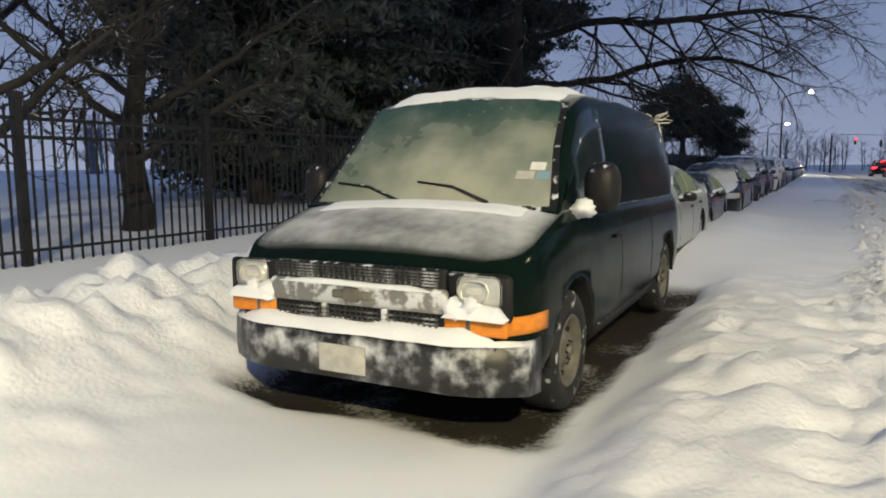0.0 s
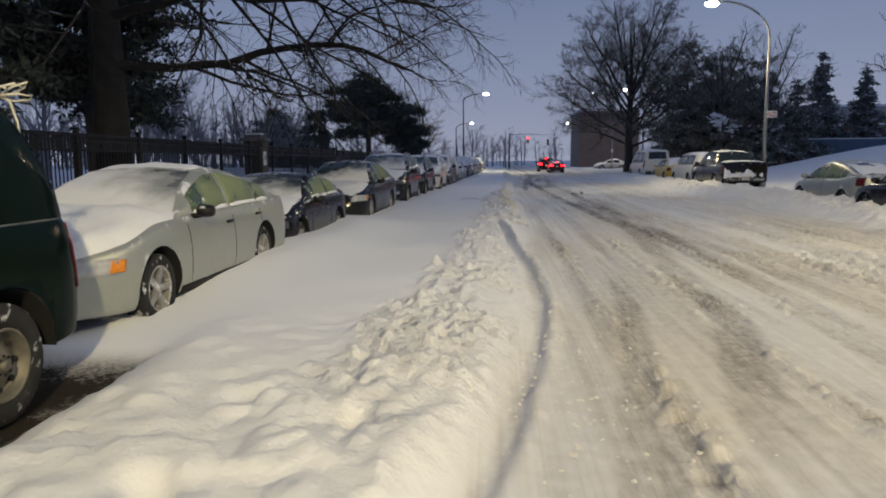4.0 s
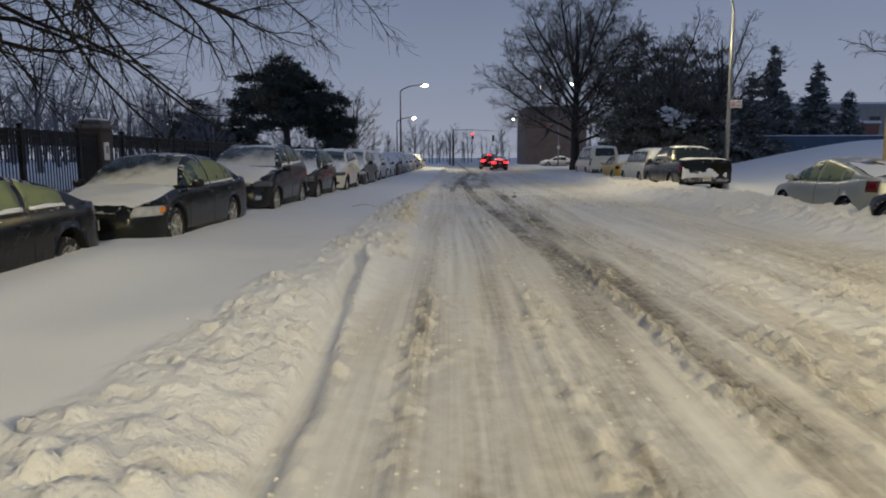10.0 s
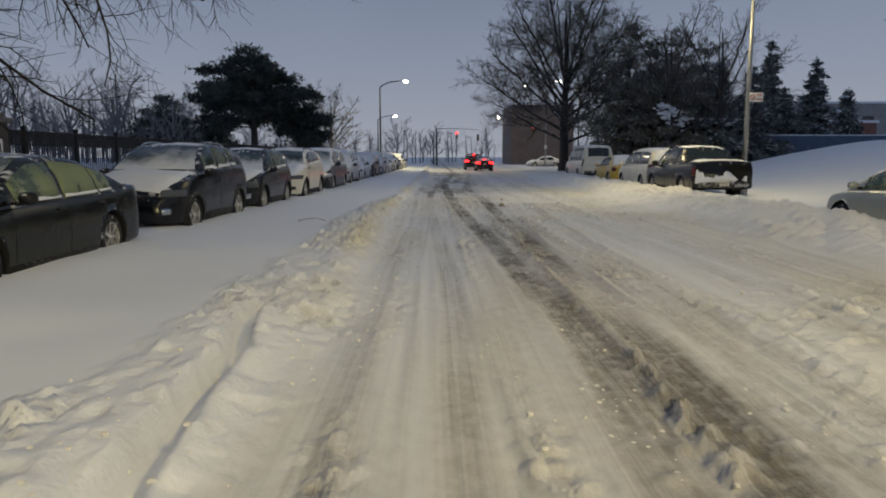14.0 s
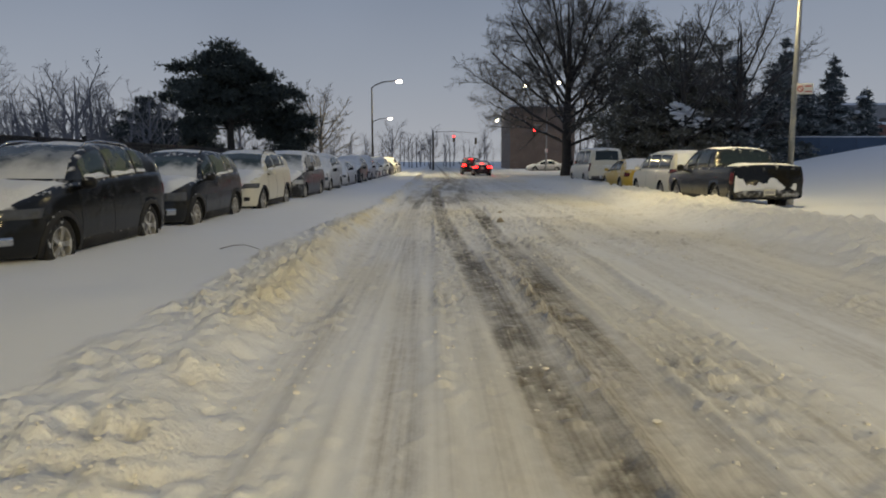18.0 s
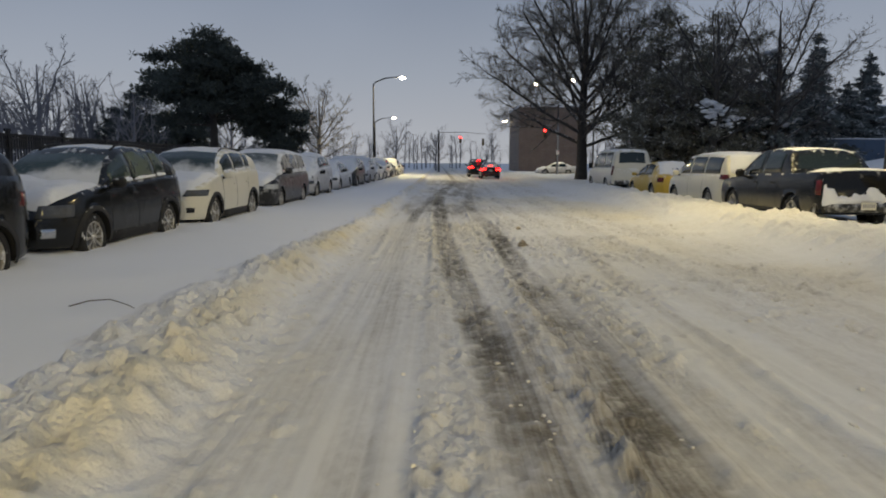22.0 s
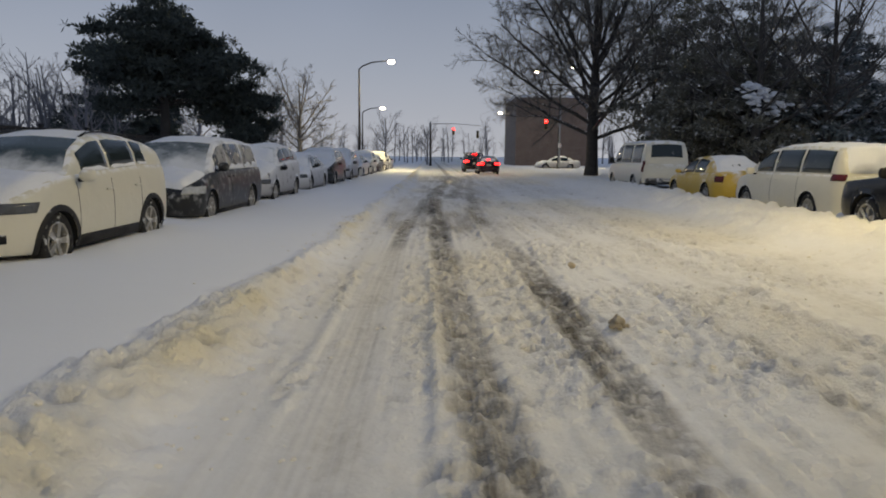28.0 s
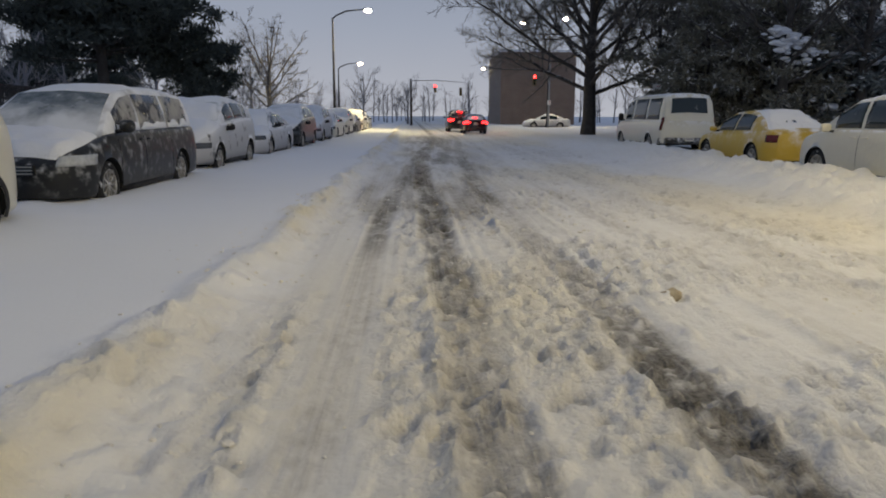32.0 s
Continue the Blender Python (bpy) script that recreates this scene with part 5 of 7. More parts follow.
def build_ground():
    def span(a, b, d):
        return list(np.arange(a, b, d))
    xs = [-600, -350, -200, -120, -80, -55, -40, -30] + span(-24, -8, 1.0) + span(-8, -6, 0.2) + span(-6, -3.4, 0.08) + span(-3.4, 0.0, 0.06) + span(0.0, 5.8, 0.029) + span(5.8, 8.0, 0.045) + span(8.0, 13.5, 0.08) + span(13.5, 30, 0.6) + [32, 36, 42, 50, 60, 80, 120, 200, 350, 600]
    ys = [-60, -40, -25, -15, -9, -6] + span(-4, 0.5, 0.2) + span(0.5, 5, 0.06) + span(5, 36, 0.042) + span(36, 46, 0.09) + span(46, 62, 0.25) + span(62, 110, 0.8) + [112, 120, 130, 145, 165, 200, 260, 350, 600, 1200]
    xs, ys = np.array(xs), np.array(ys)
    gx, gy = np.meshgrid(xs, ys)
    h, wet_shade, sand, dirt, rough = ground_height(gx, gy)
    nx, ny = len(xs), len(ys)
    me = bpy.data.meshes.new("ground")
    co = np.stack([gx, gy, h], -1).reshape(-1, 3).astype(np.float32)
    me.vertices.add(len(co))
    me.vertices.foreach_set("co", co.ravel())
    a = (np.arange(ny - 1)[:, None] * nx + np.arange(nx - 1)[None, :]).ravel()
    quads = np.stack([a, a + 1, a + nx + 1, a + nx], 1).astype(np.int32)
    me.loops.add(quads.size)
    me.polygons.add(len(quads))
    me.loops.foreach_set("vertex_index", quads.ravel())
    me.polygons.foreach_set("loop_start", np.arange(0, quads.size, 4, dtype=np.int32))
    me.update(calc_edges=True)
    col = me.color_attributes.new("wear_and_shade", "FLOAT_COLOR", "POINT")
    c = np.stack([wet_shade, sand, dirt, rough], -1).reshape(-1, 4).astype(np.float32)
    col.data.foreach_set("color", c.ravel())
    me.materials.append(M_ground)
    me.shade_smooth()
    return tagged(new("ground", me), "snow-covered street with slushy tyre ruts and a ploughed ridge", "ground", "", "structure")


def snow_z(x, y):
    return float(ground_height(np.array([float(x)]), np.array([float(y)]))[0][0])


ground = build_ground()

# ---- parked cars ----
def facing_us(x, y, turn=0.0, lift=0.0, size=1.0):
    return pose(x, y, lift, 0, 0, 180 + turn) @ Matrix.Diagonal((size, size, size, 1))


def facing_away(x, y, turn=0.0, lift=0.0):
    return pose(x, y, lift, 0, 0, turn)


P_silver = snowy("silver_green_paint", (0.34, 0.36, 0.33), 0.35, 0.35, 0.35, scale=6, coat=0.4)
P_black = snowy("black_paint", (0.0055, 0.006, 0.0062), 0.16, 0.0, 0.3, up=(0.5, 0.95), scale=6, dirt=0.05, spec=0.40)
P_olive = snowy("dark_olive_paint", (0.008, 0.0095, 0.007), 0.16, 0.0, 0.3, up=(0.5, 0.95), scale=6, dirt=0.05, spec=0.38)
P_white = snowy("white_paint", (0.62, 0.60, 0.52), 0.35, 0.0, 0.6, scale=6, coat=0.3)
P_grey = snowy("grey_paint", (0.016, 0.017, 0.018), 0.3, 0.1, 0.12, up=(-0.4, 0.7), scale=6.0, dirt=0.1, soft=0.3)
P_green = snowy("dark_green_paint", (0.0028, 0.0085, 0.0062), 0.12, 0.0, 0.66, up=(0.74, 1.0), scale=3.5, dirt=0.02, spec=0.06, soft=0.9)
P_plaster = snowy("snow_plastered_paint", (0.05, 0.05, 0.055), 0.5, 0.0, 0.85, up=(-1.4, 0.2), scale=2.0, soft=0.4)
P_taxi = snowy("yellow_paint", (0.52, 0.34, 0.05), 0.4, 0.0, 0.45, up=(0.0, 0.7), scale=3, soft=0.3)
P_buried = snowy("snowed_in_paint", (0.10, 0.10, 0.11), 0.5, 0.0, 0.95, up=(-0.5, 0.5), scale=2.5)

def express_shell():
    d = [(0, 0.86), (0.05, 0.98), (0.15, 1.04), (0.5, 1.16), (0.85, 1.25), (1.3, 1.23), (4.0, 1.20), (4.9, 1.20), (5.0, 1.16)]
    r = [(0.76, 1.22), (1.05, 1.56), (1.42, 1.96), (1.7, 2.05), (3.0, 2.09), (4.25, 2.06), (4.58, 1.95), (4.82, 1.55), (4.98, 1.18)]
    s = Shell(5.00, 2.00, 0.34, d, r, (0.92, 0.92 + 3.25), 0.46, 0.13, (0.16, 0.35), (0.10, 0.25), 0.06)
    s.arch_z = 0.38
    return s


def ledge(parent, name, x0, x1, y, z, deep, tall, seed, mat=None, bow=0.0):
    """a soft bank of snow lying along a ledge"""
    rnd = random.Random(seed)
    v, f = [], []
    n, m = 26, 6
    for i in range(n + 1):
        q = i / n
        x = x0 + (x1 - x0) * q
        e = min(1.0, 7 * q, 7 * (1 - q))
        hgt = tall * (0.7 + 0.5 * n2(x * 3, seed * 1.7)) * e + 0.004
        for j in range(m + 1):
            a = math.pi * j / m
            v.append((x, y - (bow * max(0, abs(x) - 0.60) ** 1.6 * 2.4) + deep / 2 * math.cos(a) * (0.85 + 0.2 * n2(x * 4, seed + 9.1)), z + hgt * math.sin(a) - 0.006))
    for i in range(n):
        for j in range(m):
            a = i * (m + 1) + j
            f.append((a, a + 1, a + m + 2, a + m + 1))
    return mesh_ob(name, v, f, mat or M_snow_thin, parent, "soft ledge of snow")


def plaster(root, name, x0, x1, z0, z1, y, facing, seed, mask, thick, label):
    """wind-packed snow stuck to an upright face, thickest where the mask is high and bare where it is low"""
    n, m = 44, 22
    v, f, deep = [], [], []
    for i in range(n + 1):
        for j in range(m + 1):
            x, z = x0 + (x1 - x0) * i / n, z0 + (z1 - z0) * j / m
            edge = min(1.0, 6 * i / n, 6 * (1 - i / n), 4 * j / m, 4 * (1 - j / m))
            q = mask(x, z) + 0.55 * n2(x * 3.2, z * 3.2, 1.0, seed) + 0.3 * n2(x * 9, z * 9, 1.0, seed + 2.5)
            deep.append(min(1.0, max(0.0, q)) * max(0.0, edge))
            v.append((x, y + facing * (-0.02 + (0.02 + thick) * deep[-1] ** 0.6), z))
    for i in range(n):
        for j in range(m):
            a = i * (m + 1) + j
            if max(deep[a], deep[a + 1], deep[a + m + 1], deep[a + m + 2]) <= 0:
                continue
            q = (a, a + m + 1, a + m + 2, a + 1)
            f.append(q if facing < 0 else q[::-1])
    return mesh_ob(name, v, f, M_snow_thin, root, label)


def screen_patch(root, s, name, u0, u1, x0, x1, out, mat, label=""):
    """a thin sheet stuck on the windscreen or the roof"""
    v = [(x, s.y(u) + 0.0, s.top(u, x) + out) for u in (u0, (u0 + u1) / 2, u1) for x in (x0, x1)]
    v += [(x, y, z - 0.004) for x, y, z in v]
    return mesh_ob(name, v, [(0, 1, 3, 2), (2, 3, 5, 4), (6, 8, 9, 7), (8, 10, 11, 9), (0, 6, 7, 1), (4, 5, 11, 10)], mat, root, label, False)


def van_front(root, s):
    """grille, lamps and snow on the van's nose"""
    y = s.L / 2
    g = part("grille", box_bm(1.14, 0.05, 0.36, (0, y, 0.80), 0.015), M_trim, root, "black mesh grille with packed snow")
    for k in range(5):
        shared("grille_slat", bar_mesh(1.08, 0.03, 0.007, M_grille_mesh), g, Matrix.Translation((0, y + 0.03, 0.895 + 0.017 * k)))
    for k in range(3):
        shared("grille_slat", bar_mesh(1.06, 0.03, 0.007, M_grille_mesh), g, Matrix.Translation((0, y + 0.03, 0.665 + 0.026 * k)))
    for k in range(30):
        shared("grille_bar", bar_mesh(0.007, 0.028, 0.085, M_grille_mesh), g, Matrix.Translation((-0.522 + 0.036 * k, y + 0.03, 0.932)))
        shared("grille_bar", bar_mesh(0.007, 0.028, 0.085, M_grille_mesh), g, Matrix.Translation((-0.522 + 0.036 * k, y + 0.03, 0.692)))
    part("chrome_bar", box_bm(1.18, 0.05, 0.135, (0, y + 0.025, 0.812), 0.025), M_grille_bar, root, "dull chrome grille bar under frost")
    b = bmesh.new()
    box_bm(0.26, 0.024, 0.05, (0, y + 0.055, 0.812), 0.012, b)
    box_bm(0.10, 0.024, 0.085, (0, y + 0.056, 0.812), 0.012, b)
    part("badge", b, M_rim_old, root)
    for x in (-0.20, 0.20):
        part("grille_strut", box_bm(0.035, 0.03, 0.10, (x, y + 0.03, 0.695), 0.006), M_grille_bar, root)
    ledge(root, "grille_snow", -0.50, 0.50, y + 0.035, 0.868, 0.07, 0.03, 3)
    ledge(root, "bumper_snow", -0.97, 0.97, y + 0.0, 0.605, 0.24, 0.12, 4, None, 0.34)
    for sign in (-1, 1):
        part("lamp_surround", box_bm(0.37, 0.04, 0.25, (sign * 0.745, y - 0.012, 0.845), 0.03), M_trim, root)
        h = part("headlight", box_bm(0.25, 0.06, 0.17, (sign * 0.755, y - 0.002, 0.875), 0.045), M_lens, root, "round-cornered clear headlight")
        part("reflector", box_bm(0.17, 0.03, 0.11, (sign * 0.735, y + 0.018, 0.885), 0.05), M_reflector, h)
        part("indicator", box_bm(0.36, 0.05, 0.095, (sign * 0.735, y + 0.002, 0.695), 0.02), M_amber, root, "amber indicator lens")
        part("indicator_rib", box_bm(0.03, 0.052, 0.09, (sign * 0.70, y + 0.004, 0.695), 0.008), M_rim_old, root)
        ledge(root, "headlight_snow", sign * 0.57, sign * 0.92, y + 0.03, 0.748, 0.12, 0.09, 5 + sign)
        for k in range(2):
            v, f = [], []
            rnd = random.Random(40 + k + sign)
            blob(v, f, Vector((sign * (0.62 + 0.11 * k), y + 0.02, 0.785 + 0.02 * k)), 0.065 - 0.01 * k, rnd, 12, 8, 0.9)
            mesh_ob("snow_clump", v, f, M_snow_thin, root)
    ledge(root, "windscreen_snow", -0.86, 0.86, s.y(0.78), 1.165, 0.30, 0.065, 8)
    ledge(root, "wiper_snow", -0.35, 0.30, s.y(0.66), 1.20, 0.18, 0.07, 11)
    for k, (dx, dz, r) in enumerate(((0.07, 0.02, 0.075), (0.02, 0.0, 0.06))):
        v, f = [], []
        blob(v, f, Vector((-0.93 - dx, s.y(1.06), 1.235 + dz)), r, random.Random(60 + k), 14, 9, 0.75)
        mesh_ob("mirror_snow", v, f, M_snow_thin, root)
    for u0, u1, x0, x1, mat in ((0.93, 0.97, -0.58, -0.70, M_plate_van), (0.98, 1.02, -0.66, -0.76, M_sign_white), (0.93, 0.97, -0.72, -0.80, M_sticker)):
        screen_patch(root, s, "sticker", u0, u1, x0, x1, 0.022, mat, "small paper sticker inside the windscreen")
    part("number_plate", box_bm(0.31, 0.014, 0.16, (0.05, y + 0.088, 0.45), 0.004), M_plate_van, root, "snow-smeared number plate")


def build_parked():
    s = express_shell()
    van = vehicle("cargo_van", "dark green cargo van with snow on bonnet, windscreen and bumper", "van", facing_us(VAN[0], VAN[1], VAN[2], 0.0, 0.93), s, P_green,
                  wheel=(0.375, 0.25, "van"), windows=[(1.16, 1.95)], screen=(0.80, 1.44, 0.93), screen_glass=M_glass_van, glass=M_glass_clear,
                  seams=[(2.12, 0.5, 1.18), (3.3, 0.5, 1.18)], handles=[(2.0, 1.0)], mirrors=(1.12, 1.38, 0.23, 0.32), mirror_mat=M_trim,
                  lamps=[(0.03, 0.34, 0.65, 0.745, 0, M_amber)], bumper=[(0, 0.30, 0.61, P_bumper)], front_plate=False, tails=[(0.005, 0.10, 0.72, 1.16, M_red)],
                  snow=[("cowl_snow", 0.62, 0.84, 0.86, 0.02, True, 1.0, 0.1), ("roof_snow", 1.46, 2.4, 0.93, 0.06, False, 2.0, 0.05)], wipers=True)
    van_front(van, s)
    s = sedan_shell(4.95, 1.84, 1.42, 2.76, 0.72, 0.98, (0.42, 0.95), 1.02, (1.45, 2.45, 3.2, 4.55))
    vehicle("silver_sedan", "silver-green older sedan with frosted windscreen parked in snow", "car", facing_us(*SILVER), s, P_silver,
            belt=0.03, wheel=(0.32, 0.21, "five"), windows=[(1.85, 2.72), (2.80, 3.62), (3.66, 4.05)], screen=(1.55, 2.40), screen_glass=M_screen_silver, rear=(3.4, 4.4), glass=M_glass_lamplit,
            seams=[(1.62, 0.3, 0.92), (2.76, 0.3, 0.92), (3.66, 0.5, 0.92)], handles=[(2.62, 0.80), (3.55, 0.82)], mirrors=(1.82, 0.97, 0.19, 0.13), mirror_mat=M_trim,
            lamps=[(0.02, 0.42, 0.55, 0.68, 0.4, M_lens), (0.36, 0.50, 0.56, 0.66, 0.3, M_amber)],
            snow=[("bonnet_snow", 0.10, 1.7, 0.98, 0.15, True, 3.0, 0.0), ("roof_snow", 2.45, 3.25, 0.95, 0.03, False, 4.0, 0.1)])
    s = sedan_shell(4.45, 1.72, 1.36, 2.62, 0.70, 0.97, (0.34, 0.8), 0.90, (1.25, 2.15, 2.9, 4.1))
    vehicle("black_coupe", "black two-door coupe half buried in drifted snow", "car", facing_us(*COUPE), s, P_black,
            belt=0.04, wheel=(0.30, 0.19, "five"), windows=[(1.70, 2.75), (2.85, 3.55)], screen=(1.32, 2.10), screen_glass=M_screen_coupe, rear=(3.05, 3.95), glass=M_glass_lamplit,
            seams=[(1.5, 0.3, 0.9), (2.80, 0.3, 0.9)], handles=[(2.65, 0.80)], mirrors=(1.62, 0.93, 0.19, 0.13), mirror_mat=M_trim,
            lamps=[(0.02, 0.36, 0.55, 0.66, 0.3, M_lens_dark)],
            snow=[("bonnet_snow", 0.12, 1.9, 0.93, 0.06, True, 5.0, 0.1), ("rear_screen_snow", 3.0, 4.1, 0.92, 0.05, False, 6.0, 0.0)])
    s = sedan_shell(4.80, 1.80, 1.47, 2.72, 0.74, 1.02)
    vehicle("olive_sedan", "dark olive sedan with snow-covered bonnet and green windows coloured as lamplit", "car", facing_us(*CAMRY), s, P_olive,
            belt=0.03, wheel=(0.325, 0.205, "cap"), windows=[(1.62, 2.52), (2.60, 3.40), (3.44, 3.78)], screen=(1.33, 2.10), screen_glass=M_screen_sedan, rear=(3.35, 4.15), glass=M_glass_lamplit,
            seams=[(1.45, 0.3, 0.9), (2.56, 0.3, 0.92), (3.5, 0.45, 0.92)], handles=[(2.42, 0.82), (3.36, 0.84)], mirrors=(1.60, 0.99, 0.20, 0.14), mirror_mat=M_trim,
            lamps=[(0.02, 0.46, 0.56, 0.70, 0.5, M_lens), (0.40, 0.52, 0.60, 0.68, 0.4, M_amber)], grille=(0.80, 0.10, 0.57, 3, M_trim),
            snow=[("bonnet_snow", 0.10, 1.4, 0.93, 0.08, True, 7.0, 0.0), ("rear_screen_snow", 3.3, 4.6, 0.9, 0.04, False, 8.0, 0.0)])
    s = suv_shell()
    vehicle("black_suv", "black crossover with roof rails and snow on the bonnet", "car", facing_us(*ROGUE), s, P_black,
            belt=0.07, wheel=(0.36, 0.225, "five"), windows=[(1.64, 2.36), (2.44, 3.22), (3.30, 3.62)], screen=(1.30, 2.02), screen_glass=M_screen_suv, rear=(3.95, 4.45, 0.85), glass=M_glass_teal,
            seams=[(1.4, 0.4, 1.06), (2.34, 0.4, 1.08), (3.25, 0.5, 1.08)], handles=[(2.22, 0.94), (3.12, 0.96)], mirrors=(1.48, 1.14, 0.21, 0.16), mirror_mat=M_trim,
            lamps=[(0.02, 0.50, 0.74, 0.86, 0.6, M_lens_dark), (0.03, 0.16, 0.44, 0.54, 0, M_chrome)], grille=(0.70, 0.16, 0.70, 2, M_chrome), rails=(2.1, 3.7, True), clad=True,
            tails=[(0.02, 0.40, 0.90, 1.06, M_red)], snow=[("bonnet_snow", 0.10, 1.25, 0.93, 0.07, True, 9.0, 0.0), ("roof_snow", 2.0, 4.0, 0.95, 0.02, False, 10.0, 0.1)])
    s = suv_shell(4.43, 1.81, 1.66, 2.60, 0.90, 0.96, 1.06)
    vehicle("black_compact_suv", "black compact crossover dusted with snow along its doors", "car", facing_us(*TIGUAN), s, P_black,
            belt=0.05, wheel=(0.35, 0.215, "multi"), windows=[(1.52, 2.22), (2.30, 3.08), (3.14, 3.50)], screen=(1.20, 1.90), screen_glass=M_screen_teal, rear=(3.75, 4.25, 0.85), glass=M_glass_teal,
            seams=[(1.38, 0.4, 1.04), (2.26, 0.4, 1.06), (3.12, 0.5, 1.06)], handles=[(2.14, 0.93), (3.0, 0.95)], mirrors=(1.46, 1.11, 0.21, 0.16), mirror_mat=M_trim,
            lamps=[(0.02, 0.42, 0.68, 0.84, 0.3, M_lens_dark), (0.03, 0.18, 0.42, 0.54, 0, M_chrome)], grille=(0.8, 0.14, 0.68, 2, M_chrome), rails=(2.1, 3.5, False), clad=True,
            snow=[("bonnet_snow", 0.08, 1.3, 0.96, 0.14, True, 11.0, 0.0), ("roof_snow", 2.0, 3.9, 0.92, 0.02, False, 12.0, 0.1)])
    s = suv_shell()
    vehicle("white_suv", "white crossover with snow on bonnet and windscreen", "car", facing_us(*WROGUE), s, P_white,
            belt=0.05, wheel=(0.36, 0.225, "five"), windows=[(1.64, 2.36), (2.44, 3.22), (3.30, 3.62)], screen=(1.30, 2.02), screen_glass=M_screen_white, rear=(3.95, 4.45, 0.85), glass=M_glass_clear,
            seams=[(1.4, 0.4, 1.06), (2.34, 0.4, 1.08), (3.25, 0.5, 1.08)], handles=[(2.22, 0.94), (3.12, 0.96)], mirrors=(1.48, 1.14, 0.21, 0.16),
            lamps=[(0.02, 0.50, 0.74, 0.86, 0.6, M_lens_dark), (0.03, 0.16, 0.42, 0.52, 0, M_trim)], grille=(0.70, 0.16, 0.70, 2, M_chrome), rails=(2.1, 3.7, False), clad=True,
            snow=[("bonnet_snow", 0.08, 1.3, 0.96, 0.10, True, 13.0, 0.0), ("roof_snow", 1.95, 4.1, 0.98, 0.05, False, 14.0, 0.0)])
    s = minivan_shell()
    vehicle("grey_minivan", "grey minivan plastered with wind-blown snow", "van", facing_us(*MINI), s, P_grey,
            belt=0.12, wheel=(0.34, 0.22, "multi"), windows=[(1.45, 2.25), (2.35, 3.45), (3.55, 4.6)], screen=(0.95, 1.85), screen_glass=M_screen_mini, rear=(4.75, 4.98, 0.85), glass=M_glass_dusty, cabin_paint=P_plaster,
            seams=[(1.35, 0.35, 1.05), (2.3, 0.35, 1.08), (3.5, 0.4, 1.08)], handles=[(2.2, 0.95), (2.5, 0.95)], mirrors=(1.42, 1.16, 0.23, 0.19),
            lamps=[(0.02, 0.55, 0.66, 0.80, 0.5, M_lens)], grille=(0.9, 0.14, 0.62, 3, M_chrome),
            snow=[("bonnet_snow", 0.06, 1.0, 0.98, 0.16, True, 15.0, 0.0), ("roof_snow", 1.8, 4.7, 0.98, 0.05, False, 16.0, 0.0)])
    # snowed-in cars further along the same kerb
    kinds = (("suv", P_buried), ("sedan", P_buried), ("suv", P_grey), ("suv", P_buried), ("sedan", P_white), ("suv", P_white), ("sedan", P_grey), ("suv", P_white), ("sedan", P_white))
    y = MINI[1] + 5.6
    for i, (k, p) in enumerate(kinds):
        s = suv_shell() if k == "suv" else sedan_shell()
        x = MINI[0] + LINE * (y - MINI[1])
        if k == "suv":
            win, scr, snow = [(1.64, 2.36), (2.44, 3.22), (3.3, 3.62)], (1.3, 2.02), (1.95, 4.2)
        else:
            win, scr, snow = [(1.62, 2.52), (2.6, 3.4)], (1.33, 2.1), (2.1, 3.3)
        vehicle("snowed_in_car", "parked car thickly covered with snow", "car", facing_us(x, y, -1.2), s, p, wheel=(0.34, 0.215, "multi"), windows=win, screen=scr,
                glass=M_glass_half, mirrors=(1.5, 1.05, 0.2, 0.15), mirror_mat=M_trim, lamps=[(0.02, 0.4, 0.62, 0.74, 0.3, M_lens_dark)], group="snowed-in cars", cabin_paint=P_plaster,
                snow=[("bonnet_snow", 0.06, 1.3, 0.98, 0.14, True, 20.0 + i, 0.0), ("windscreen_snow", scr[0], scr[1], 0.95, 0.09, False, 30.0 + i, 0.0), ("roof_snow", snow[0], snow[1], 0.98, 0.10, False, 40.0 + i, 0.0)])
        y += 5.5
    return van


M_screen_silver = drifted_glass("drifted_grey_screen", 1.10, 1.75, -0.45, (0.03, 0.045, 0.042), 0.3)
M_screen_sedan = drifted_glass("drifted_sedan_screen", 1.02, 1.34, 0.18)
M_screen_coupe = drifted_glass("drifted_coupe_screen", 0.98, 1.36, -0.12)
M_screen_suv = drifted_glass("drifted_suv_screen", 1.20, 1.62, 0.10)
M_screen_teal = drifted_glass("drifted_teal_screen", 1.14, 1.40, 0.08, (0.02, 0.045, 0.045))
M_screen_white = drifted_glass("drifted_pale_screen", 1.18, 1.45, -0.05, (0.02, 0.04, 0.042))
M_screen_mini = drifted_glass("drifted_tall_screen", 1.10, 1.75, 0.10, (0.03, 0.05, 0.05), 0.35)
M_reflector = plain("lamp_reflector", (0.62, 0.62, 0.56), 0.3, 0.3, 0.4, 20)
M_grille_mesh = snowy("frosted_grille_mesh", (0.03, 0.03, 0.03), 0.6, cover=0.15, up=(-1.5, 0.5), scale=5, dirt=0.3, soft=0.3)
M_plate_van = plain("snow_smeared_plate", (0.50, 0.49, 0.45), 0.7, 0, 0.6, 14)
M_sticker = plain("blue_sticker", (0.20, 0.33, 0.42), 0.6)
M_glass_dusty = frosted("snow_dusted_glass", 0.62, (0.05, 0.05, 0.055), (0.40, 0.39, 0.37), 3.0)
M_grille_bar = snowy("dirty_chrome_grille", (0.22, 0.22, 0.21), 0.4, 0.4, cover=0.5, up=(-1.2, 0.5), scale=10, dirt=0.5)
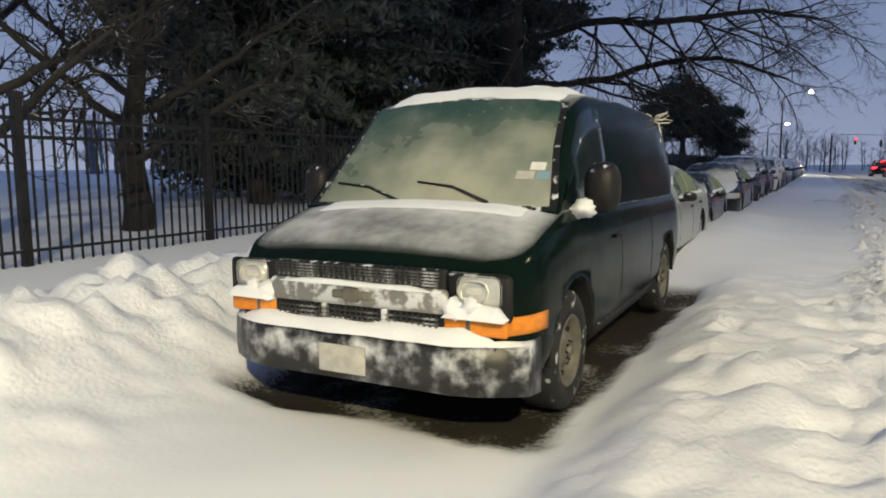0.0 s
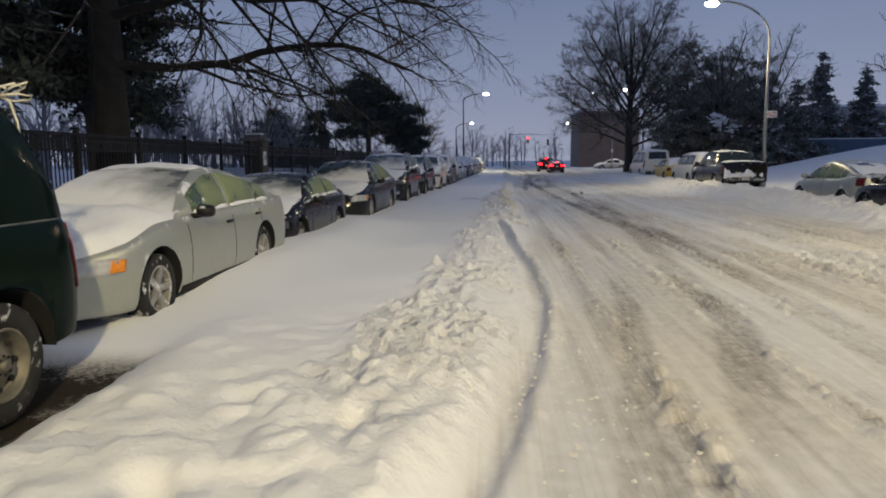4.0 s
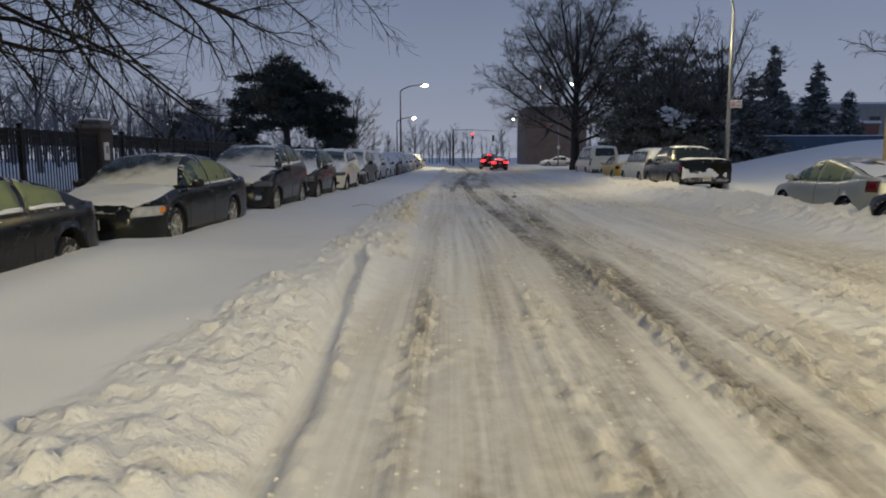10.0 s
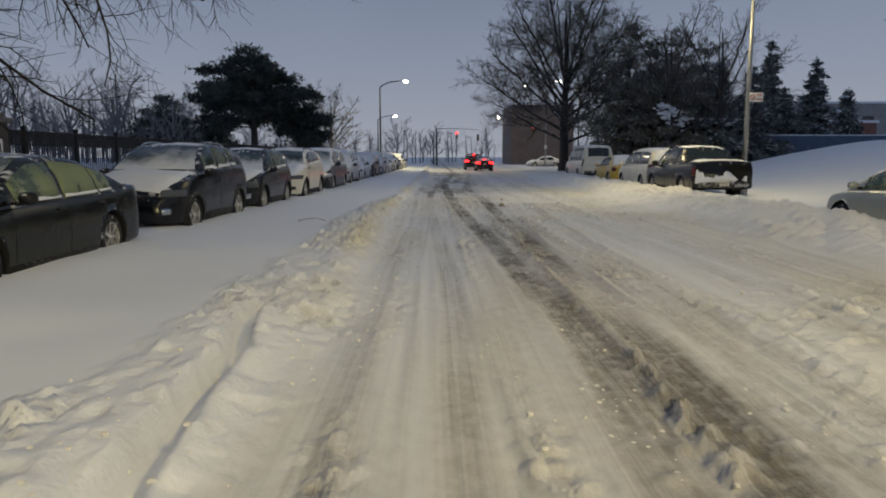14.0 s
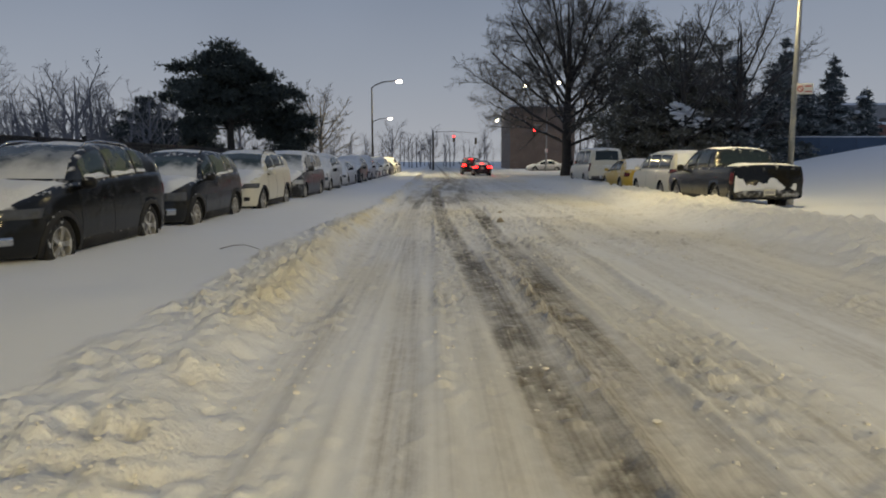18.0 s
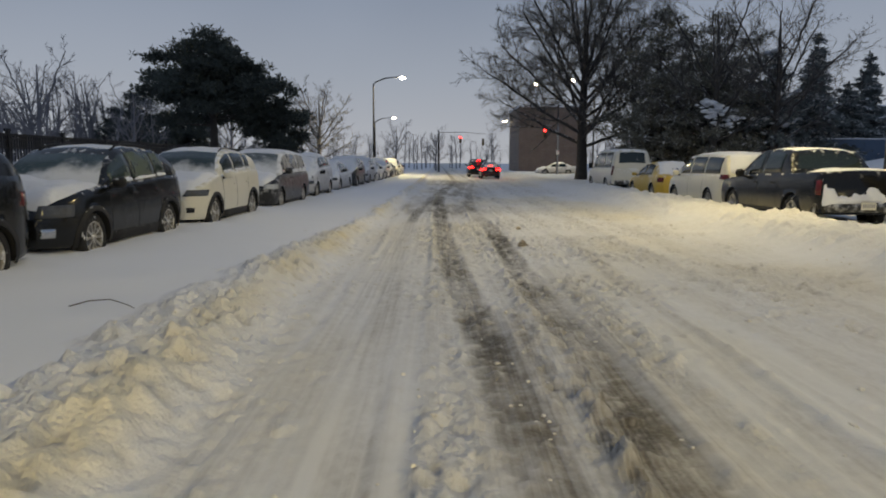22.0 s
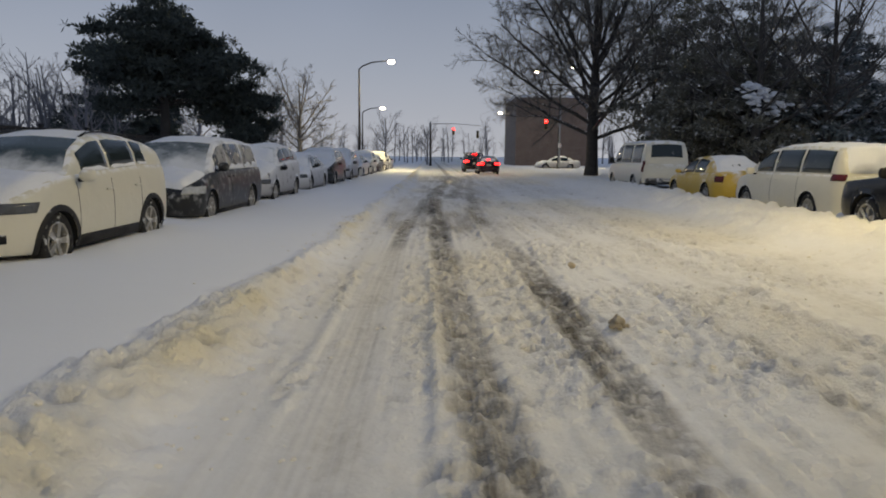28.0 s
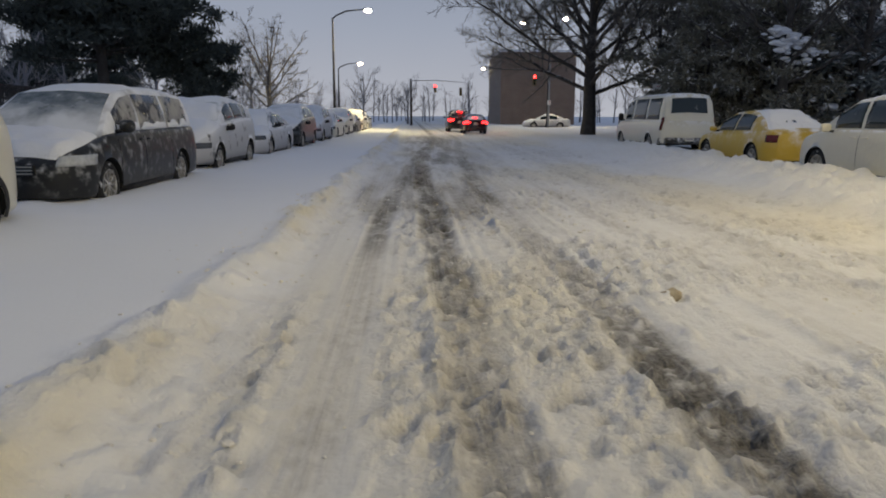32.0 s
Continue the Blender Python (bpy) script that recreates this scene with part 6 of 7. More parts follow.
P_bumper = snowy("dirty_chrome_bumper", (0.030, 0.030, 0.029), 0.4, 0.4, cover=0.26, up=(-1.8, 0.4), scale=7.0, dirt=0.3, soft=0.34)
M_glass_van = drifted_glass("green_frosted_windscreen", 1.25, 2.15, 0.10, (0.028, 0.062, 0.045), 0.45, 0.35, (0.33, 0.34, 0.28))
van = build_parked()


# ---- vehicles across the street ----
def build_right():
    # pickup truck
    d = [(0, 0.75), (0.05, 0.92), (0.2, 1.0), (1.1, 1.10), (1.6, 1.16), (3.7, 1.22), (5.15, 1.27), (5.25, 1.24)]
    r = [(1.25, 1.08), (1.7, 1.48), (2.1, 1.76), (2.6, 1.80), (3.3, 1.78), (3.62, 1.72), (3.80, 1.45), (4.0, 1.24)]
    s = Shell(5.25, 1.98, 0.34, d, r, (1.0, 4.10), 0.45, 0.26, (0.20, 0.45), (0.06, 0.2))
    s.arch_z = 0.37
    t = vehicle("pickup_truck", "dark pickup truck with snow packed on its tailgate", "truck", facing_away(*PICKUP), s, P_black, wheel=(0.38, 0.24, "five"),
                windows=[(1.75, 2.45), (2.55, 3.45)], screen=(1.3, 2.05), rear=(3.66, 3.92, 0.85), rear_glass=M_glass_clear, tails=[(0.01, 0.14, 0.80, 1.10, M_red)],
                mirrors=(1.65, 1.2, 0.22, 0.2), mirror_mat=M_trim, bumper=[(5, 0.42, 0.62, P_bumper)], front_plate=False, handles=[(2.3, 1.0), (3.2, 1.0)], seams=[(2.5, 0.5, 1.1), (3.4, 0.5, 1.1)],
                snow=[("bed_snow", 4.4, 5.2, 0.95, 0.07, True, 51.0, 0.0), ("roof_snow", 2.0, 3.6, 0.95, 0.02, False, 52.0, 0.2)])
    plaster(t, "tailgate_snow", -0.92, 0.80, 0.56, 1.12, -2.635, -1, 5, lambda x, z: 0.34 - 2.4 * abs(z - 0.70) - 0.35 * x, 0.08, "snow packed on the tailgate")
    plate_on(t, -2.74, 0.58, -1)
    # white minivan with a thick plate of snow on its rear window
    s = minivan_shell(5.15, 1.98, 1.74, 3.0, 0.98)
    t = vehicle("white_minivan", "white minivan with packed snow on its tailgate", "van", facing_away(*WAGON), s, P_white, wheel=(0.34, 0.22, "multi"), windows=[(1.45, 2.25), (2.35, 3.45), (3.55, 4.7)],
                screen=(0.95, 1.85), rear=(4.84, 5.08, 0.85), glass=M_glass_clear, tails=[(0.02, 0.35, 0.98, 1.12, M_red)], mirrors=(1.42, 1.12, 0.22, 0.18), front_plate=False,
                handles=[(2.15, 0.95), (2.5, 0.95)], seams=[(2.3, 0.4, 1.05), (3.5, 0.4, 1.05)], snow=[("roof_snow", 1.9, 4.85, 0.98, 0.06, False, 53.0, 0.0), ("tailgate_snow", 4.82, 5.1, 0.95, 0.16, False, 54.0, 0.0)])
    # yellow taxi
    s = sedan_shell(4.6, 1.76, 1.50, 2.7)
    vehicle("yellow_taxi", "yellow taxi heaped with ploughed snow", "car", facing_away(*TAXI), s, P_taxi, windows=[(1.62, 2.5), (2.58, 3.4)], screen=(1.33, 2.1), rear=(3.35, 4.15), mirrors=(1.6, 1.0, 0.2, 0.14),
            front_plate=False, tails=[(0.02, 0.3, 0.72, 0.9, M_red)], snow=[("roof_snow", 2.0, 3.2, 0.9, 0.02, False, 55.0, 0.3), ("rear_screen_snow", 3.1, 4.4, 0.95, 0.10, False, 56.0, 0.0)])
    # white passenger van
    d = [(0, 0.70), (0.05, 0.86), (0.3, 1.0), (0.8, 1.14), (1.3, 1.18), (5.4, 1.18), (5.53, 1.12)]
    r = [(0.75, 1.10), (1.2, 1.6), (1.65, 2.02), (2.2, 2.11), (5.2, 2.11), (5.40, 2.02), (5.48, 1.6), (5.52, 1.16)]
    s = Shell(5.53, 2.03, 0.32, d, r, (1.0, 4.3), 0.42, 0.16, (0.26, 0.6), (0.07, 0.2))
    t = vehicle("white_passenger_van", "white passenger van with dark windows and snowy bumper", "van", facing_away(*WVAN), s, P_white, wheel=(0.36, 0.23, "cap"),
                windows=[(1.35, 2.15), (2.3, 3.7), (3.85, 5.1)], screen=(0.85, 1.62), rear=(5.40, 5.495, 0.80), rear_glass=M_glass_clear, tails=[(0.01, 0.12, 0.85, 1.30, M_red)], mirrors=(1.25, 1.3, 0.22, 0.3),
                mirror_mat=M_trim, bumper=[(5, 0.38, 0.60, P_bumper)], front_plate=False, snow=[("roof_snow", 1.7, 5.3, 0.95, 0.02, False, 57.0, 0.1)])
    plate_on(t, -2.88, 0.56, -1)
    # silver hatchback and dark sedan nearer to us
    s = sedan_shell(4.48, 1.745, 1.49, 2.70, 0.76, 1.08, (0.34, 0.8), 0.92, (1.0, 2.1, 2.7, 4.35))
    vehicle("silver_hatchback", "silver hatchback sunk in a snow bank", "car", facing_away(*PRIUS), s, P_silver, windows=[(1.5, 2.35), (2.43, 3.3), (3.36, 3.7)], screen=(1.1, 2.0), rear=(3.0, 4.2), glass=M_glass_lamplit,
            mirrors=(1.45, 1.02, 0.2, 0.14), front_plate=False, tails=[(0.02, 0.22, 0.80, 1.02, M_red)], handles=[(2.3, 0.86), (3.2, 0.88)], seams=[(2.4, 0.35, 0.95), (3.4, 0.4, 0.95)],
            snow=[("bonnet_snow", 0.1, 1.1, 0.9, 0.04, True, 58.0, 0.1), ("rear_snow", 2.9, 4.3, 0.9, 0.05, False, 59.0, 0.1)])
    s = sedan_shell()
    vehicle("dark_sedan", "dark sedan sunk in a snow bank", "car", facing_away(*DARKCAR), s, P_black, windows=[(1.62, 2.5), (2.58, 3.4)], screen=(1.33, 2.1), rear=(3.35, 4.15), glass=M_glass_lamplit,
            mirrors=(1.6, 1.0, 0.2, 0.14), front_plate=False, tails=[(0.02, 0.3, 0.78, 0.94, M_red)], snow=[("rear_screen_snow", 3.1, 4.4, 0.95, 0.06, False, 60.0, 0.0), ("roof_snow", 2.1, 3.2, 0.9, 0.03, False, 61.0, 0.1)])


def build_waiting():
    """two dark cars held at the red light, brake lamps on"""
    s = suv_shell(5.0, 1.98, 1.80, 2.9, 1.0, 1.05, 1.14)
    t = vehicle("waiting_suv", "black sport utility vehicle stopped with red brake lights on", "car", facing_away(*WAIT_SUV), s, P_black, wheel=(0.38, 0.25, "five"), windows=[(1.55, 2.3), (2.38, 3.3), (3.4, 4.1)], screen=(1.2, 1.92),
                rear=(4.56, 4.86, 0.85), rear_glass=M_glass_clear, tails=[(0.0, 0.30, 0.86, 1.0, M_tail_on)], mirrors=(1.5, 1.2, 0.22, 0.18), front_plate=False)
    plate_on(t, -2.52, 0.8, -1)
    for x in (-0.70, 0.70):
        part("brake_light", box_bm(0.42, 0.06, 0.15, (x, -2.50, 0.98), 0.02), M_tail_on, t)
    part("high_brake_light", box_bm(0.35, 0.05, 0.05, (0, -2.20, 1.62), 0.01), M_tail_on, t)
    s = sedan_shell(4.63, 1.78, 1.45, 2.70)
    t = vehicle("waiting_sedan", "dark red sedan stopped with red brake lights on", "car", facing_away(*WAIT_SEDAN), s, P_maroon, wheel=(0.32, 0.205, "multi"), windows=[(1.62, 2.5), (2.58, 3.4)], screen=(1.33, 2.1), rear=(3.35, 4.15),
                tails=[(0.0, 0.30, 0.74, 0.86, M_tail_on)], mirrors=(1.6, 1.0, 0.2, 0.14), front_plate=False, snow=[("boot_snow", 3.6, 4.4, 0.8, 0.04, False, 62.0, 0.1)])
    plate_on(t, -2.33, 0.74, -1)
    for x in (-0.62, 0.62):
        part("brake_light", box_bm(0.40, 0.06, 0.15, (x, -2.32, 0.84), 0.02), M_tail_on, t)
    part("high_brake_light", box_bm(0.30, 0.05, 0.05, (0, -1.72, 1.16), 0.01), M_tail_on, t)


P_maroon = snowy("dark_red_paint", (0.030, 0.008, 0.010), 0.25, 0.0, 0.15, scale=6, coat=0.6)
build_right()
build_waiting()

# ---- street lamps, signals and signs ----
arm_lamp(pose(LAMP1[0] - 2.75, LAMP1[1], 0), "grey steel street lamp glowing over the kerb", LAMP1[2] - 0.2, 2.4, 1, LAMP1_POWER, metal=M_pole_silhouette)
arm_lamp(pose(LAMP2[0] - 2.6, LAMP2[1], 0), "grey steel street lamp further along the street", LAMP2[2] - 0.2, 2.3, 1, 0, M_lamp_far, metal=M_pole_silhouette)
for x, y, z, power in LAMPS_FAR:
    arm_lamp(pose(x + 2.67, y, 0), "grey street lamp glowing behind the bare tree", z - 0.18, 2.4, -1, power, metal=M_pole_silhouette)
arm_lamp(pose(LAMP_W[0] + 2.4, LAMP_W[1], 0), "white street lamp glowing far beyond the crossing", LAMP_W[2], 2.2, -1, 0)
r = arm_lamp(pose(LAMP_R[0], LAMP_R[1], 0), "tall grey lamp post with a curved arm over the snow bank", LAMP_R[2], LAMP_R[3], -1, LAMP_R[4], None, True, r=0.075)
board = sign_board(r, 0.22, -0.12, SIGN_Z, 0.46, 0.30, M_sign_white, 2, M_sign_red)
mark = lathe_mesh("mark", [(0.0, 0.062), (0.004, 0.062), (0.004, 0.088), (0.0, 0.088)], M_sign_red, 20)
shared("ring_mark", mark, board, pose(-0.13, -0.007, 0.0, 0, 0, -90))
shared("slash_mark", bar_mesh(0.15, 0.004, 0.018, M_sign_red), board, pose(-0.13, -0.009, 0.0, 0, 45, 0))
arm_lamp(pose(LAMP_SIDE[0], LAMP_SIDE[1], 0), "tall grey lamp post with a curved arm over the kerb", LAMP_SIDE[2], 2.3, LAMP_SIDE[3], LAMP_SIDE[4], None, True, r=0.10)
arm_lamp(pose(LAMP_BACK[0], LAMP_BACK[1], 0), "street lamp behind the walker", LAMP_BACK[2], 2.4, LAMP_BACK[3], LAMP_BACK[4])


def signals():
    p = thing("traffic_signal", pose(SIG2[0], SIG2[1], 0), "grey signal pole with a curved arm and red light", "traffic light", "traffic lights")
    tube_ob("pole", [(0, 0, -0.2), (0, 0, 3), (0, 0, SIG2[2] + 1.5)], [0.11, 0.09, 0.07], M_steel, p, 10)
    tube_ob("arm", [(0, 0, SIG2[2] - 0.9), (-0.2, 0, SIG2[2] + 0.1), (-0.8, 0, SIG2[2] + 0.6), (-1.5, 0, SIG2[2] + 0.62)], [0.05, 0.05, 0.045, 0.04], M_steel, p, 8)
    signal_head(p, -1.5, -0.1, SIG2[2] - 0.25)
    sign_board(p, 0.0, -0.12, 2.6, 0.35, 0.45, M_sign_white, 2, M_sign_red)
    p = thing("traffic_signal", pose(SIG1[0] - 3.2, SIG1[1], 0), "wooden signal pole with a red light on its long arm", "traffic light", "traffic lights")
    tube_ob("pole", [(0, 0, -0.2), (0, 0, 3), (0, 0, SIG1[2] + 0.9)], [0.16, 0.14, 0.12], M_bark, p, 10)
    tube_ob("arm", [(0, 0, SIG1[2] + 0.7), (3.4, 0, SIG1[2] + 0.75), (7.0, 0, SIG1[2] + 0.5)], [0.05, 0.045, 0.03], M_steel, p, 8)
    signal_head(p, 3.2, -0.1, SIG1[2] - 0.3)
    signal_head(p, 6.6, -0.1, SIG1[2] - 0.7, lit="none")


signals()

# ---- railings and gate pillar ----
def build_fence():
    n0, n1 = -1, 22
    span = 2.64
    ux, uy = math.sin(FENCE[2]), math.cos(FENCE[2])
    for k in range(n0, n1):
        x, y = FENCE[0] + ux * span * k, FENCE[1] + uy * span * k
        fence_panel(pose(x, y, 0.36, 0, 0, 90 - math.degrees(FENCE[2])), span, FENCE[3], band=y > 12)


def pillar(m, label):
    root = thing("gate_pillar", m, label, "pillar", "fence pillars")
    part("shaft", box_bm(0.72, 0.72, 2.2, (0, 0, 1.05), 0.02), M_brick_red_dark, root)
    part("plinth", box_bm(0.86, 0.86, 0.3, (0, 0, 0.15), 0.03), M_paint_box, root)
    part("cap", box_bm(0.92, 0.92, 0.14, (0, 0, 2.22), 0.04), M_paint_box, root)
    part("cap_top", box_bm(0.66, 0.66, 0.12, (0, 0, 2.35), 0.05), M_paint_box, root)
    part("cap_snow", box_bm(0.6, 0.6, 0.05, (0, 0, 2.43), 0.02), M_snow_thin, root)
    q = part("plaque", box_bm(0.03, 0.30, 0.52, (0.375, -0.1, 1.5), 0.01), M_sign_white, root)
    shared("lettering_bar", bar_mesh(0.006, 0.12, 0.22), q, Matrix.Translation((0.394, -0.1, 1.55)))
    return root


M_brick_red_dark = brick_material("pillar_brick", (0.07, 0.058, 0.05), (0.055, 0.047, 0.042), (0.09, 0.085, 0.08), 4.0)
pillar(pose(PILLAR[0], PILLAR[1], 0.1), "brick gate pillar with stone cap and white plaque")
build_fence()

# ---- trees ----
def round_limbs(count, wide, narrow, low, first_tip, last_tip):
    """limbs fanned round a trunk into a rounded crown"""
    out = []
    for k in range(count):
        a, q = 2.4 * k, k / (count - 1)
        reach, tip = wide - (wide - narrow) * q ** 1.5, first_tip + (last_tip - first_tip) * q
        z0 = low + (last_tip - low) * 0.4 * q
        c, d = math.cos(a) * reach, math.sin(a) * reach
        out.append(((0, 0, z0), (c * 0.35, d * 0.35, z0 + (tip - z0) * 0.30), (c * 0.7, d * 0.7, z0 + (tip - z0) * 0.7), (c, d, tip)))
    return out


bare_tree("street_tree", pose(*TREE_A, 0), "large bare tree spreading dark limbs over the pavement", 16, 0.46, 12, (
    ((0, 0, 5.0), (2.4, -0.4, 5.5), (5.0, -0.9, 5.1), (7.2, -1.2, 5.2), (8.6, -1.4, 4.7)), ((0, 0, 3.9), (2.2, 0.3, 3.8), (4.6, 0.5, 4.4), (6.6, 0.2, 4.1), (7.8, 0.1, 3.6)),
    ((0, 0, 6.3), (2.6, 1.0, 7.0), (5.8, 1.6, 7.5), (8.8, 1.5, 6.9)), ((0, 0, 7.2), (2.0, -2.0, 8.2), (4.4, -3.6, 8.4), (6.6, -4.6, 7.6)), ((0, 0, 8), (1.0, 1.5, 10), (2.6, 2.2, 11.5)),
    ((0, 0, 5.6), (1.2, -2.6, 6.2), (2.8, -5.0, 6.4), (4.2, -6.8, 5.9)), ((0, 0, 6.5), (-2.5, 0.5, 7.5), (-5, 0.8, 8.0)), ((0, 0, 8.5), (-1.2, -1, 10.5), (-2, -1.5, 12))),
    (18, 11, 7), -0.03, mat=M_bark_unlit, twig_mat=M_bark_unlit, least=0.005, spread=(28, 66), wiggle=0.17)
for i, (x, y, h, lean) in enumerate(((-9.7, 7.6, 6.6, 0.8), (-9.9, 5.2, 6.0, -0.5))):
    bare_tree("gnarled_tree", pose(x, y, 0), "gnarled bare tree behind the railings", h, 0.22, 33 + i, tuple(tuple((a[0] + lean * a[2] * 0.08, a[1], a[2]) for a in run) for run in round_limbs(9, 3.2, 2.2, 1.5, 2.9, h * 0.98)),
              (9, 7, 5), 0.0, mat=M_bark_unlit, twig_mat=M_bark_unlit, spread=(35, 75), wiggle=0.22, trunk=[(0, 0, -0.3), (lean * 0.15, 0, 0.8), (-lean * 0.1, 0.05, 1.8), (lean * 0.45, 0, 3.2), (lean * 0.7, 0.2, h * 0.86)])
for i, (x, y, h, w) in enumerate(((-11.0, 12.0, 11, 2.8), (-11.2, 16.2, 12, 2.8), (-14.5, 17.0, 11, 3.0), (-10.2, 22.8, 12, 2.8))):
    pine("park_pine", pose(x, y, 0), "dark evergreen behind the park railings", h, 50 + i, (0.16 if i < 3 else 0.30, 1.0), w, 12, 26, 0.3, size=0.34)
pine("black_pine", pose(*PINE, 0), "broad dark pine with flat layered boughs", PINE_H, 7, (0.53, 1.0), 3.9, 8, 40, 0.28, size=0.36)
pine("black_pine", pose(PINE[0] + 2.9, PINE[1] + 2.5, 0), "smaller dark pine beside the broad one", PINE_H * 0.62, 8, (0.5, 1.0), 2.1, 5, 22, 0.18, size=0.32)
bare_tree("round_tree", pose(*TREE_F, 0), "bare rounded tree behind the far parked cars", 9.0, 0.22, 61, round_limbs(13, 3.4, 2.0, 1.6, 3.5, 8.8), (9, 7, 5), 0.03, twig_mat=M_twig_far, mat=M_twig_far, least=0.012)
bare_tree("large_tree", pose(*TREE_B, 0), "tall bare tree with a fine crown beside the street", 16.5, 0.42, 71, round_limbs(22, 8.2, 3.0, 2.6, 6.2, 16.6), (14, 11, 8), 0.02, least=0.015)
for i, (x, y, h, w) in enumerate(GROVE):
    if i in (0, 1, 5):
        g = pine("grove_evergreen", pose(x, y, 0.3), "dark olive evergreen in the grove", h, 80 + i, (0.08, 1.0), w, 9, 13, 0.22, M_cedar, 0.34)
        if i == 1:
            v, f, rnd = [], [], random.Random(3)
            for k in range(60):
                t = rnd.random()
                blob(v, f, Vector((-1.1 + 1.5 * t + rnd.gauss(0, 0.26), -2.3 + rnd.gauss(0, 0.15), 4.3 - 1.1 * t + rnd.gauss(0, 0.26))), rnd.uniform(0.08, 0.26), rnd)
            mesh_ob("snow_load", v, f, M_snow_blue, g, "clump of snow caught on the boughs")["kind"] = "stuff"
    else:
        pine("snowy_conifer", pose(x, y, 0.3), "dark conifer with snow caught on its boughs", h, 80 + i, (0.06, 1.0), w, 13, 50, 0.22, M_spruce, 0.34, "spruce", 0.06)
for i, (x, y, h) in enumerate(((18.6, 59.5, 11.0), (22.0, 59.5, 11.0))):
    bare_tree("grove_tree", pose(x, y, 0.2), "bare tree with fine twigs before the evergreens", h, 0.22, 150 + i, round_limbs(11, h * 0.40, h * 0.22, h * 0.22, h * 0.45, h * 0.96), (9, 7, 5), 0.03)
for i, (x, y, h, w) in enumerate(CEDARS):
    pine("cedar", pose(x, y, 0), "dense olive-green cedar in the grove", h, 90 + i, (0.10, 1.0), w, 10, 13, 0.22, M_cedar, 0.36)
for i, (x, y, h) in enumerate(THICKET):
    bare_tree("thicket_tree", pose(x, y, 0), "slender bare tree in the grove", h, 0.14, 100 + i, round_limbs(9, h * 0.26, h * 0.14, h * 0.22, h * 0.5, h * 0.98), (8, 6, 5), 0.04, twig_mat=M_twig_far)
for i, (x, y, h, w) in enumerate(SPRUCES):
    pine("spruce", pose(x, y, 1.2), "tall grey-green spruce dusted with snow", h, 120 + i, (0.06, 1.0), w, 17, 44, 0.2, M_spruce, 0.44, "spruce", 0.02)
bare_tree("small_tree", pose(*TREE_C, 1.0), "small bare tree beside the tan building", 6.5, 0.12, 140, round_limbs(8, 3.2, 1.8, 2.2, 3.6, 6.4), (7, 6, 4), 0.0, twig_mat=M_bark)

for i, (x, y, h) in enumerate(((-14, 33, 6.5), (-18, 44, 7.5), (-22, 38, 8), (-16, 55, 7), (-26, 60, 9), (-20, 75, 8), (-14, 80, 8), (-32, 72, 10), (-12, 100, 8), (-3, 128, 8), (3, 140, 7))):
    bare_tree("park_tree", pose(x, y, 0), "bare tree standing in the snowy park", h, 0.16, 160 + i, round_limbs(9, h * 0.32, h * 0.2, h * 0.2, h * 0.42, h * 0.95), (8, 6, 4), 0.03, group="park trees", mat=M_hazy_wood, twig_mat=M_hazy_wood, least=0.012)
for i, (x, y, h, w) in enumerate(((-27, 92, 8.0, 3.4), (-23, 96, 7.4, 3.2))):
    pine("distant_pine", pose(x, y, 0), "distant dark pine across the park", h, 180 + i, (0.2, 1.0), w, 8, 18, 0.2, size=0.45)

# ---- buildings ----
def house(name, m, label, w, d, h, wall, rows, cols, ww, wh, lit=(), roof_mat=None, parapet=0.3):
    root = thing(name, m, label, "building")
    part("wall", box_bm(w, d, h, (0, d / 2, h / 2), 0.0), wall, root, smooth=False)
    part("roof", box_bm(w + 0.3, d + 0.3, parapet, (0, d / 2, h + parapet / 2), 0.05), roof_mat or M_snow_blue, root, smooth=False)
    for r in range(rows):
        for c in range(cols):
            x = -w / 2 + w * (c + 0.5) / cols
            z = h * (r + 0.6) / (rows + 0.2)
            win = new("window")
            win.parent = root
            win.matrix_basis = pose(x, -0.02, z)
            shared("frame", bar_mesh(ww + 0.16, 0.10, wh + 0.16, M_concrete), win)
            shared("pane", bar_mesh(ww, 0.14, wh, M_window_lit if (r, c) in lit else M_window_dark), win)
    return root


house("brick_block", pose(*BRICK), "windowless brown brick block beyond the crossing", 10, 14, 9.6, M_brick, 0, 0, 1, 1)
house("low_red_building", pose(*LOWRED), "low red brick building with lit windows behind trees", 24, 10, 4.6, M_brick_red, 1, 5, 1.6, 1.2, ((0, 2), (0, 3)))
house("concrete_block", pose(*GREYB), "grey concrete building with a plant room on its roof", 22, 12, 9, M_concrete, 2, 6, 1.6, 1.3, ((1, 4),))
house("tan_building", pose(*TANB), "tan concrete building corner lit by a lamp", 8, 2, 7.4, M_tan, 0, 0, 1, 1)
w = thing("blue_hoarding", pose(*BLUE), "long blue painted hoarding on the snowy rise", "fence")
for k in range(9):
    shared("panel", bar_mesh(2.42, 0.10, 1.5, M_blue_wall), w, Matrix.Translation((2.44 * k, 0, 0.75)))
shared("coping", bar_mesh(22.2, 0.16, 0.06, M_snow_blue), w, Matrix.Translation((9.8, 0, 1.53)))

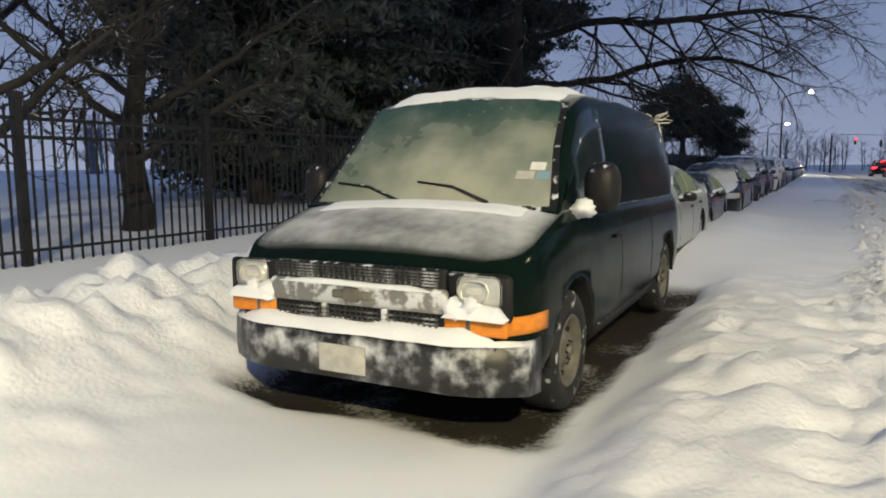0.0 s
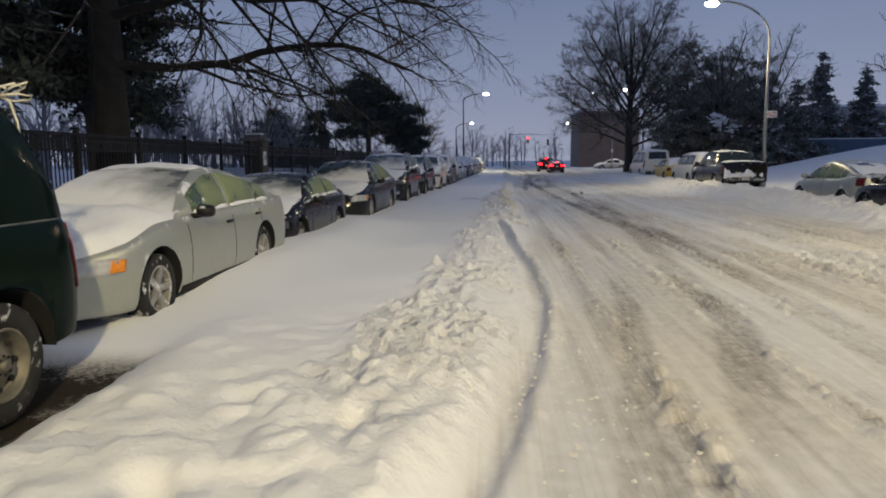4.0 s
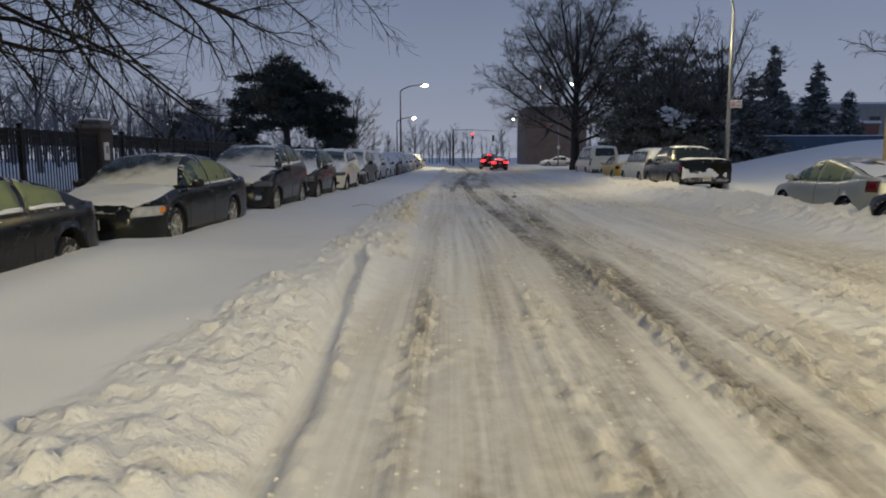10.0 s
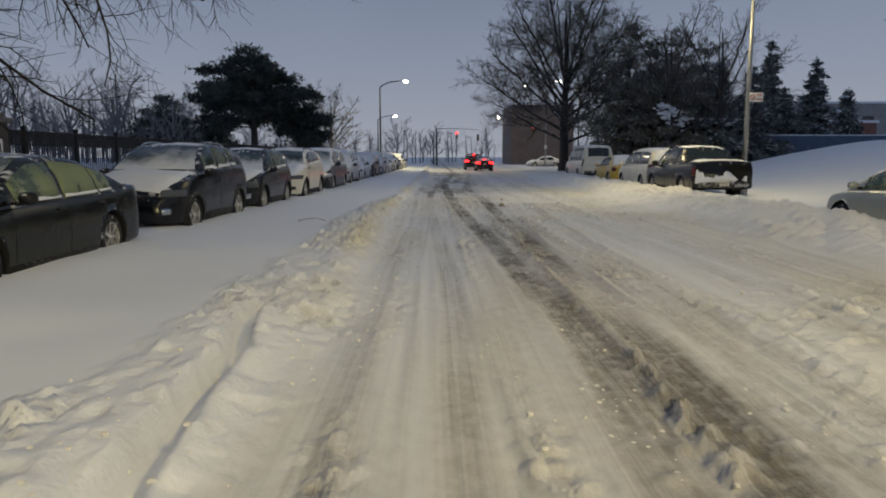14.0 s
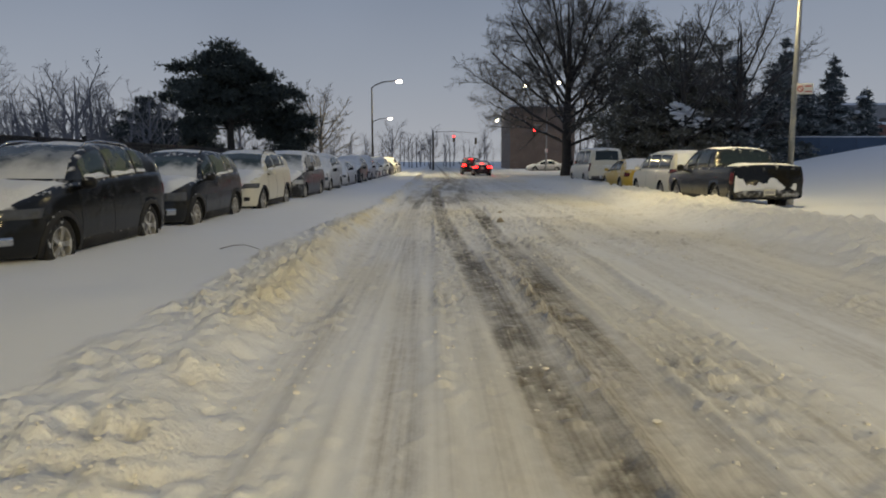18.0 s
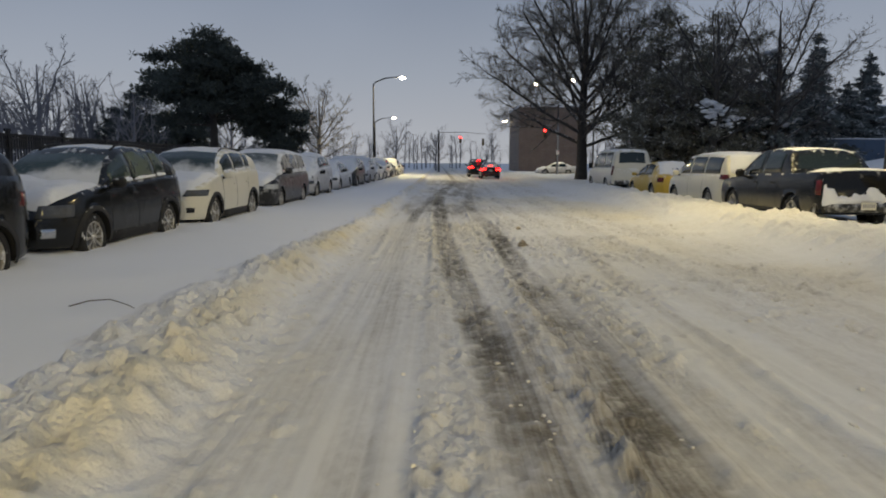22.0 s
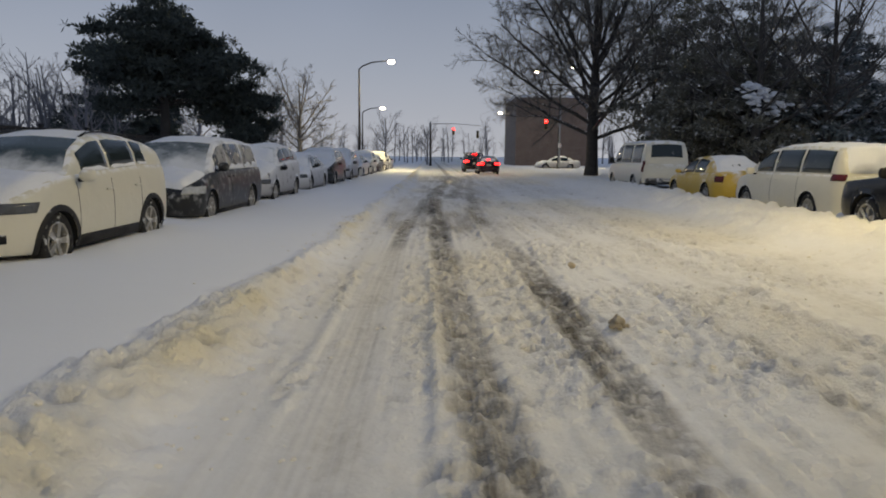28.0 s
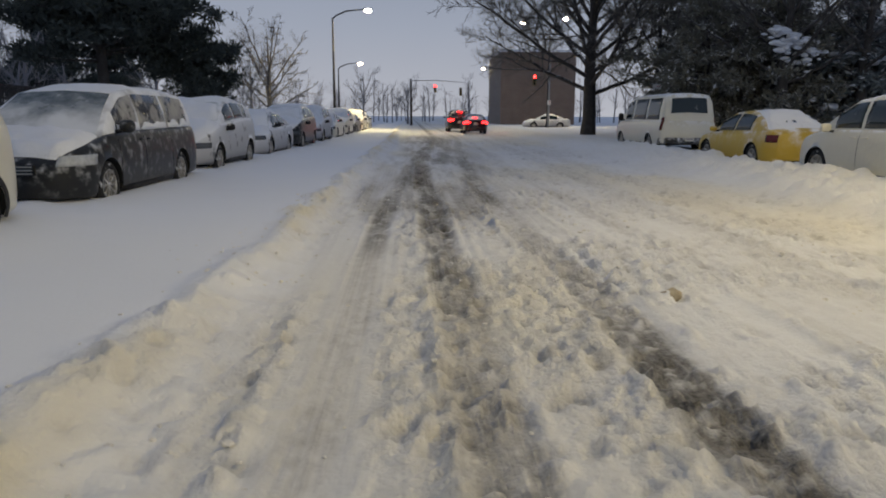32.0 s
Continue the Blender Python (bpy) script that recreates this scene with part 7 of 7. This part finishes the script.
# far woods on the horizon
def woods():
    w = Wood(9)
    for count, a0, a1, d0, d1, h0, h1 in ((380, -0.62, 0.75, 150, 230, 5, 9), (240, -0.95, -0.24, 88, 140, 6.5, 10.5)):
        a, d = w.rng.uniform(a0, a1, count), w.rng.uniform(d0, d1, count)
        keep = ~((a > 0.02) & (a < 0.16) & (w.rng.uniform(0, 1, count) < 0.4))
        a, d = a[keep], d[keep]
        h = w.rng.uniform(h0, h1, len(a))
        base = np.stack([d * np.sin(a), d * np.cos(a), 0 * a - 0.5], 1)
        up = np.stack([w.rng.normal(0, 0.08, len(a)), w.rng.normal(0, 0.08, len(a)), 0 * a + 1], 1)
        trunk = w.run(base, up, h, 4, 0.05, 0.02)
        rad = np.array([[0.17, 0.13, 0.10, 0.07, 0.03]]) * (h / 8)[:, None]
        w.tubes(trunk, rad, 4)
        bough, brad, bl = w.kids(trunk, rad, h, 10, 0.25, (25, 60), 0.36, 2, 0.12, 0.04, 0.5, 0.025)
        w.tubes(bough, brad, 3)
        twig, trad, _ = w.kids(bough, brad, bl, 4, 0.2, (25, 60), 0.55, 1, 0.15, 0.03, 0.6, 0.024)
        w.tubes(twig, trad, 3)
    o = raw_mesh("hazy_woods", np.concatenate(w.co), np.concatenate(w.quads), M_hazy_wood, None)
    tagged(o, "distant belt of bare trees on the horizon", "woods", "", "stuff")


def rail():
    root = thing("guard_rail", pose(15.0, 70.0, 0.15, 0, 0, -6), "low steel guard rail in front of the grove", "rail")
    for z in (0.55, 0.85):
        shared("rail", bar_mesh(18.0, 0.05, 0.09, M_steel), root, Matrix.Translation((9.0, 0, z)))
    for k in range(10):
        shared("post", bar_mesh(0.08, 0.08, 1.1, M_steel), root, Matrix.Translation((2.0 * k, 0.05, 0.4)))


rail()
for x, y, z, w0, h0 in ((15.6, 66, 2.7, 0.42, 0.42), (18.2, 62, 3.1, 0.45, 0.32)):
    p = thing("street_sign", pose(x, y, 0), "small white street sign on a thin steel post", "sign", "street signs")
    tube_ob("post", [(0, 0, -0.1), (0, 0, z + 0.2)], [0.03, 0.03], M_steel, p, 6)
    sign_board(p, 0, -0.05, z, w0, h0, M_sign_white, 2, M_sign_red)
s = sedan_shell()
vehicle("snowed_in_car", "parked car thickly covered with snow beyond the crossing", "car", pose(17.5, 104, 0, 0, 0, 90), s, P_buried, windows=[(1.62, 2.52), (2.6, 3.4)], screen=(1.33, 2.1), glass=M_glass_half, group="snowed-in cars",
        snow=[("bonnet_snow", 0.06, 1.3, 0.98, 0.14, True, 91.0, 0.0), ("roof_snow", 2.1, 3.3, 0.98, 0.12, False, 92.0, 0.0)])
woods()

# ---- small things on the snow ----
def clod(m, r, label, seed, mat):
    rnd = random.Random(seed)
    root = thing("ice_clod", m, label, "ice clod")
    v, f = [], []
    blob(v, f, Vector((0, 0, r * 0.5)), r, rnd, 12, 8, 0.75)
    mesh_ob("lump", v, f, mat, root)
    for k in range(16):
        v, f = [], []
        a, q = rnd.uniform(0, 6.28), rnd.uniform(0.35, 1.25)
        blob(v, f, Vector((math.cos(a) * q * r, math.sin(a) * q * r, r * max(0.12, 0.95 - 0.75 * q))), r * rnd.uniform(0.22, 0.42), rnd, 8, 6, 0.8)
        mesh_ob("crumb", v, f, mat, root)
    return root


clod(pose(4.80, 32.2, snow_z(4.8, 32.2)), 0.066, "dirty brown clod of ice lying in the road", 1, M_clod)
clod(pose(5.11, 35.7, snow_z(5.11, 35.7) - 0.045), 0.065, "small dirty clod of ice on the churned snow", 2, M_clod)


def twig(m, label):
    root = thing("fallen_twig", m, label, "twig")
    tube_ob("stem", [(-0.5, 0, 0.02), (-0.2, 0.05, 0.10), (0.15, 0.02, 0.13), (0.45, -0.06, 0.06), (0.6, -0.1, 0.0)], [0.012, 0.011, 0.010, 0.008, 0.005], M_twig, root, 6)
    tube_ob("side_shoot", [(-0.2, 0.05, 0.10), (-0.32, 0.2, 0.06), (-0.45, 0.28, 0.02)], [0.008, 0.006, 0.004], M_twig, root, 5)
    return root


twig(pose(0.39, 26.8, snow_z(0.39, 26.8)) @ Matrix.Diagonal((0.56, 0.56, 0.56, 1)), "dark bent twig lying on the snow drift")


def rope_bow():
    """the white knotted rope at the van's rear roof corner"""
    x, y, z = ROPE
    for k, (ax, ay, az) in enumerate(((-0.26, 0.05, 0.10), (-0.20, -0.16, 0.13), (0.10, -0.20, 0.12), (-0.30, -0.08, -0.02), (0.16, 0.10, 0.10))):
        tip, side = Vector((ax, ay, az)) * 0.62, Vector((0.03 * (-1) ** k, 0.035, 0.02))
        pts = [Vector((x, y, z)), Vector((x, y, z)) + tip * 0.5 + side, Vector((x, y, z)) + tip + side * 0.5, Vector((x, y, z)) + tip * 0.95 - side * 0.5, Vector((x, y, z)) + tip * 0.45 - side, Vector((x, y, z))]
        tube_ob("rope_loop", pts, [0.009] * 6, M_rope, van, 6, "white rope tied in a loose bow")
    tube_ob("rope_end", [(x, y, z), (x - 0.06, y - 0.02, z - 0.03), (x - 0.09, y - 0.03, z - 0.16), (x - 0.09, y - 0.05, z - 0.28)], [0.009, 0.009, 0.008, 0.007], M_rope, van, 6)


rope_bow()


M_crumb = snow_material("sandy_crumb_snow", (0.81, 0.785, 0.73), 30.0, 0.4)


def clods():
    """crumbled snow along the ploughed ridge, the bank and the ruts"""
    rnd = random.Random(77)
    v, f = [], []
    strips = (1.95, 2.45, 3.35, 3.95, 4.85, 5.6, 6.2, 6.9)
    for k in range(6200):
        y = rnd.uniform(3, 44) if k % 2 else rnd.uniform(4, 22)
        z = rnd.random()
        shift = float(road_shift(np.array(y)))
        if z < 0.30:
            x = rnd.gauss(1.55, 0.35) + shift
        elif z < 0.42:
            x = rnd.uniform(8.0, 10.8)
        else:
            x = rnd.choice(strips) + rnd.gauss(0, 0.13) + shift
        if math.sin(y * 1.7 + x * 0.9) + math.sin(y * 0.63 - x * 2.1) < rnd.uniform(-1.2, 0.8):
            continue
        r = min(0.028, 0.006 + abs(rnd.gauss(0, 0.0065)))
        if y > 24:
            r *= 1.35
        blob(v, f, Vector((x, y, snow_at(x, y) + r * 0.05)), r, rnd, 6, 4, 0.55)
    o = mesh_ob("snow_crumbs", v, f, M_crumb, smooth=False)
    tagged(o, "crumbled lumps of snow thrown up by the plough", "snow", "", "stuff")


GROUND_CO = np.empty(len(ground.data.vertices) * 3, np.float32)
ground.data.vertices.foreach_get("co", GROUND_CO)
GROUND_CO = GROUND_CO.reshape(-1, 3)
GX = np.unique(GROUND_CO[:, 0])
GY = np.unique(GROUND_CO[:, 1])
GZ = GROUND_CO[:, 2].reshape(len(GY), len(GX))


def snow_at(x, y):
    return float(GZ[min(len(GY) - 1, int(np.searchsorted(GY, y))), min(len(GX) - 1, int(np.searchsorted(GX, x)))])


clods()
